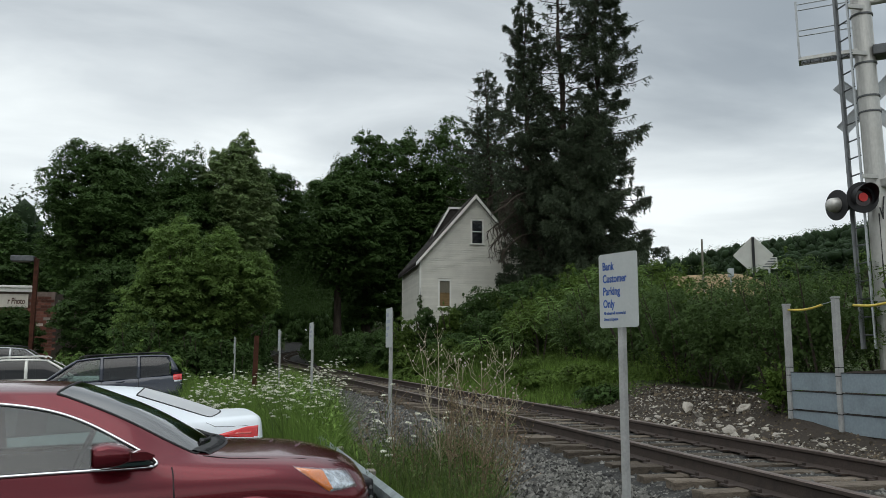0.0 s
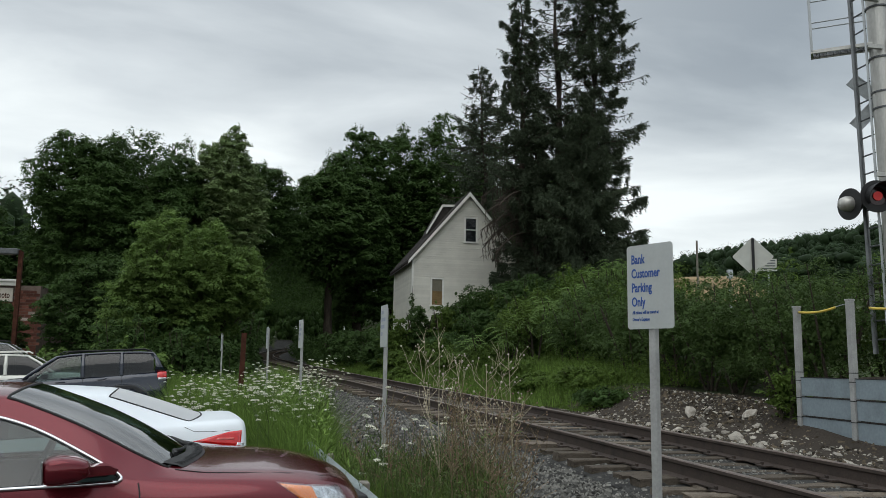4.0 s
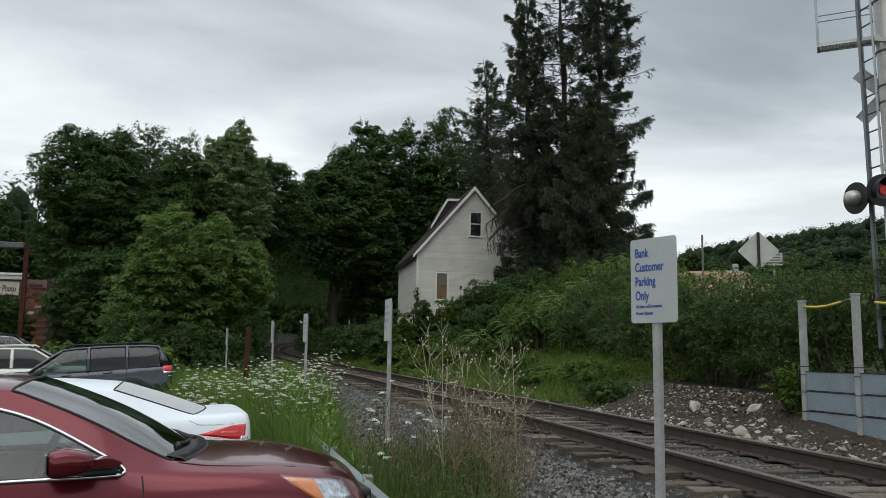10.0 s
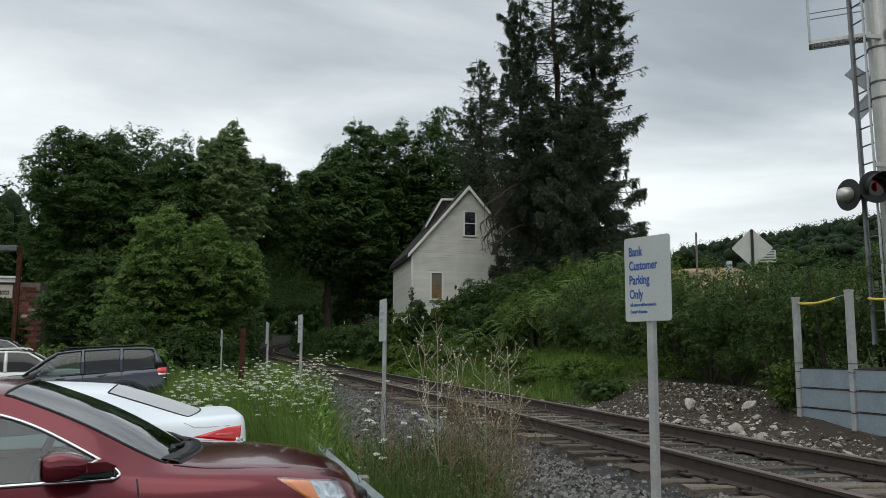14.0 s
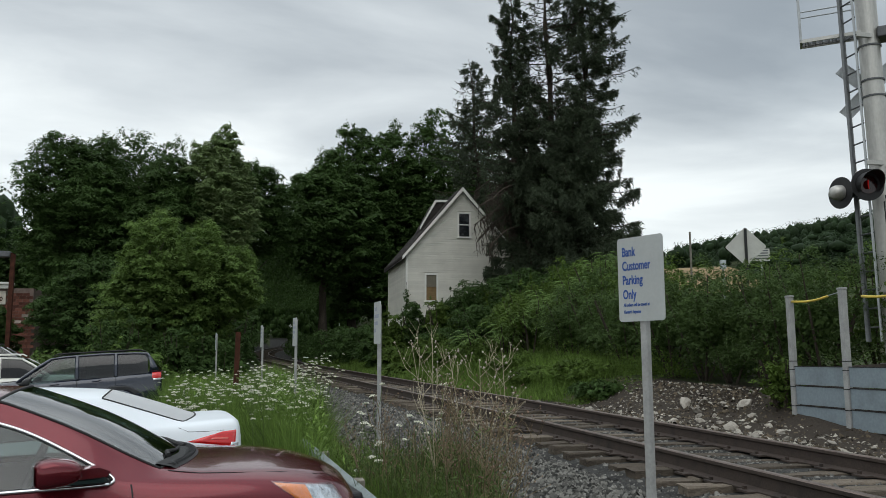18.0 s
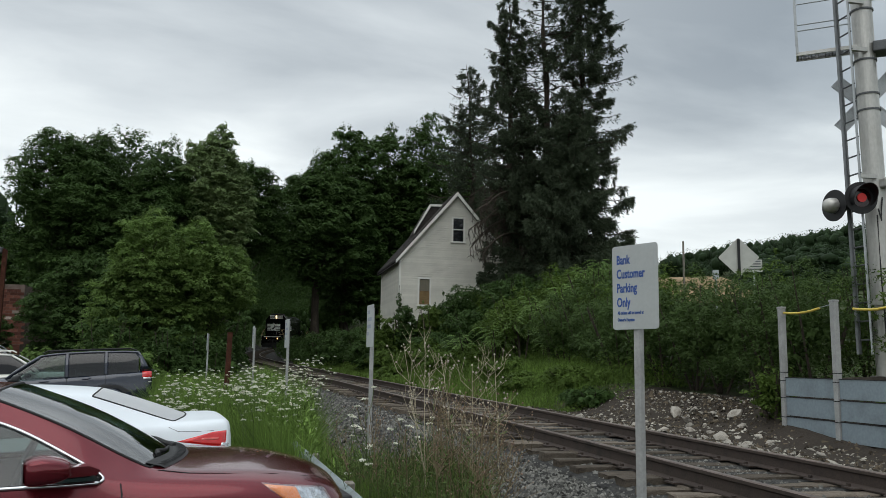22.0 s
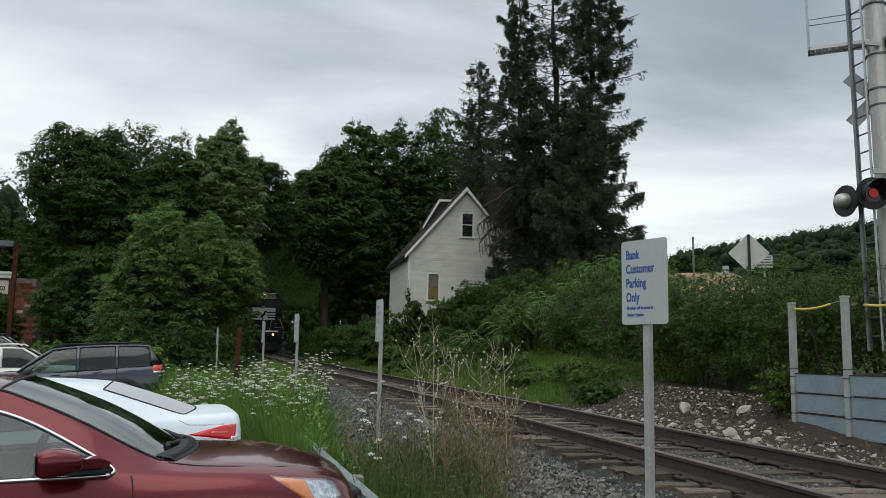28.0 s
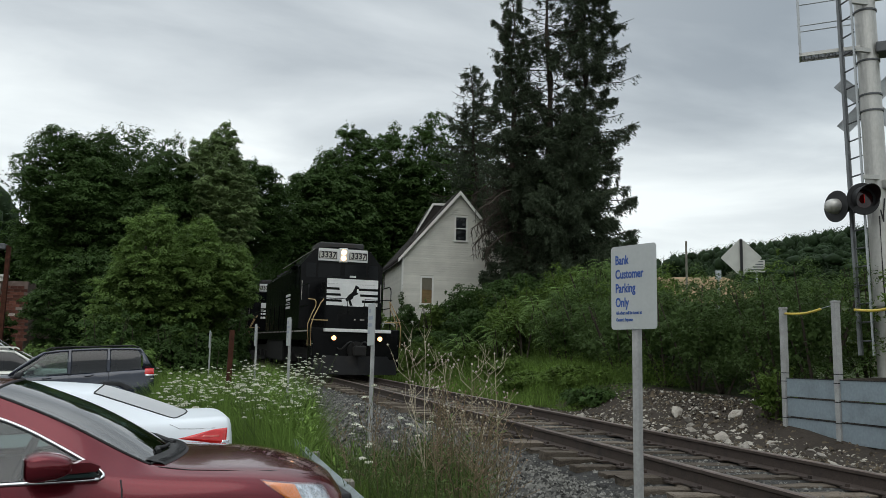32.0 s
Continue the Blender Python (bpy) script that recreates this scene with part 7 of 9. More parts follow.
        # windscreen and rear window
        for name, (x0, z0), (x1, z1), w0_, tint in (("windscreen", (xa, za), (xb, zb), self.half(xa) - 0.13, p.get("front_glass", g[0])), ("rear_window", (xd, zd), (xc, zc), self.half(xd) - p.get("back_inset", 0.17), p.get("rear_glass", g[1]))):
            verts, faces = [], []
            n, m = 7, 11
            for i in range(n):
                u = i / (n - 1)
                for j in range(m):
                    v = -1 + 2 * j / (m - 1)
                    w = w0_ + (rh - 0.03 - w0_) * u
                    bow = p.get("bow", 0.28) * (1 - v * v) * (1 if x0 > x1 else -1)
                    verts.append((x0 + (x1 - x0) * u + bow * (1 - 0.93 * u), v * w, z0 + (z1 - 0.02 - z0) * u + 0.02 * math.sin(math.pi * u)))
            for i in range(n - 1):
                for j in range(m - 1):
                    a = i * m + j
                    faces.append((a, a + 1, a + m + 1, a + m))
            mesh_ob(name, verts, faces, tint, t, smooth=True)
            bm = bmesh.new()
            for edge in ([verts[j] for j in range(m)], [verts[i * m] for i in range(n)], [verts[i * m + m - 1] for i in range(n)], [verts[(n - 1) * m + j] for j in range(m)]):
                pipe(bm, edge, 0.011, 5)
            part(name + "_seal", bm, M["rubber"], t)

    def interior(self):
        p, t = self.p, self.t
        xa = p["screen_base"][0]
        for x, y in ((-0.25, 0.38), (-0.25, -0.38), (-1.15, 0.36), (-1.15, -0.36)):
            if x < p["cabin"][0] + 0.2:
                continue
            st = part("seat", boxes((x - 0.02, y - 0.25, 0.42, x + 0.5, y + 0.25, 0.6), bevel=0.05), M["seat"], t)
            bm = boxes((-0.09, -0.24, 0, 0.07, 0.24, 0.62), bevel=0.05)
            bk = part("backrest", bm, M["seat"], st)
            bk.matrix_basis = pose(x - 0.02, y, 0.55, 0, -14, 0)
            part("headrest", boxes((x - 0.28, y - 0.13, 1.12, x - 0.18, y + 0.13, 1.3), bevel=0.035), M["seat"], st)
        part("dashboard", boxes((xa - 0.62, -0.68, 0.72, xa - 0.12, 0.68, 0.94), bevel=0.06), M["plastic"], t)
        bm = bmesh.new()
        ring = [(0.19 * math.cos(a), 0.19 * math.sin(a), 0) for a in np.linspace(0, 2 * math.pi, 25)]
        pipe(bm, ring, 0.016, 8)
        tube(bm, (-0.18, 0, 0), (0.18, 0, 0), 0.018, n=6)
        tube(bm, (0, 0, 0), (0, -0.18, 0), 0.018, n=6)
        tube(bm, (0, 0, -0.04), (0, 0, 0.02), 0.06, n=12)
        sw = part("steering_wheel", bm, M["plastic"], t, smooth=True)
        sw.matrix_basis = Matrix.Translation((xa - 0.78, 0.37, 0.95)) @ Matrix.Rotation(radians(-68), 4, "Y") @ Matrix.Rotation(radians(90), 4, "Z")

    def mirror(self, x, side, material):
        bm = bmesh.new()
        bmesh.ops.create_uvsphere(bm, u_segments=18, v_segments=12, radius=1)
        for v in bm.verts:
            sx, sy, sz = (math.copysign(abs(c) ** 0.55, c) for c in v.co)
            v.co = Vector((sx * (0.12 if sx > 0 else 0.06) - 0.02 * sz, sy * 0.125, sz * 0.078 * (1 + 0.16 * sy * side) * (1 - 0.3 * max(0, sx))))
        ob = part("door_mirror", bm, material, self.t, smooth=True)
        q = self.at(x, 0.66, side, 0.0)
        ob.location = (x - 0.03, side * (abs(q.y) + 0.17), self.top(x) + 0.02)
        bm = bmesh.new()
        pipe(bm, [(0.30, -side * 0.24, -0.035), (0.18, -side * 0.15, -0.04), (0.03, -side * 0.05, -0.035)], [0.022, 0.03, 0.042], 8)
        part("mirror_arm", bm, material, ob)
        part("mirror_glass", boxes((-0.05, -0.1, -0.06, -0.043, 0.1, 0.06), bevel=0.003), M["chrome"], ob)


def suv(paint_key, **more):
    p = dict(front=2.28, rear=-2.3, floor=0.30, axles=(1.38, -1.31), arch=0.42, radius=0.365, crown=0.02, cabin=(-2.2, 0.72), crease=0.55,
             top=[(2.28, 0.86), (2.24, 0.99), (2.0, 1.07), (1.2, 1.14), (0.9, 1.15), (0.4, 1.11), (-0.4, 1.14), (-1.2, 1.16), (-2.0, 1.21), (-2.3, 1.20)],
             wide=[(2.28, 0.74), (2.2, 0.83), (1.9, 0.89), (0.5, 0.91), (-1.8, 0.91), (-2.2, 0.87), (-2.3, 0.80)],
             screen_base=(0.86, 1.15), screen_top=(0.14, 1.66), back_top=(-1.98, 1.70), back_base=(-2.24, 1.22),
             roof=[(0.14, 1.67), (-0.2, 1.715), (-1.0, 1.735), (-1.7, 1.725), (-1.98, 1.705), (-2.3, 1.4)], roof_half=0.665, side_glass=(-2.02, 0.74), posts=[-1.27, -0.42], kick=0.0, bow=0.1, post_r=0.052,
             glass=(M["cglass"], M["tglass"]), post_paint=M[paint_key], paint=M[paint_key])
    p.update(more)
    return p


LOT_TURN, LOT_FALL = 7.5, 2.9


# ---------------------------------------------------------------- sedans: a smooth skin over a cage
SILL = ((0.80, 0.20), (0.89, 0.32), (0.915, 0.55))
NOSE_ROWS = [
    [(2.2, .5, .25), (2.24, .55, .4), (2.26, .55, .55), (2.26, .5, .66), (2.25, .45, .70), (2.24, .4, .72), (2.24, .3, .73), (2.25, .15, .735), (2.255, 0, .74)],
    [(2.12, .72, .22), (2.15, .78, .38), (2.16, .79, .55), (2.15, .77, .66), (2.13, .72, .735), (2.13, .63, .785), (2.14, .5, .805), (2.17, .25, .82), (2.18, 0, .825)],
    [(1.95, .80, .2), (1.95, .87, .35), (1.95, .89, .55), (1.95, .875, .70), (1.95, .83, .80), (1.95, .745, .855), (1.96, .62, .88), (1.97, .3, .905), (1.98, 0, .91)],
]


def station(x, d, e, f, g, h, i):
    """A cross section of the cage: three sill points, then shoulder, belt, glass top, roof edge, roof and middle; (y, z) or (x, y, z)."""
    wide = d[-2] / 0.905
    rows = [(y * wide, z) for y, z in SILL] + [d, e, f, g, h, i]
    return [q if len(q) == 3 else (x, *q) for q in rows]


RED_ROWS = NOSE_ROWS + [
    station(1.65, (.89, .79), (.85, .87), (.79, .90), (.70, .922), (.35, .955), (0, .96)),
    station(1.3, (.898, .80), (.855, .892), (.805, .918), (.735, .942), (.38, .975), (0, .982)),
    station(1.08, (.903, .80), (1.0, .855, .92), (1.03, .805, .95), (1.1, .73, .978), (1.19, .50, .993), (1.25, 0, 1.0)),
    station(.88, (.905, .80), (.90, .855, .938), (.87, .82, .968), (.93, .71, 1.07), (1.02, .50, 1.108), (1.07, 0, 1.12)),
    station(.6, (.908, .80), (.6, .862, .942), (.6, .735, 1.145), (.67, .675, 1.232), (.75, .47, 1.273), (.80, 0, 1.285)),
    station(.28, (.91, .80), (.28, .868, .946), (.29, .68, 1.325), (.30, .615, 1.395), (.35, .42, 1.435), (.39, 0, 1.45)),
    station(-.28, (.91, .80), (.872, .95), (.648, 1.392), (.575, 1.44), (.32, 1.488), (0, 1.498)),
    station(-.40, (.91, .80), (.872, .952), (.648, 1.393), (.575, 1.442), (.32, 1.488), (0, 1.498)),
    station(-1.0, (.91, .81), (.872, .967), (.655, 1.345), (.575, 1.40), (.32, 1.445), (0, 1.455)),
    station(-1.35, (.905, .81), (.86, .987), (.70, 1.21), (-1.3, .585, 1.335), (-1.25, .33, 1.385), (-1.22, 0, 1.395)),
    station(-1.62, (.90, .80), (.845, 1.005), (.785, 1.07), (-1.68, .63, 1.195), (-1.68, .35, 1.225), (-1.68, 0, 1.235)),
    station(-1.95, (.88, .80), (.82, 1.0), (.765, 1.035), (-2.0, .67, 1.055), (-2.08, .35, 1.07), (-2.1, 0, 1.075)),
    station(-2.3, (.83, .78), (.765, .98), (.705, 1.02), (.6, 1.04), (.3, 1.055), (0, 1.06)),
    station(-2.52, (.77, .75), (.70, .93), (.63, 1.0), (.52, 1.03), (.28, 1.045), (0, 1.05)),
    station(-2.58, (.62, .70), (.57, .85), (.5, .93), (.42, .96), (.2, .97), (0, .975)),
]
WHITE_ROWS = RED_ROWS[:6] + [
    station(.78, (.905, .80), (.78, .855, .94), (.75, .82, .97), (.80, .71, 1.06), (.90, .37, 1.095), (.94, 0, 1.105)),
    station(.45, (.908, .80), (.862, .95), (.73, 1.10), (.5, .665, 1.185), (.58, .35, 1.225), (.62, 0, 1.235)),
    station(.1, (.91, .80), (.868, .955), (.68, 1.22), (.1, .62, 1.29), (.15, .33, 1.335), (.18, 0, 1.345)),
    station(-.45, (.91, .80), (.87, .958), (.665, 1.262), (.595, 1.318), (.32, 1.362), (0, 1.37)),
    station(-.57, (.91, .80), (.87, .96), (.665, 1.262), (.595, 1.318), (.32, 1.362), (0, 1.37)),
    station(-1.0, (.91, .80), (.865, .963), (.67, 1.238), (.595, 1.298), (.32, 1.345), (0, 1.352)),
    station(-1.3, (.91, .80), (.858, .966), (.72, 1.13), (-1.36, .605, 1.253), (-1.41, .33, 1.295), (-1.42, 0, 1.303)),
    station(-1.58, (.905, .80), (.855, .966), (.815, .995), (-1.68, .665, 1.135), (-1.77, .35, 1.17), (-1.79, 0, 1.18)),
    station(-1.95, (.895, .79), (.84, .95), (.79, .985), (-2.02, .71, 1.002), (-2.14, .37, 1.018), (-2.17, 0, 1.022)),
    station(-2.28, (.86, .77), (.80, .94), (.75, .985), (.67, 1.0), (.35, 1.006), (0, 1.01)),
    station(-2.47, (.80, .74), (.755, .90), (.70, .985), (.61, 1.005), (.3, 1.012), (0, 1.014)),
    station(-2.54, (.70, .70), (.66, .86), (.6, .93), (.5, .955), (.25, .96), (0, .962)),
]
SKIN, SCREEN, SIDE_GLASS, POST, BACK_GLASS = range(5)


class Sedan:
    """A sedan with x forward, its origin on the ground between the axles."""

    def __init__(self, m, label, rows, paint_mat, side_mat, screen_mat, back_mat, chrome):
        self.t = thing("sedan_car", m, label, "car", "parked vehicles")
        self.paint, self.axles = paint_mat, (1.40, -1.40)
        self.cage(rows)
        self.split(side_mat, screen_mat, back_mat, chrome)
        for xw in self.axles:
            for sd in (-1, 1):
                self.wheel(xw, sd)
        self.cabin()

    def cage(self, rows):
        k, n = len(rows[0]), len(rows)
        width = 2 * k - 1
        verts = []
        for r in rows:
            verts += [(x, -y, z) for x, y, z in r] + [(x, y, z) for x, y, z in reversed(r[:-1])]
        faces, kinds = [], []
        for s in range(n - 1):
            for j in range(width - 1):
                a = s * width + j
                faces.append((a, a + width, a + width + 1, a + 1))
                line = min(j, width - 2 - j)
                kind = SKIN
                if line >= 6 and 5 <= s < 8:
                    kind = SCREEN
                elif line >= 6 and 12 <= s < 14:
                    kind = BACK_GLASS
                elif line == 4 and 6 <= s < 13:
                    kind = POST if s == 9 else SIDE_GLASS
                kinds.append(kind)
        faces += [tuple(range(width)), tuple(reversed(range((n - 1) * width, n * width)))]
        kinds += [SKIN, SKIN]
        me = bpy.data.meshes.new("cage")
        me.from_pydata(verts, [], faces)
        for _ in range(5):
            me.materials.append(None)
        me.polygons.foreach_set("material_index", kinds)
        me.update()
        # folds held sharp: the rims of the panes and the two lines along the flank
        owners = {}
        for p in me.polygons:
            for key in p.edge_keys:
                owners.setdefault(key, []).append(kinds[p.index])
        crease = me.attributes.new("crease_edge", "FLOAT", "EDGE")
        for e in me.edges:
            own = owners[tuple(sorted(e.vertices))]
            a, b = (v % width for v in e.vertices)
            along = a == b
            line = min(a, width - 1 - a)
            if len(set(own)) > 1 and {POST, SIDE_GLASS} != set(own):
                crease.data[e.index].value = 0.75
            elif along and line in (3, 6) and set(own) == {SKIN}:
                crease.data[e.index].value = 0.35 if line == 3 else 0.45
        tmp = bpy.data.objects.new("cage", me)
        scene.collection.objects.link(tmp)
        mod = tmp.modifiers.new("smooth", "SUBSURF")
        mod.levels = mod.render_levels = 3
        fine = bpy.data.meshes.new_from_object(tmp.evaluated_get(bpy.context.evaluated_depsgraph_get()))
        bpy.data.objects.remove(tmp)
        self.co = [v.co.copy() for v in fine.vertices]
        self.faces = [(tuple(p.vertices), p.material_index) for p in fine.polygons]
        self.tree = BVHTree.FromPolygons(self.co, [f for f, _ in self.faces])

    def rim(self, kinds, side):
        """The outline of the panes of these kinds on one side (0: all), as one closed line of points."""
        edges = {}
        for f, k in self.faces:
            if k in kinds:
                if side and sum(self.co[i].y for i in f) * side < 0:
                    continue
                for a, b in zip(f, f[1:] + f[:1]):
                    key = (min(a, b), max(a, b))
                    edges[key] = edges.get(key, 0) + 1
        step = {}
        for (a, b), c in edges.items():
            if c == 1:
                step.setdefault(a, []).append(b)
                step.setdefault(b, []).append(a)
        if not step:
            return []
        start = min(step)
        line, last, now = [start], None, start
        while True:
            nxt = [q for q in step[now] if q != last]
            if not nxt or nxt[0] == start:
                break
            last, now = now, nxt[0]
            line.append(now)
            if len(line) > 4000:
                break
        return [self.co[i] for i in line]

    def piece(self, name, keep, material, label="", inset=0.0):
        used, verts, faces = {}, [], []
        for f, k in self.faces:
            if not keep(f, k):
                continue
            row = []
            for i in f:
                if i not in used:
                    used[i] = len(verts)
                    q = self.co[i]
                    verts.append((q.x, q.y * (1 - inset), q.z - inset * 0.3))
                row.append(used[i])
            faces.append(row)
        return mesh_ob(name, verts, faces, material, self.t, label, smooth=True)

    def split(self, side_mat, screen_mat, back_mat, chrome):
        def middle(f):
            return sum((self.co[i] for i in f), Vector()) / len(f)

        def arch(f):
            c = middle(f)
            return abs(c.y) > 0.55 and c.z < 0.75 and any((c.x - a) ** 2 + (c.z - 0.33) ** 2 < 0.37 ** 2 for a in self.axles)
        self.piece("body", lambda f, k: k == SKIN and not arch(f), self.paint)
        self.piece("windscreen", lambda f, k: k == SCREEN, screen_mat)
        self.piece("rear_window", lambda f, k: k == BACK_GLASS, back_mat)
        for sd in (-1, 1):
            self.piece("side_window", lambda f, k: k == SIDE_GLASS and middle(f).y * sd > 0 and middle(f).x > -0.34, side_mat)
            self.piece("side_window", lambda f, k: k == SIDE_GLASS and middle(f).y * sd > 0 and middle(f).x < -0.34, side_mat)
            self.piece("door_post", lambda f, k: k == POST and middle(f).y * sd > 0, M["black"])
            line = self.rim((SIDE_GLASS, POST), sd)
            for name, material, out, r in (("window_trim", M["chrome"], 0.006, 0.0105), ("window_seal", M["rubber"], -0.008, 0.010)) if chrome else (("window_seal", M["rubber"], 0.0, 0.007),):
                bm = bmesh.new()
                pts = [q + Vector((0, sd * out, 0)) + (q - Vector((0, q.y, 1.1))) * (-0.02 if out < 0 else 0.0) for q in line]
                pipe(bm, pts + pts[:1], r, 6)
                part(name, bm, material, self.t, "bright chrome window trim" if chrome and out > 0 else "", smooth=True)
            for a in self.axles:
                bm = bmesh.new()
                pts = []
                for u in np.linspace(radians(-8), radians(188), 25):
                    x, z = a + 0.375 * math.cos(u), 0.33 + 0.375 * math.sin(u)
                    pts.append(self.skin(x, z, sd, 0.0) or Vector((x, sd * 0.87, z)))
                pipe(bm, pts, 0.018, 6)
                part("arch_lip", bm, self.paint, self.t, smooth=True)
                part("arch_liner", tubes(((a, sd * 0.5, 0.33), (a, sd * 0.86, 0.33), 0.40, 0.40), n=24), M["rubber"], self.t)
        for name, kind in (("windscreen_seal", SCREEN), ("rear_window_seal", BACK_GLASS)):
            line = self.rim((kind,), 0)
            bm = bmesh.new()
            pipe(bm, line + line[:1], 0.008, 5)
            part(name, bm, M["rubber"], self.t, smooth=True)

    def skin(self, x, z, side, out=0.0):
        """The point of the flank at x, z."""
        hit, nrm, _, _ = self.tree.ray_cast(Vector((x, side * 3, z)), Vector((0, -side, 0)))
        if hit is None:
            return None
        if nrm.y * side < 0:
            nrm = -nrm
        return hit + nrm * out

    def above(self, x, y, out=0.0):
        hit, nrm, _, _ = self.tree.ray_cast(Vector((x, y, 3)), Vector((0, 0, -1)))
        return hit + Vector((0, 0, out)) if hit is not None else Vector((x, y, 1))

    def panel(self, name, corners, side, material, out, label="", parent=None, n=10):
        """A lens lying on the flank inside four corners (x, z), bowed a little at its edges."""
        (ax, az), (bx, bz), (cx, cz), (dx, dz) = corners
        verts, faces = [], []
        for i in range(n):
            u = i / (n - 1)
            for j in range(n):
                v = j / (n - 1)
                x = (ax * (1 - u) + bx * u) * (1 - v) + (dx * (1 - u) + cx * u) * v
                z = (az * (1 - u) + bz * u) * (1 - v) + (dz * (1 - u) + cz * u) * v
                edge = i in (0, n - 1) or j in (0, n - 1)
                q = self.skin(x, z, side, -0.004 if edge else out)
                verts.append(q if q is not None else Vector((x, side * 0.5, z)))
        for i in range(n - 1):
            for j in range(n - 1):
                a = i * n + j
                faces.append((a, a + 1, a + n + 1, a + n))
        return mesh_ob(name, verts, faces, material, parent or self.t, label, smooth=True)

    def seam(self, name, pts, side, r=0.005):
        line = [self.skin(x, z, side, 0.0005) for x, z in pts]
        bm = bmesh.new()
        pipe(bm, [q for q in line if q is not None], r, 5)
        part(name, bm, M["black"], self.t)

    wheel = Car.wheel
    p = {"radius": 0.325}

    def half(self, x):
        return 0.90

    def cabin(self):
        t = self.t
        part("floor_pan", boxes((-2.3, -0.72, 0.2, 1.9, 0.72, 0.3)), M["plastic"], t)
        for x, y in ((-0.18, 0.37), (-0.18, -0.37), (-1.12, 0.36), (-1.12, -0.36)):
            st = part("seat", boxes((x - 0.02, y - 0.25, 0.32, x + 0.5, y + 0.25, 0.52), bevel=0.05), M["seat"], t)
            bk = part("backrest", boxes((-0.09, -0.24, 0, 0.07, 0.24, 0.62), bevel=0.05), M["seat"], st)
            bk.matrix_basis = pose(x - 0.02, y, 0.45, 0, -16, 0)
            part("headrest", boxes((x - 0.29, y - 0.13, 1.0, x - 0.19, y + 0.13, 1.17), bevel=0.035), M["seat"], st)
        part("dashboard", boxes((0.5, -0.70, 0.66, 1.05, 0.70, 0.9), bevel=0.06), M["plastic"], t)
        for sd in (-1, 1):
            part("door_card", boxes((-1.5, sd * 0.80 - 0.02, 0.3, 0.9, sd * 0.80 + 0.02, 0.92), bevel=0.01), M["plastic"], t)
        bm = bmesh.new()
        pipe(bm, [(0.19 * math.cos(a), 0.19 * math.sin(a), 0) for a in np.linspace(0, 2 * math.pi, 25)], 0.016, 8)
        tube(bm, (-0.18, 0, 0), (0.18, 0, 0), 0.018, n=6)
        tube(bm, (0, 0, 0), (0, -0.18, 0), 0.018, n=6)
        tube(bm, (0, 0, -0.04), (0, 0, 0.02), 0.06, n=12)
        sw = part("steering_wheel", bm, M["plastic"], t, smooth=True)
        sw.matrix_basis = Matrix.Translation((0.36, 0.37, 0.93)) @ Matrix.Rotation(radians(-66), 4, "Y") @ Matrix.Rotation(radians(90), 4, "Z")

    def mirror(self, side):
        """A door mirror: a rounded housing that tapers forward, on a flat arm."""
        bm = bmesh.new()
        bmesh.ops.create_uvsphere(bm, u_segments=22, v_segments=14, radius=1)
        for v in bm.verts:
            sx, sy, sz = (math.copysign(abs(c) ** 0.5, c) for c in v.co)
            front = max(0.0, sx)
            v.co = Vector((sx * (0.135 if sx > 0 else 0.085), sy * 0.115, sz * 0.068 * (1 - 0.42 * front ** 1.5) - 0.012 * front + 0.006 * sx))
        ob = part("door_mirror", bm, self.paint, self.t, smooth=True)
        ob.matrix_basis = pose(0.60, side * 1.02, 1.045, 0, 0, -side * 8)
        bm = bmesh.new()
        prism(bm, [(-0.02, -0.055), (0.25, -0.052), (0.27, -0.03), (0.22, -0.005), (0.02, 0.0)], -side * 0.16, -side * 0.02, "y")
        part("mirror_arm", bm, self.paint, ob)
        part("mirror_base", boxes((0.10, -0.02 - side * 0.155, -0.075, 0.235, 0.02 - side * 0.155, -0.012), bevel=0.01), M["black"], ob)
        part("mirror_glass", boxes((-0.088, -0.095, -0.052, -0.08, 0.095, 0.05), bevel=0.003), M["chrome"], ob)


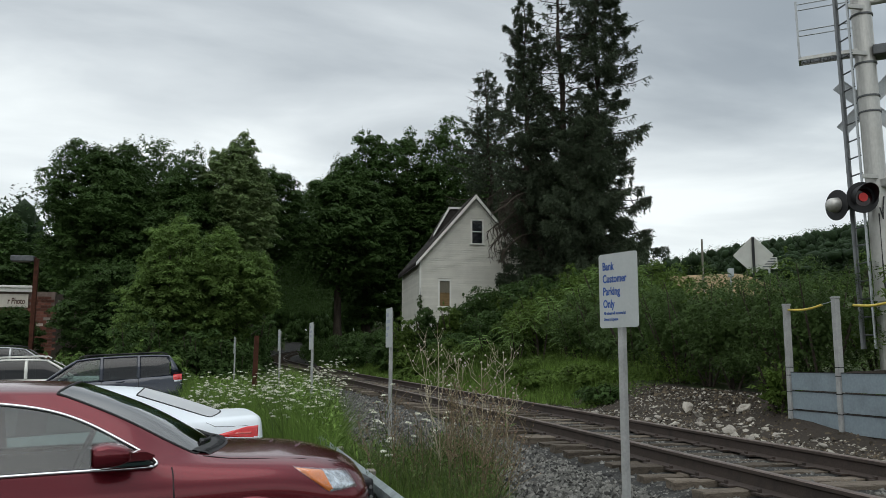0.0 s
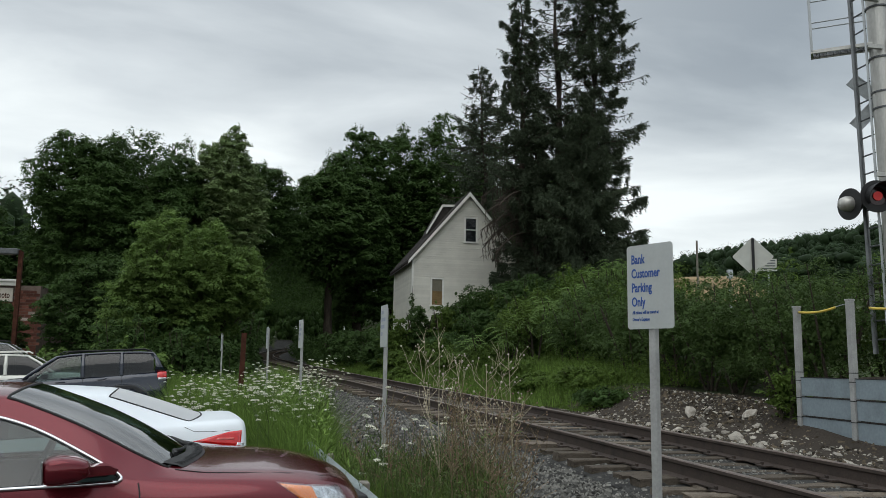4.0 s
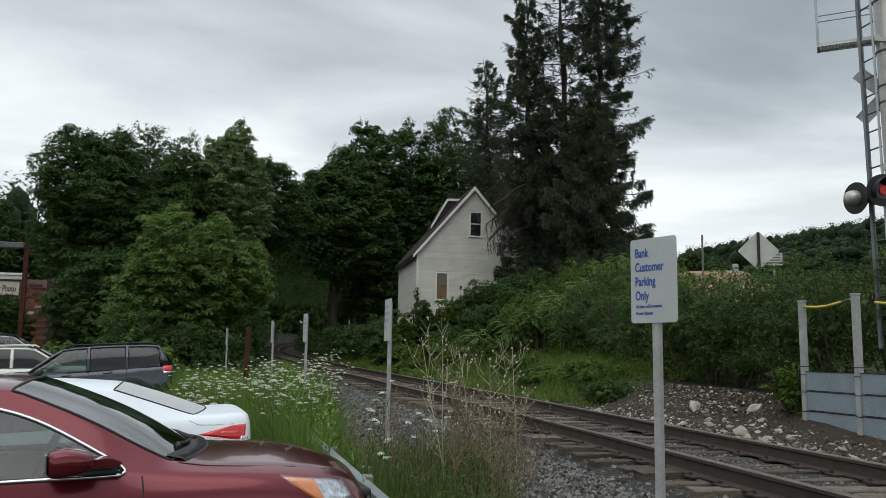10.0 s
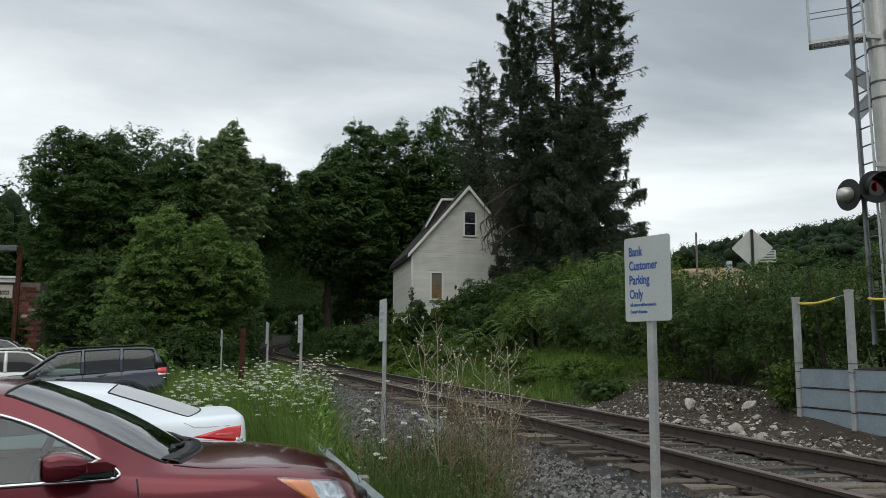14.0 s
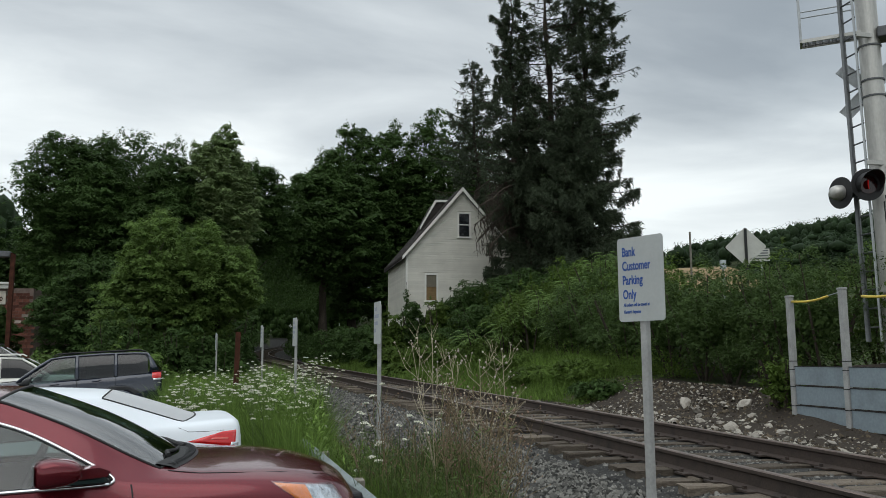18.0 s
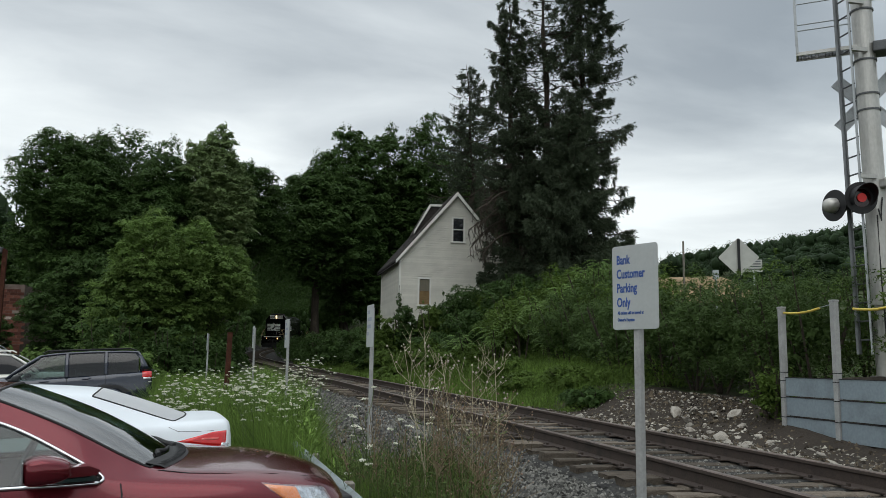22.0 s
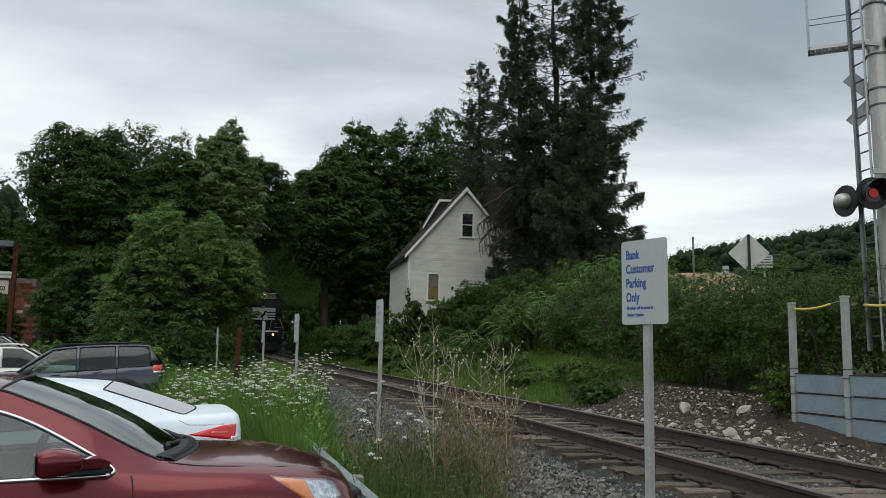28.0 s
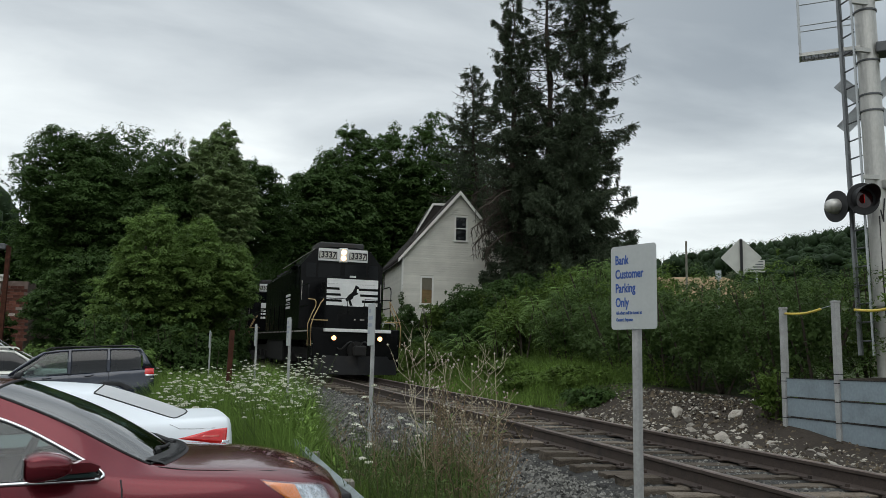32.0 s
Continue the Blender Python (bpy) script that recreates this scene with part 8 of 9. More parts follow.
def red_car():
    c = Sedan(pose(-1.30, 5.12, LOT, 0, -LOT_FALL, LOT_TURN), "shiny dark red sedan car with chrome window trim, parked", RED_ROWS, M["redpaint"], M["cglass"], M["wglass"], M["wglass"], True)
    for sd in (-1, 1):
        hl = c.panel("headlight", ((1.66, .872), (1.90, .685), (2.105, .70), (2.05, .80)), sd, M["reflector"], 0.006, "clear wraparound headlight with chrome inside")
        c.panel("turn_signal", ((1.675, .866), (1.90, .692), (1.925, .70), (1.875, .83)), sd, M["amber"], 0.012, "amber turn signal lens", hl)
        c.panel("headlight_lens", ((1.655, .876), (1.895, .68), (2.11, .695), (2.055, .805)), sd, M["lensglass"], 0.018, "", hl)
        c.panel("taillight", ((-2.5, .78), (-2.2, .80), (-2.2, .95), (-2.48, .93)), sd, M["redlens"], 0.01)
        c.mirror(sd)
        c.seam("door_seam", [(0.955, .925), (0.962, .88), (0.965, .80), (0.97, .70), (0.98, .55), (0.96, .35)], sd)
        c.seam("door_seam", [(-0.34, .93), (-0.34, .70), (-0.34, .35)], sd)
        c.seam("door_seam", [(-1.52, .97), (-1.42, .80), (-1.22, .60), (-1.12, .35)], sd)
        bm = bmesh.new()
        pipe(bm, [c.above(1.14, sd * .74, 0.0), c.above(1.3, sd * .752, 0.0), c.above(1.5, sd * .745, 0.0), c.above(1.75, sd * .715, 0.0), c.above(1.95, sd * .66, 0.0), c.above(2.06, sd * .58, 0.0)], 0.003, 5)
        part("hood_seam", bm, M["black"], c.t)
        for x in (-0.15, -1.1):
            part("door_handle", boxes((x - 0.10, sd * 0.925 - 0.018, 0.83, x + 0.10, sd * 0.925 + 0.018, 0.865), bevel=0.012), M["redpaint"], c.t)
    gr = part("grille", boxes((2.14, -0.52, 0.56, 2.27, 0.52, 0.70), bevel=0.02), M["black"], c.t)
    for z in (0.595, 0.66):
        bm = bmesh.new()
        pipe(bm, [(2.285 - 0.16 * abs(y) ** 2, y, z) for y in np.linspace(-0.62, 0.62, 13)], 0.013, 6)
        part("grille_bar", bm, M["chrome"], gr, "bright chrome grille bar")
    # wiper cowl: ribbed black tray between the hood and the glass, with two blades
    bm = bmesh.new()
    rows = []
    for dx, dz in ((-0.02, 0.006), (0.02, 0.014), (0.06, 0.012), (0.085, 0.002)):
        rows.append([bm.verts.new(Vector((1.25 - 0.30 * (abs(y) / 0.72) ** 2 * 0.55 + dx, y, 0))) for y in np.linspace(-0.70, 0.70, 21)])
        for v in rows[-1]:
            v.co.z = c.above(v.co.x, v.co.y).z + dz
    for a, b in zip(rows, rows[1:]):
        for i in range(20):
            bm.faces.new((a[i], a[i + 1], b[i + 1], b[i]))
    cowl = part("cowl", bm, M["rubber"], c.t, "ribbed black wiper cowl")
    bm = bmesh.new()
    for y in np.linspace(-0.66, 0.66, 34):
        x = 1.25 - 0.30 * (abs(y) / 0.72) ** 2 * 0.55
        q = c.above(x + 0.05, y)
        box(bm, x - 0.01, y - 0.004, q.z + 0.004, x + 0.07, y + 0.004, q.z + 0.02)
    part("rib", bm, M["plastic"], cowl)["kind"] = "stuff"
    for y, ln in ((-0.5, 0.5), (0.12, 0.55)):
        bm = bmesh.new()
        bow = [1.25 - 0.23 * ((y + ln * u) / 0.72) ** 2 for u in (0, 0.1, 0.5, 1)]
        pts = [Vector((bow[0] + 0.01, y, 0)), Vector((bow[1] - 0.02, y + ln * 0.1, 0)), Vector((bow[2] - 0.03, y + ln * 0.5, 0)), Vector((bow[3] - 0.03, y + ln, 0))]
        for q, up in zip(pts, (0.014, 0.016, 0.012, 0.010)):
            q.z = c.above(q.x, q.y).z + up
        pipe(bm, pts, [0.016, 0.013, 0.009, 0.007], 6)
        part("wiper", bm, M["rubber"], c.t)
    q = c.above(-0.98, 0)
    part("antenna", tubes((q, q + Vector((-0.14, 0, 0.045)), 0.03, 0.01), n=8), M["redpaint"], c.t)


def white_car():
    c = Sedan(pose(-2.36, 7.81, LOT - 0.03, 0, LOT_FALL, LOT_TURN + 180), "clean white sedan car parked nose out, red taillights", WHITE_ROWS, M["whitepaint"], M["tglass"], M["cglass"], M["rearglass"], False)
    for sd in (-1, 1):
        tl = c.panel("taillight", ((-2.02, .845), (-2.47, .76), (-2.475, .91), (-2.36, .905)), sd, M["redlens"], 0.012, "red wraparound taillight")
        c.panel("lamp_stripe", ((-2.22, .842), (-2.40, .83), (-2.41, .85), (-2.24, .858)), sd, M["palered"], 0.016, "paler red band in the taillight", tl)
        c.panel("reversing_light", ((-2.40, .765), (-2.475, .752), (-2.48, .80), (-2.41, .81)), sd, M["reflector"], 0.016, "clear reversing light", tl)
        c.panel("headlight", ((1.66, .872), (1.90, .70), (2.10, .71), (2.05, .80)), sd, M["reflector"], 0.01)
        c.mirror(sd)
        c.seam("door_seam", [(0.985, .955), (0.965, .80), (0.96, .35)], sd)
        c.seam("door_seam", [(-0.51, .93), (-0.51, .35)], sd)
        c.seam("trunk_seam", [(-1.98, .965), (-2.06, .925), (-2.2, .915), (-2.36, .912)], sd, 0.0025)
        bm = bmesh.new()
        pipe(bm, [q for q in (c.skin(x, z, sd) for x, z in ((-0.3, 1.285), (-0.7, 1.285), (-1.0, 1.255), (-1.25, 1.17), (-1.45, 1.06), (-1.57, .975))) if q is not None], 0.005, 5)
        part("roof_seam", bm, M["rubber"], c.t)
    part("parcel_shelf", boxes((-2.02, -0.62, 0.86, -1.5, 0.62, 0.92), bevel=0.02), M["shelf"], c.t, "light grey rear parcel shelf")
    part("number_plate", boxes((-2.565, -0.16, 0.66, -2.54, 0.16, 0.81)), M["signw"], c.t)


def blue_suv():
    c = Car("suv_car", pose(-4.42, 21.25, LOT, 0, LOT_FALL, LOT_TURN + 180), "dark slate blue SUV with tinted windows and roof rack", "car", suv("bluepaint"))
    c.interior()
    for sd in (-1, 1):
        tl = c.patch("taillight", -2.29, -2.08, [0.50, 0.50], [0.72, 0.72], sd, M["redlens"], 0.02, label="red taillight at the rear corner")
        c.patch("reversing_light", -2.28, -2.1, [0.48, 0.48], [0.5, 0.5], sd, M["clearlens"], 0.02, parent=tl)
        c.patch("side_moulding", -1.9, 1.0, [0.22, 0.22], [0.31, 0.31], sd, M["plastic"], 0.012)
        for xw in c.p["axles"]:
            bm = bmesh.new()
            pts = []
            for a in np.linspace(radians(5), radians(175), 13):
                x, z = xw + 0.45 * math.cos(a), 0.36 + 0.45 * math.sin(a)
                pts.append((x, sd * (c.half(x) + 0.005), z))
            pipe(bm, pts, 0.03, 6)
            part("wheel_flare", bm, M["bluegrey"], c.t)
        c.mirror(0.62, sd, M["plastic"])
        bm = bmesh.new()
        pipe(bm, [(0.1, sd * 0.58, 1.70), (0.0, sd * 0.58, 1.755), (-1.8, sd * 0.58, 1.765), (-1.95, sd * 0.58, 1.71)], 0.018, 6)
        part("roof_rack_rail", bm, M["black"], c.t)
        for x0 in (0.72, -0.42, -1.27):
            c.seam("door_seam", (x0, x0), 0.68, 0.12, sd, M["black"], 0.006)
        c.patch("door_handle", -0.05, 0.15, [0.55, 0.55], [0.58, 0.58], sd, M["bluepaint"], 0.03)
        c.patch("door_handle", -0.95, -0.75, [0.55, 0.55], [0.58, 0.58], sd, M["bluepaint"], 0.03)
    for x in (-0.3, -1.4):
        part("roof_rack_bar", boxes((x - 0.02, -0.58, 1.75, x + 0.02, 0.58, 1.775)), M["black"], c.t)
    part("rear_bumper", boxes((-2.42, -0.85, 0.42, -2.24, 0.85, 0.66), bevel=0.04), M["plastic"], c.t)


M["bluegrey"] = mat("grey_blue_moulding", (0.10, 0.115, 0.135), 0.5, 0, 0.1, 8, 60, 0.05)


def far_cars():
    c = Car("suv_car", pose(-6.5, 25.6, LOT, 0, -LOT_FALL, LOT_TURN), "off-white SUV with dark windows and a white roof rack", "car", suv("creampaint", post_paint=M["creampaint"], glass=(M["privacy"], M["privacy"])))
    for sd in (-1, 1):
        bm = bmesh.new()
        pipe(bm, [(0.1, sd * 0.58, 1.72), (0.0, sd * 0.58, 1.78), (-1.4, sd * 0.58, 1.79), (-1.5, sd * 0.58, 1.72)], 0.022, 6)
        part("roof_rack_rail", bm, M["trimw"], c.t)
        c.patch("taillight", -2.29, -2.1, [0.5, 0.5], [0.7, 0.7], sd, M["redlens"], 0.02)
        c.mirror(0.62, sd, M["creampaint"])
    c = Car("suv_car", pose(-11.0, 32.5, gz(-11, 32.5) + 0.03, 0, 0, LOT_TURN), "dark green van parked across the lot", "car", suv("greenpaint", glass=(M["privacy"], M["privacy"])))
    for sd in (-1, 1):
        c.patch("taillight", -2.29, -2.1, [0.5, 0.5], [0.7, 0.7], sd, M["redlens"], 0.02)
        c.mirror(0.62, sd, M["greenpaint"])
    c = Car("suv_car", pose(-10.6, 37.5, gz(-10.6, 37.5) + 0.03, 0, 0, LOT_TURN), "silver grey wagon with a roof rack across the lot", "car", suv("silverpaint", glass=(M["cglass"], M["tglass"])))
    for sd in (-1, 1):
        bm = bmesh.new()
        pipe(bm, [(0.1, sd * 0.58, 1.72), (0.0, sd * 0.58, 1.78), (-1.7, sd * 0.58, 1.79), (-1.8, sd * 0.58, 1.72)], 0.022, 6)
        part("roof_rack_rail", bm, M["black"], c.t)
        c.mirror(0.62, sd, M["silverpaint"])


red_car()
white_car()
blue_suv()
far_cars()


# ---------------------------------------------------------------- locomotive
M["loco"] = mat("black_locomotive_paint", (0.0028, 0.003, 0.0035), 0.25, 0, 0.3, 1.5, 30, 0.03, 0.002, spec=0.16, second=(0.008, 0.007, 0.006), amount=0.25)
M["locow"] = mat("white_stripe_paint", (0.70, 0.70, 0.68), 0.5, 0, 0.08, 3, 30, 0.03)
M["undercarriage"] = mat("grimy_running_gear", (0.009, 0.008, 0.007), 0.8, 0.1, 0.4, 4, 30, 0.3, 0.006)
M["plowdark"] = mat("dark_scraped_plow", (0.006, 0.006, 0.007), 0.6, 0.0, 0.4, 2.5, 25, 0.15, 0.004, second=(0.03, 0.022, 0.017), amount=0.3)
M["stripe_dirty"] = mat("dirty_pale_stripe_paint", (0.34, 0.32, 0.29), 0.6, 0, 0.3, 4, 30, 0.05)
M["plow"] = mat("grey_worn_plow", (0.04, 0.04, 0.04), 0.7, 0.2, 0.3, 3, 30, 0.1, second=(0.05, 0.035, 0.028), amount=0.4)
M["handrail"] = mat("orange_yellow_handrail", (0.44, 0.30, 0.14), 0.5, 0, 0.12, 6, 40, 0.02)
M["headlamp"] = glow_mat("lit_headlamp", (1.0, 0.58, 0.28), 7.0)
M["ditchlamp"] = glow_mat("lit_ditch_lamp", (1.0, 0.42, 0.15), 5.0)
FRONT_TRUCK, REAR_TRUCK, LOCO_LENGTH = 4.2, 17.4, 21.1


def locomotive(lit=True):
    """x points backward from the front coupler face; the thing's own space has -x as the way it goes."""
    t = thing("locomotive", Matrix(), "black diesel locomotive with white nose stripes and lit headlights" if lit else "second black diesel locomotive coupled behind, lamps out", "locomotive", "locomotives")
    L = 20.6
    part("underframe", boxes((0.5, -1.5, 1.2, L - 0.5, 1.5, 1.62), bevel=0.02), M["loco"], t)
    for sd in (-1, 1):
        part("side_sill_stripe", boxes(*[(1.2 + 0.5 * i, sd * 1.507 - 0.005, 1.5, 1.2 + 0.5 * i + (0.42 if i < 6 else 0.2), sd * 1.507 + 0.005, 1.55) for i in range(36)]), M["stripe_dirty"], t, "broken pale stripe along the side sill")
    # front end: pilot sheet, anticlimber, plow, coupler, steps
    pil = part("pilot", boxes((0.42, -1.45, 0.62, 0.52, 1.45, 1.45), bevel=0.01), M["loco"], t)
    part("anticlimber", boxes((0.22, -1.14, 1.5, 0.6, 1.1, 1.605), bevel=0.01), M["locow"], t, "white edge of the front platform")
    bm = bmesh.new()
    pts = [(-1.42, 0.45), (-0.7, 0.12), (0.0, 0.0), (0.7, 0.12), (1.42, 0.45)]
    top, bot = [bm.verts.new((x + 0.12, y, 0.72)) for y, x in pts], [bm.verts.new((x - 0.08, y, 0.12)) for y, x in pts]
    for i in range(4):
        bm.faces.new((top[i], top[i + 1], bot[i + 1], bot[i]))
    bmesh.ops.solidify(bm, geom=bm.faces[:], thickness=0.04)
    part("plow", bm, M["plowdark"], t, "dark worn snow plow")
    cp = part("coupler", boxes((-0.15, -0.14, 0.78, 0.5, 0.14, 1.02), (-0.3, -0.2, 0.72, -0.1, 0.2, 1.06), bevel=0.04), M["undercarriage"], t)
    part("drawbar_pocket", tubes(((0.3, 0, 0.9), (0.44, 0, 0.9), 0.3, 0.3), n=20), M["undercarriage"], cp)
    for sd in (-1, 1):
        bm = bmesh.new()
        pipe(bm, [(0.42, sd * 0.62, 0.98), (0.3, sd * 0.6, 0.93), (0.2, sd * 0.53, 0.94), (0.14, sd * 0.44, 1.03), (0.12, sd * 0.34, 1.14), (0.14, sd * 0.24, 1.19), (0.18, sd * 0.16, 1.16), (0.22, sd * 0.1, 1.08)], 0.025, 6)
        part("air_hose", bm, M["rubber"], t)
    for sd in (-1, 1):
        st = part("step_well", boxes((0.55, sd * 1.5 - 0.02, 0.35, 0.95, sd * 1.5 + 0.02, 1.3)), M["loco"], t)
        for z in (0.42, 0.72, 1.02):
            part("step", boxes((0.5, sd * 1.18 - 0.27, z, 0.95, sd * 1.18 + 0.27, z + 0.03)), M["plow"], st)
        part("step_edge", boxes((0.44, sd * 1.25 - 0.22, 1.08, 0.5, sd * 1.25 + 0.22, 1.11)), M["locow"], st)
        hr = bmesh.new()
        pipe(hr, [(0.42, sd * 1.52, 1.02), (0.42, sd * 1.53, 1.7), (0.44, sd * 1.46, 1.95), (0.5, sd * 1.22, 2.45), (0.56, sd * 1.12, 2.58)], 0.016, 6)
        part("grab_rail", hr, M["handrail"], t, "orange-yellow grab rail at the steps")
        hr = bmesh.new()
        pipe(hr, [(0.98, sd * 1.54, 1.02), (0.98, sd * 1.55, 1.75), (1.0, sd * 1.42, 2.1), (1.02, sd * 1.3, 2.35), (1.05, sd * 1.29, 2.5), (1.15, sd * 1.32, 2.58), (1.6, sd * 1.46, 2.62)], 0.016, 6)
        part("grab_rail", hr, M["handrail"], t, "orange-yellow grab rail at the steps")
        part("stirrup", boxes((0.42, sd * 1.25 - 0.28, 1.86, 0.45, sd * 1.25 + 0.28, 1.89)), M["handrail"], st)
        hr = bmesh.new()
        pipe(hr, [(1.6, sd * 1.46, 1.62), (1.6, sd * 1.46, 3.0), (1.68, sd * 1.46, 3.12), (1.85, sd * 1.46, 3.16), (3.15, sd * 1.5, 3.16)], 0.02, 6)
        pipe(hr, [(1.6, sd * 1.46, 2.4), (3.15, sd * 1.5, 2.4)], 0.018, 6)
        part("walkway_rail", hr, M["loco"], t, "black handrail frame beside the nose")
        part("cab_grab_iron", tubes(((3.17, sd * 1.47, 2.65), (3.17, sd * 1.47, 3.35), 0.014), n=6), M["stripe_dirty"], t, "pale upright grab iron on the cab corner")
        dl = part("ditch_light", tubes(((0.28, sd * 0.78, 1.3), (0.42, sd * 0.78, 1.3), 0.105, 0.105), n=18), M["loco"], t)
        part("ditch_lamp", tubes(((0.265, sd * 0.78, 1.3), (0.285, sd * 0.78, 1.3), 0.078, 0.078), n=18), M["ditchlamp" if lit else "cabglass"], dl, "lit warm ditch lamp" if lit else "")
    hr = bmesh.new()
    pipe(hr, [(0.62, -1.25, 2.62), (0.62, -0.3, 2.62), (0.66, -0.25, 1.7)], 0.018, 6)
    pipe(hr, [(0.62, 1.25, 2.62), (0.62, 0.3, 2.62), (0.66, 0.25, 1.7)], 0.018, 6)
    part("platform_rail", hr, M["loco"], t)
    bars = boxes((0.4, -0.25, 1.9, 0.41, -0.1, 1.94), (0.4, 0.05, 1.9, 0.41, 0.1, 1.94), (0.4, -1.25, 1.83, 0.41, -0.85, 1.85), (0.4, -1.05, 2.14, 0.41, -0.85, 2.16), (0.41, 1.0, 1.5, 0.415, 1.12, 1.52))
    part("marking", bars, M["stripe_dirty"], pil)
    part("uncoupling_rod", tubes(((0.5, -0.67, 2.5), (0.38, -0.5, 1.66), 0.016), n=6), M["stripe_dirty"], t, "pale slanting rod beside the coupler")
    # short hood (nose) with a sloped top edge
    bm = bmesh.new()
    prism(bm, [(-0.93, 1.62), (0.93, 1.62), (0.93, 3.22), (0.72, 3.42), (-0.72, 3.42), (-0.93, 3.22)], 1.3, 3.4, "x")
    bmesh.ops.bevel(bm, geom=[e for e in bm.edges if abs(e.verts[0].co.x - e.verts[1].co.x) < 0.01 and e.verts[0].co.x < 1.4], offset=0.05, segments=2, affect="EDGES")
    nose = part("nose", bm, M["loco"], t)
    # white emblem: a block with bars to both sides, and a plain dark prancing shape
    front = 1.288
    em = [(front, -0.9, 3.16, front + 0.008, 0.9, 3.34)]
    for i in range(4):
        z = 2.42 + 0.205 * i
        inset = 0.05 * i
        em += [(front, -0.9, z, front + 0.008, -0.28 + inset, z + 0.12), (front, 0.28 + inset * 0.4, z, front + 0.008, 0.9, z + 0.12)]
    part("nose_stripe", boxes(*em), M["locow"], nose, "white nose stripes")
    bm = bmesh.new()
    prism(bm, [(-0.40, 2.40), (0.32, 2.40), (0.50, 3.2), (-0.14, 3.2)], front - 0.001, front + 0.007, "x")
    part("emblem_panel", bm, M["locow"], nose, "white slanted emblem panel")
    bm = bmesh.new()
    prism(bm, [(0.24, 2.64), (0.14, 2.78), (0.0, 2.9), (-0.06, 3.02), (-0.1, 3.14), (-0.15, 3.12), (-0.24, 3.06), (-0.2, 3.01), (-0.15, 3.0), (-0.15, 2.9), (-0.22, 2.84), (-0.14, 2.8), (-0.05, 2.76), (-0.01, 2.66), (0.06, 2.62), (-0.02, 2.42), (0.08, 2.42), (0.13, 2.6), (0.2, 2.56)], front - 0.006, front - 0.002, "x")
    part("emblem", bm, M["loco"], nose, "plain dark emblem shape")
    part("nose_light_bracket", boxes((1.26, -0.1, 3.4, 1.4, 0.1, 3.46)), M["locow"], nose)
    # cab
    bm = bmesh.new()
    prism(bm, [(-1.53, 1.62), (1.53, 1.62), (1.53, 3.95), (1.05, 4.52), (0.5, 4.66), (-0.5, 4.66), (-1.05, 4.52), (-1.53, 3.95)], 3.2, 5.6, "x")
    cab = part("cab", bm, M["loco"], t)
    nb = part("number_board", boxes((3.12, -0.92, 4.12, 3.2, 0.92, 4.58), bevel=0.01), M["locow"], cab, "white number board")
    for y in (-0.88, 0.24):
        part("number_panel", boxes((3.108, y, 4.2, 3.118, y + 0.66, 4.47)), M["black"], nb)
        part("number_face", boxes((3.104, y + 0.03, 4.22, 3.11, y + 0.63, 4.45)), M["cream2"], nb)
        ob = lettering("3337", 0.30, 0, 0, 0, M["black"], nb, 0.95, "black road number", 0.03)
        ob.matrix_basis = Matrix.Translation((3.10, y + 0.05 + 0.55, 4.245)) @ Matrix.Rotation(radians(-90), 4, "Z")
    hb = part("headlight_box", boxes((3.08, -0.17, 4.08, 3.2, 0.17, 4.62), bevel=0.04), M["locow"], cab)
    for z in (4.24, 4.46):
        part("headlamp", tubes(((3.055, 0, z), (3.085, 0, z), 0.088, 0.088), n=18), M["headlamp" if lit else "cabglass"], hb, "bright warm headlamp" if lit else "")
    for y0, y1 in ((-1.35, -0.98), (-0.9, -0.08), (0.08, 0.9), (0.98, 1.35)):
        part("cab_window", boxes((3.185, y0, 3.5, 3.198, y1, 4.02)), M["cabglass"], cab, "dark cab window")
    for sd in (-1, 1):
        for x0, x1 in ((3.5, 4.25), (4.35, 5.1)):
            w = part("cab_window", boxes((x0, sd * 1.535 - 0.006, 3.1, x1, sd * 1.535 + 0.006, 3.85)), M["cabglass"], cab, "dark cab side window")
        part("cab_awning", boxes((3.4, sd * 1.62 - 0.1, 3.9, 5.2, sd * 1.62 + 0.1, 3.94)), M["loco"], cab)
        part("roof_gutter", tubes(((3.2, sd * 1.06, 4.54), (12.0, sd * 1.06, 4.5), 0.012), n=5), M["stripe_dirty"], cab, "thin pale gutter along the roof edge")
        bm = bmesh.new()
        pipe(bm, [(3.25, sd * 1.62, 3.2), (3.22, sd * 1.62, 3.85), (3.3, sd * 1.58, 3.9)], 0.02, 5)
        part("wind_deflector", bm, M["loco"], cab)
    part("roof_cooler", boxes((3.5, -0.85, 4.62, 5.2, 0.85, 4.86), bevel=0.05), M["plow"], cab)
    # long hood
    bm = bmesh.new()
    prism(bm, [(-0.95, 1.62), (0.95, 1.62), (0.95, 4.2), (0.65, 4.5), (-0.65, 4.5), (-0.95, 4.2)], 5.6, 19.4, "x")
    hood = part("long_hood", bm, M["loco"], t)
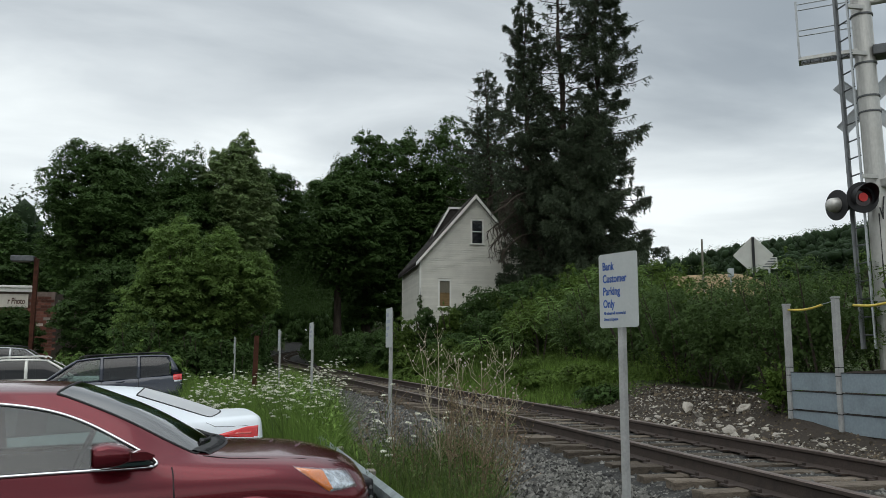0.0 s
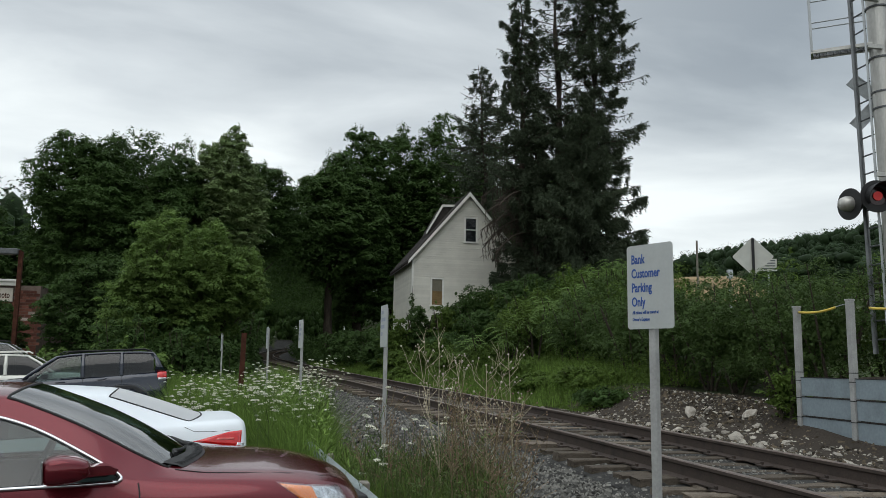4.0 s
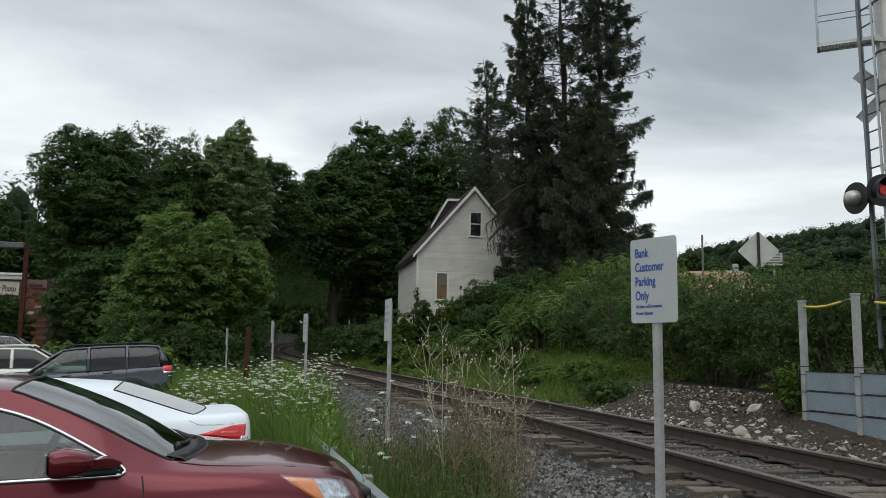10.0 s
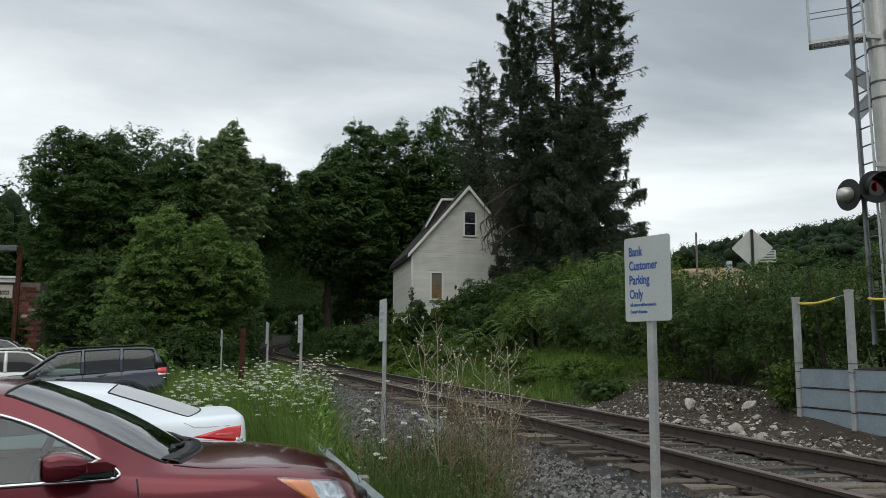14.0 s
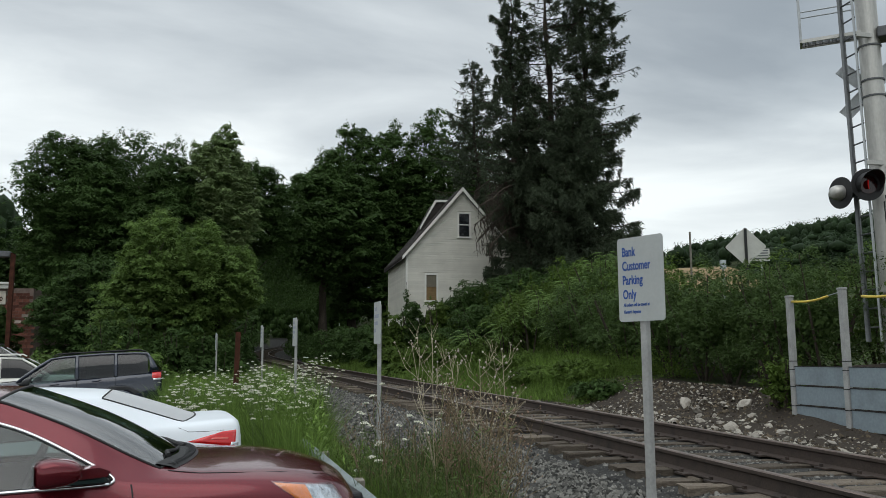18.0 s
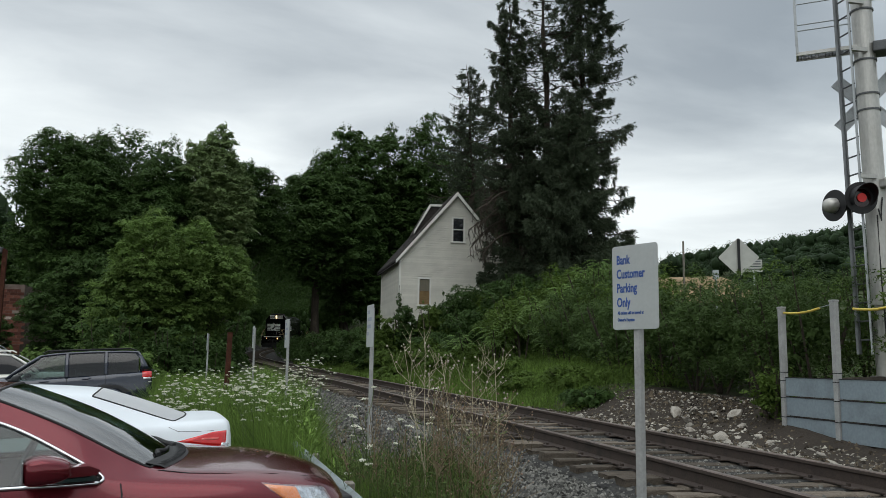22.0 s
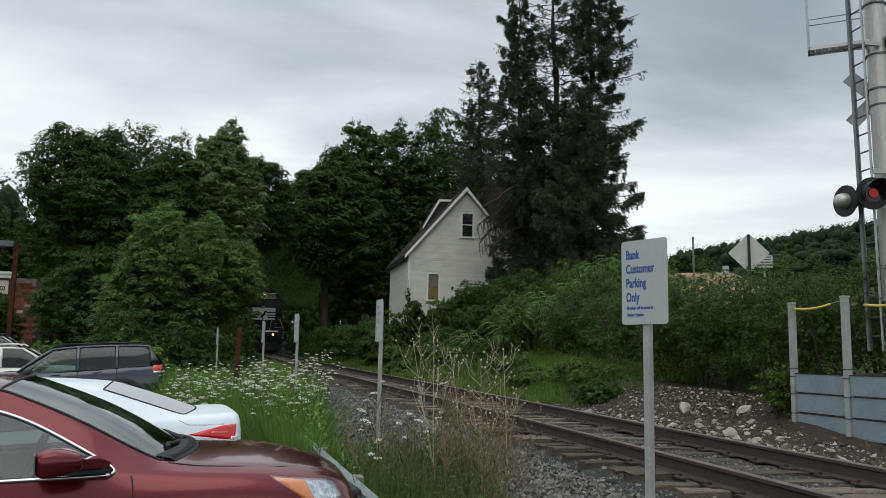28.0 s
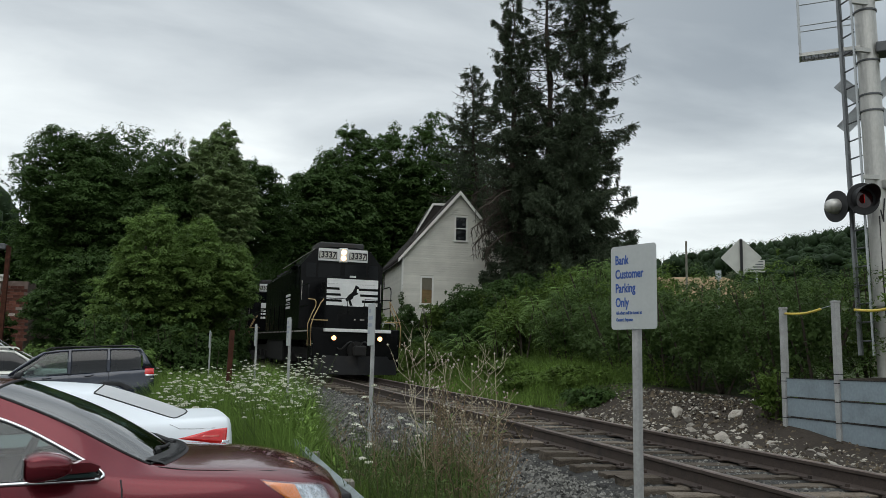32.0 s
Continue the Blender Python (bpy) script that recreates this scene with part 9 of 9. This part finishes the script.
    for sd in (-1, 1):
        for i in range(14):
            x = 6.2 + i * 0.92
            part("hood_door", boxes((x, sd * 0.955 - 0.01, 1.9, x + 0.84, sd * 0.955 + 0.01, 3.5), bevel=0.006), M["loco"], hood)
        part("blower_bulge", boxes((6.0, sd * 1.1 - 0.25, 1.7, 8.2, sd * 1.1 + 0.25, 3.2), bevel=0.06), M["loco"], hood)
        for i in range(4):
            bm = bmesh.new()
            z = 3.06 - 0.165 * i
            prism(bm, [(6.2 + 0.05 * i, z), (8.15, z), (8.15, z - 0.1), (6.25 + 0.05 * i, z - 0.1)], sd * 1.352, sd * 1.36, "y")
            part("side_stripe", bm, M["locow"], hood, "white slanted side stripe")
        hr = bmesh.new()
        pipe(hr, [(5.7, sd * 1.48, 2.65), (19.5, sd * 1.48, 2.65)], 0.02, 6)
        part("handrail", hr, M["loco"], t)
        for i in range(9):
            part("stanchion", tubes(((5.8 + i * 1.7, sd * 1.48, 1.6), (5.8 + i * 1.7, sd * 1.48, 2.65), 0.018), n=6), M["loco"], t)
        part("fuel_tank_side", boxes((7.8, sd * 1.1 - 0.35, 0.3, 13.6, sd * 1.1 + 0.35, 1.2), bevel=0.08), M["undercarriage"], t)
    for x in (8.0, 15.5, 16.9, 18.3):
        part("roof_fan", tubes(((x, 0, 4.48), (x, 0, 4.68), 0.55, 0.55), n=22), M["plow"], hood)
    part("exhaust_stack", boxes((11.0, -0.3, 4.48, 11.6, 0.3, 4.62)), M["undercarriage"], hood)
    part("horn", tubes(((5.9, 0.3, 4.62), (5.5, 0.3, 4.64), 0.03, 0.08), ((5.9, 0.12, 4.68), (5.45, 0.12, 4.72), 0.03, 0.09), n=10), M["galv"], hood)
    part("rear_pilot", boxes((L - 0.6, -1.45, 0.6, L - 0.5, 1.45, 1.6)), M["loco"], t)
    # trucks
    for xc in (FRONT_TRUCK, REAR_TRUCK):
        tr = part("truck", boxes((xc - 2.6, -1.2, 0.55, xc + 2.6, -1.0, 0.95), (xc - 2.6, 1.0, 0.55, xc + 2.6, 1.2, 0.95), (xc - 0.3, -1.1, 0.6, xc + 0.3, 1.1, 0.9), bevel=0.03), M["undercarriage"], t)
        for dx in (-2.0, 0.0, 2.0):
            for sd in (-1, 1):
                part("wheel", tubes(((xc + dx, sd * 0.69, 0.508), (xc + dx, sd * 0.83, 0.508), 0.508, 0.508), ((xc + dx, sd * 0.66, 0.508), (xc + dx, sd * 0.69, 0.508), 0.53, 0.53), n=26), M["undercarriage"], tr)
                part("axle_box", boxes((xc + dx - 0.2, sd * 1.2 - 0.12, 0.36, xc + dx + 0.2, sd * 1.2 + 0.12, 0.7), bevel=0.03), M["undercarriage"], tr)
    return t


M["cream2"] = mat("pale_number_face", (0.55, 0.54, 0.48), 0.5, 0, 0.06, 6, 40, 0.0)
LOCO = locomotive()
TRAILING = locomotive(False)
# arc length from the level crossing to the leading coupler face, second by second
RUN = [(0, 345), (10, 245), (19, 150.5), (20, 139.5), (21, 128.5), (22, 117), (23, 106), (24, 96.5), (26, 79.5), (28, 63.0), (29, 53.6), (30, 44.7), (31, 35.6), (32, 26.8)]


def loco_pose(s):
    a, _ = on_track(s + FRONT_TRUCK)
    b, _ = on_track(s + REAR_TRUCK)
    back = Vector(b - a).normalized()
    side = Vector((0, 0, 1)).cross(back).normalized()
    m = Matrix((back, side, back.cross(side))).transposed().to_4x4()
    m.translation = Vector(a) - back * FRONT_TRUCK
    return m


def motions():
    lead, trail = [], []
    for i in range(65):
        t = i / 2
        s = ARC0 + float(np.interp(t, *zip(*RUN)))
        lead.append((t, loco_pose(s)))
        trail.append((t, loco_pose(s + LOCO_LENGTH)))
    walk(LOCO, lead)
    walk(TRAILING, trail)
    # the flashing light: lit for half of its beat
    beat, first, rows = 1.489, 30.62 - 21 * 1.489, []
    on, off = pose(0, -0.02, 0), pose(0, -0.02, 0, 0, 0, 66)
    t = first
    rows.append((0.0, on))
    while t < 32:
        for at_, m in ((t - 0.03, off), (t + 0.1, on), (t + beat / 2 - 0.06, on), (t + beat / 2 + 0.06, off)):
            if 0.05 < at_ < 31.95:
                rows.append((at_, m))
        t += beat
    rows.append((32.0, off))
    walk(ROUNDEL, rows)


motions()
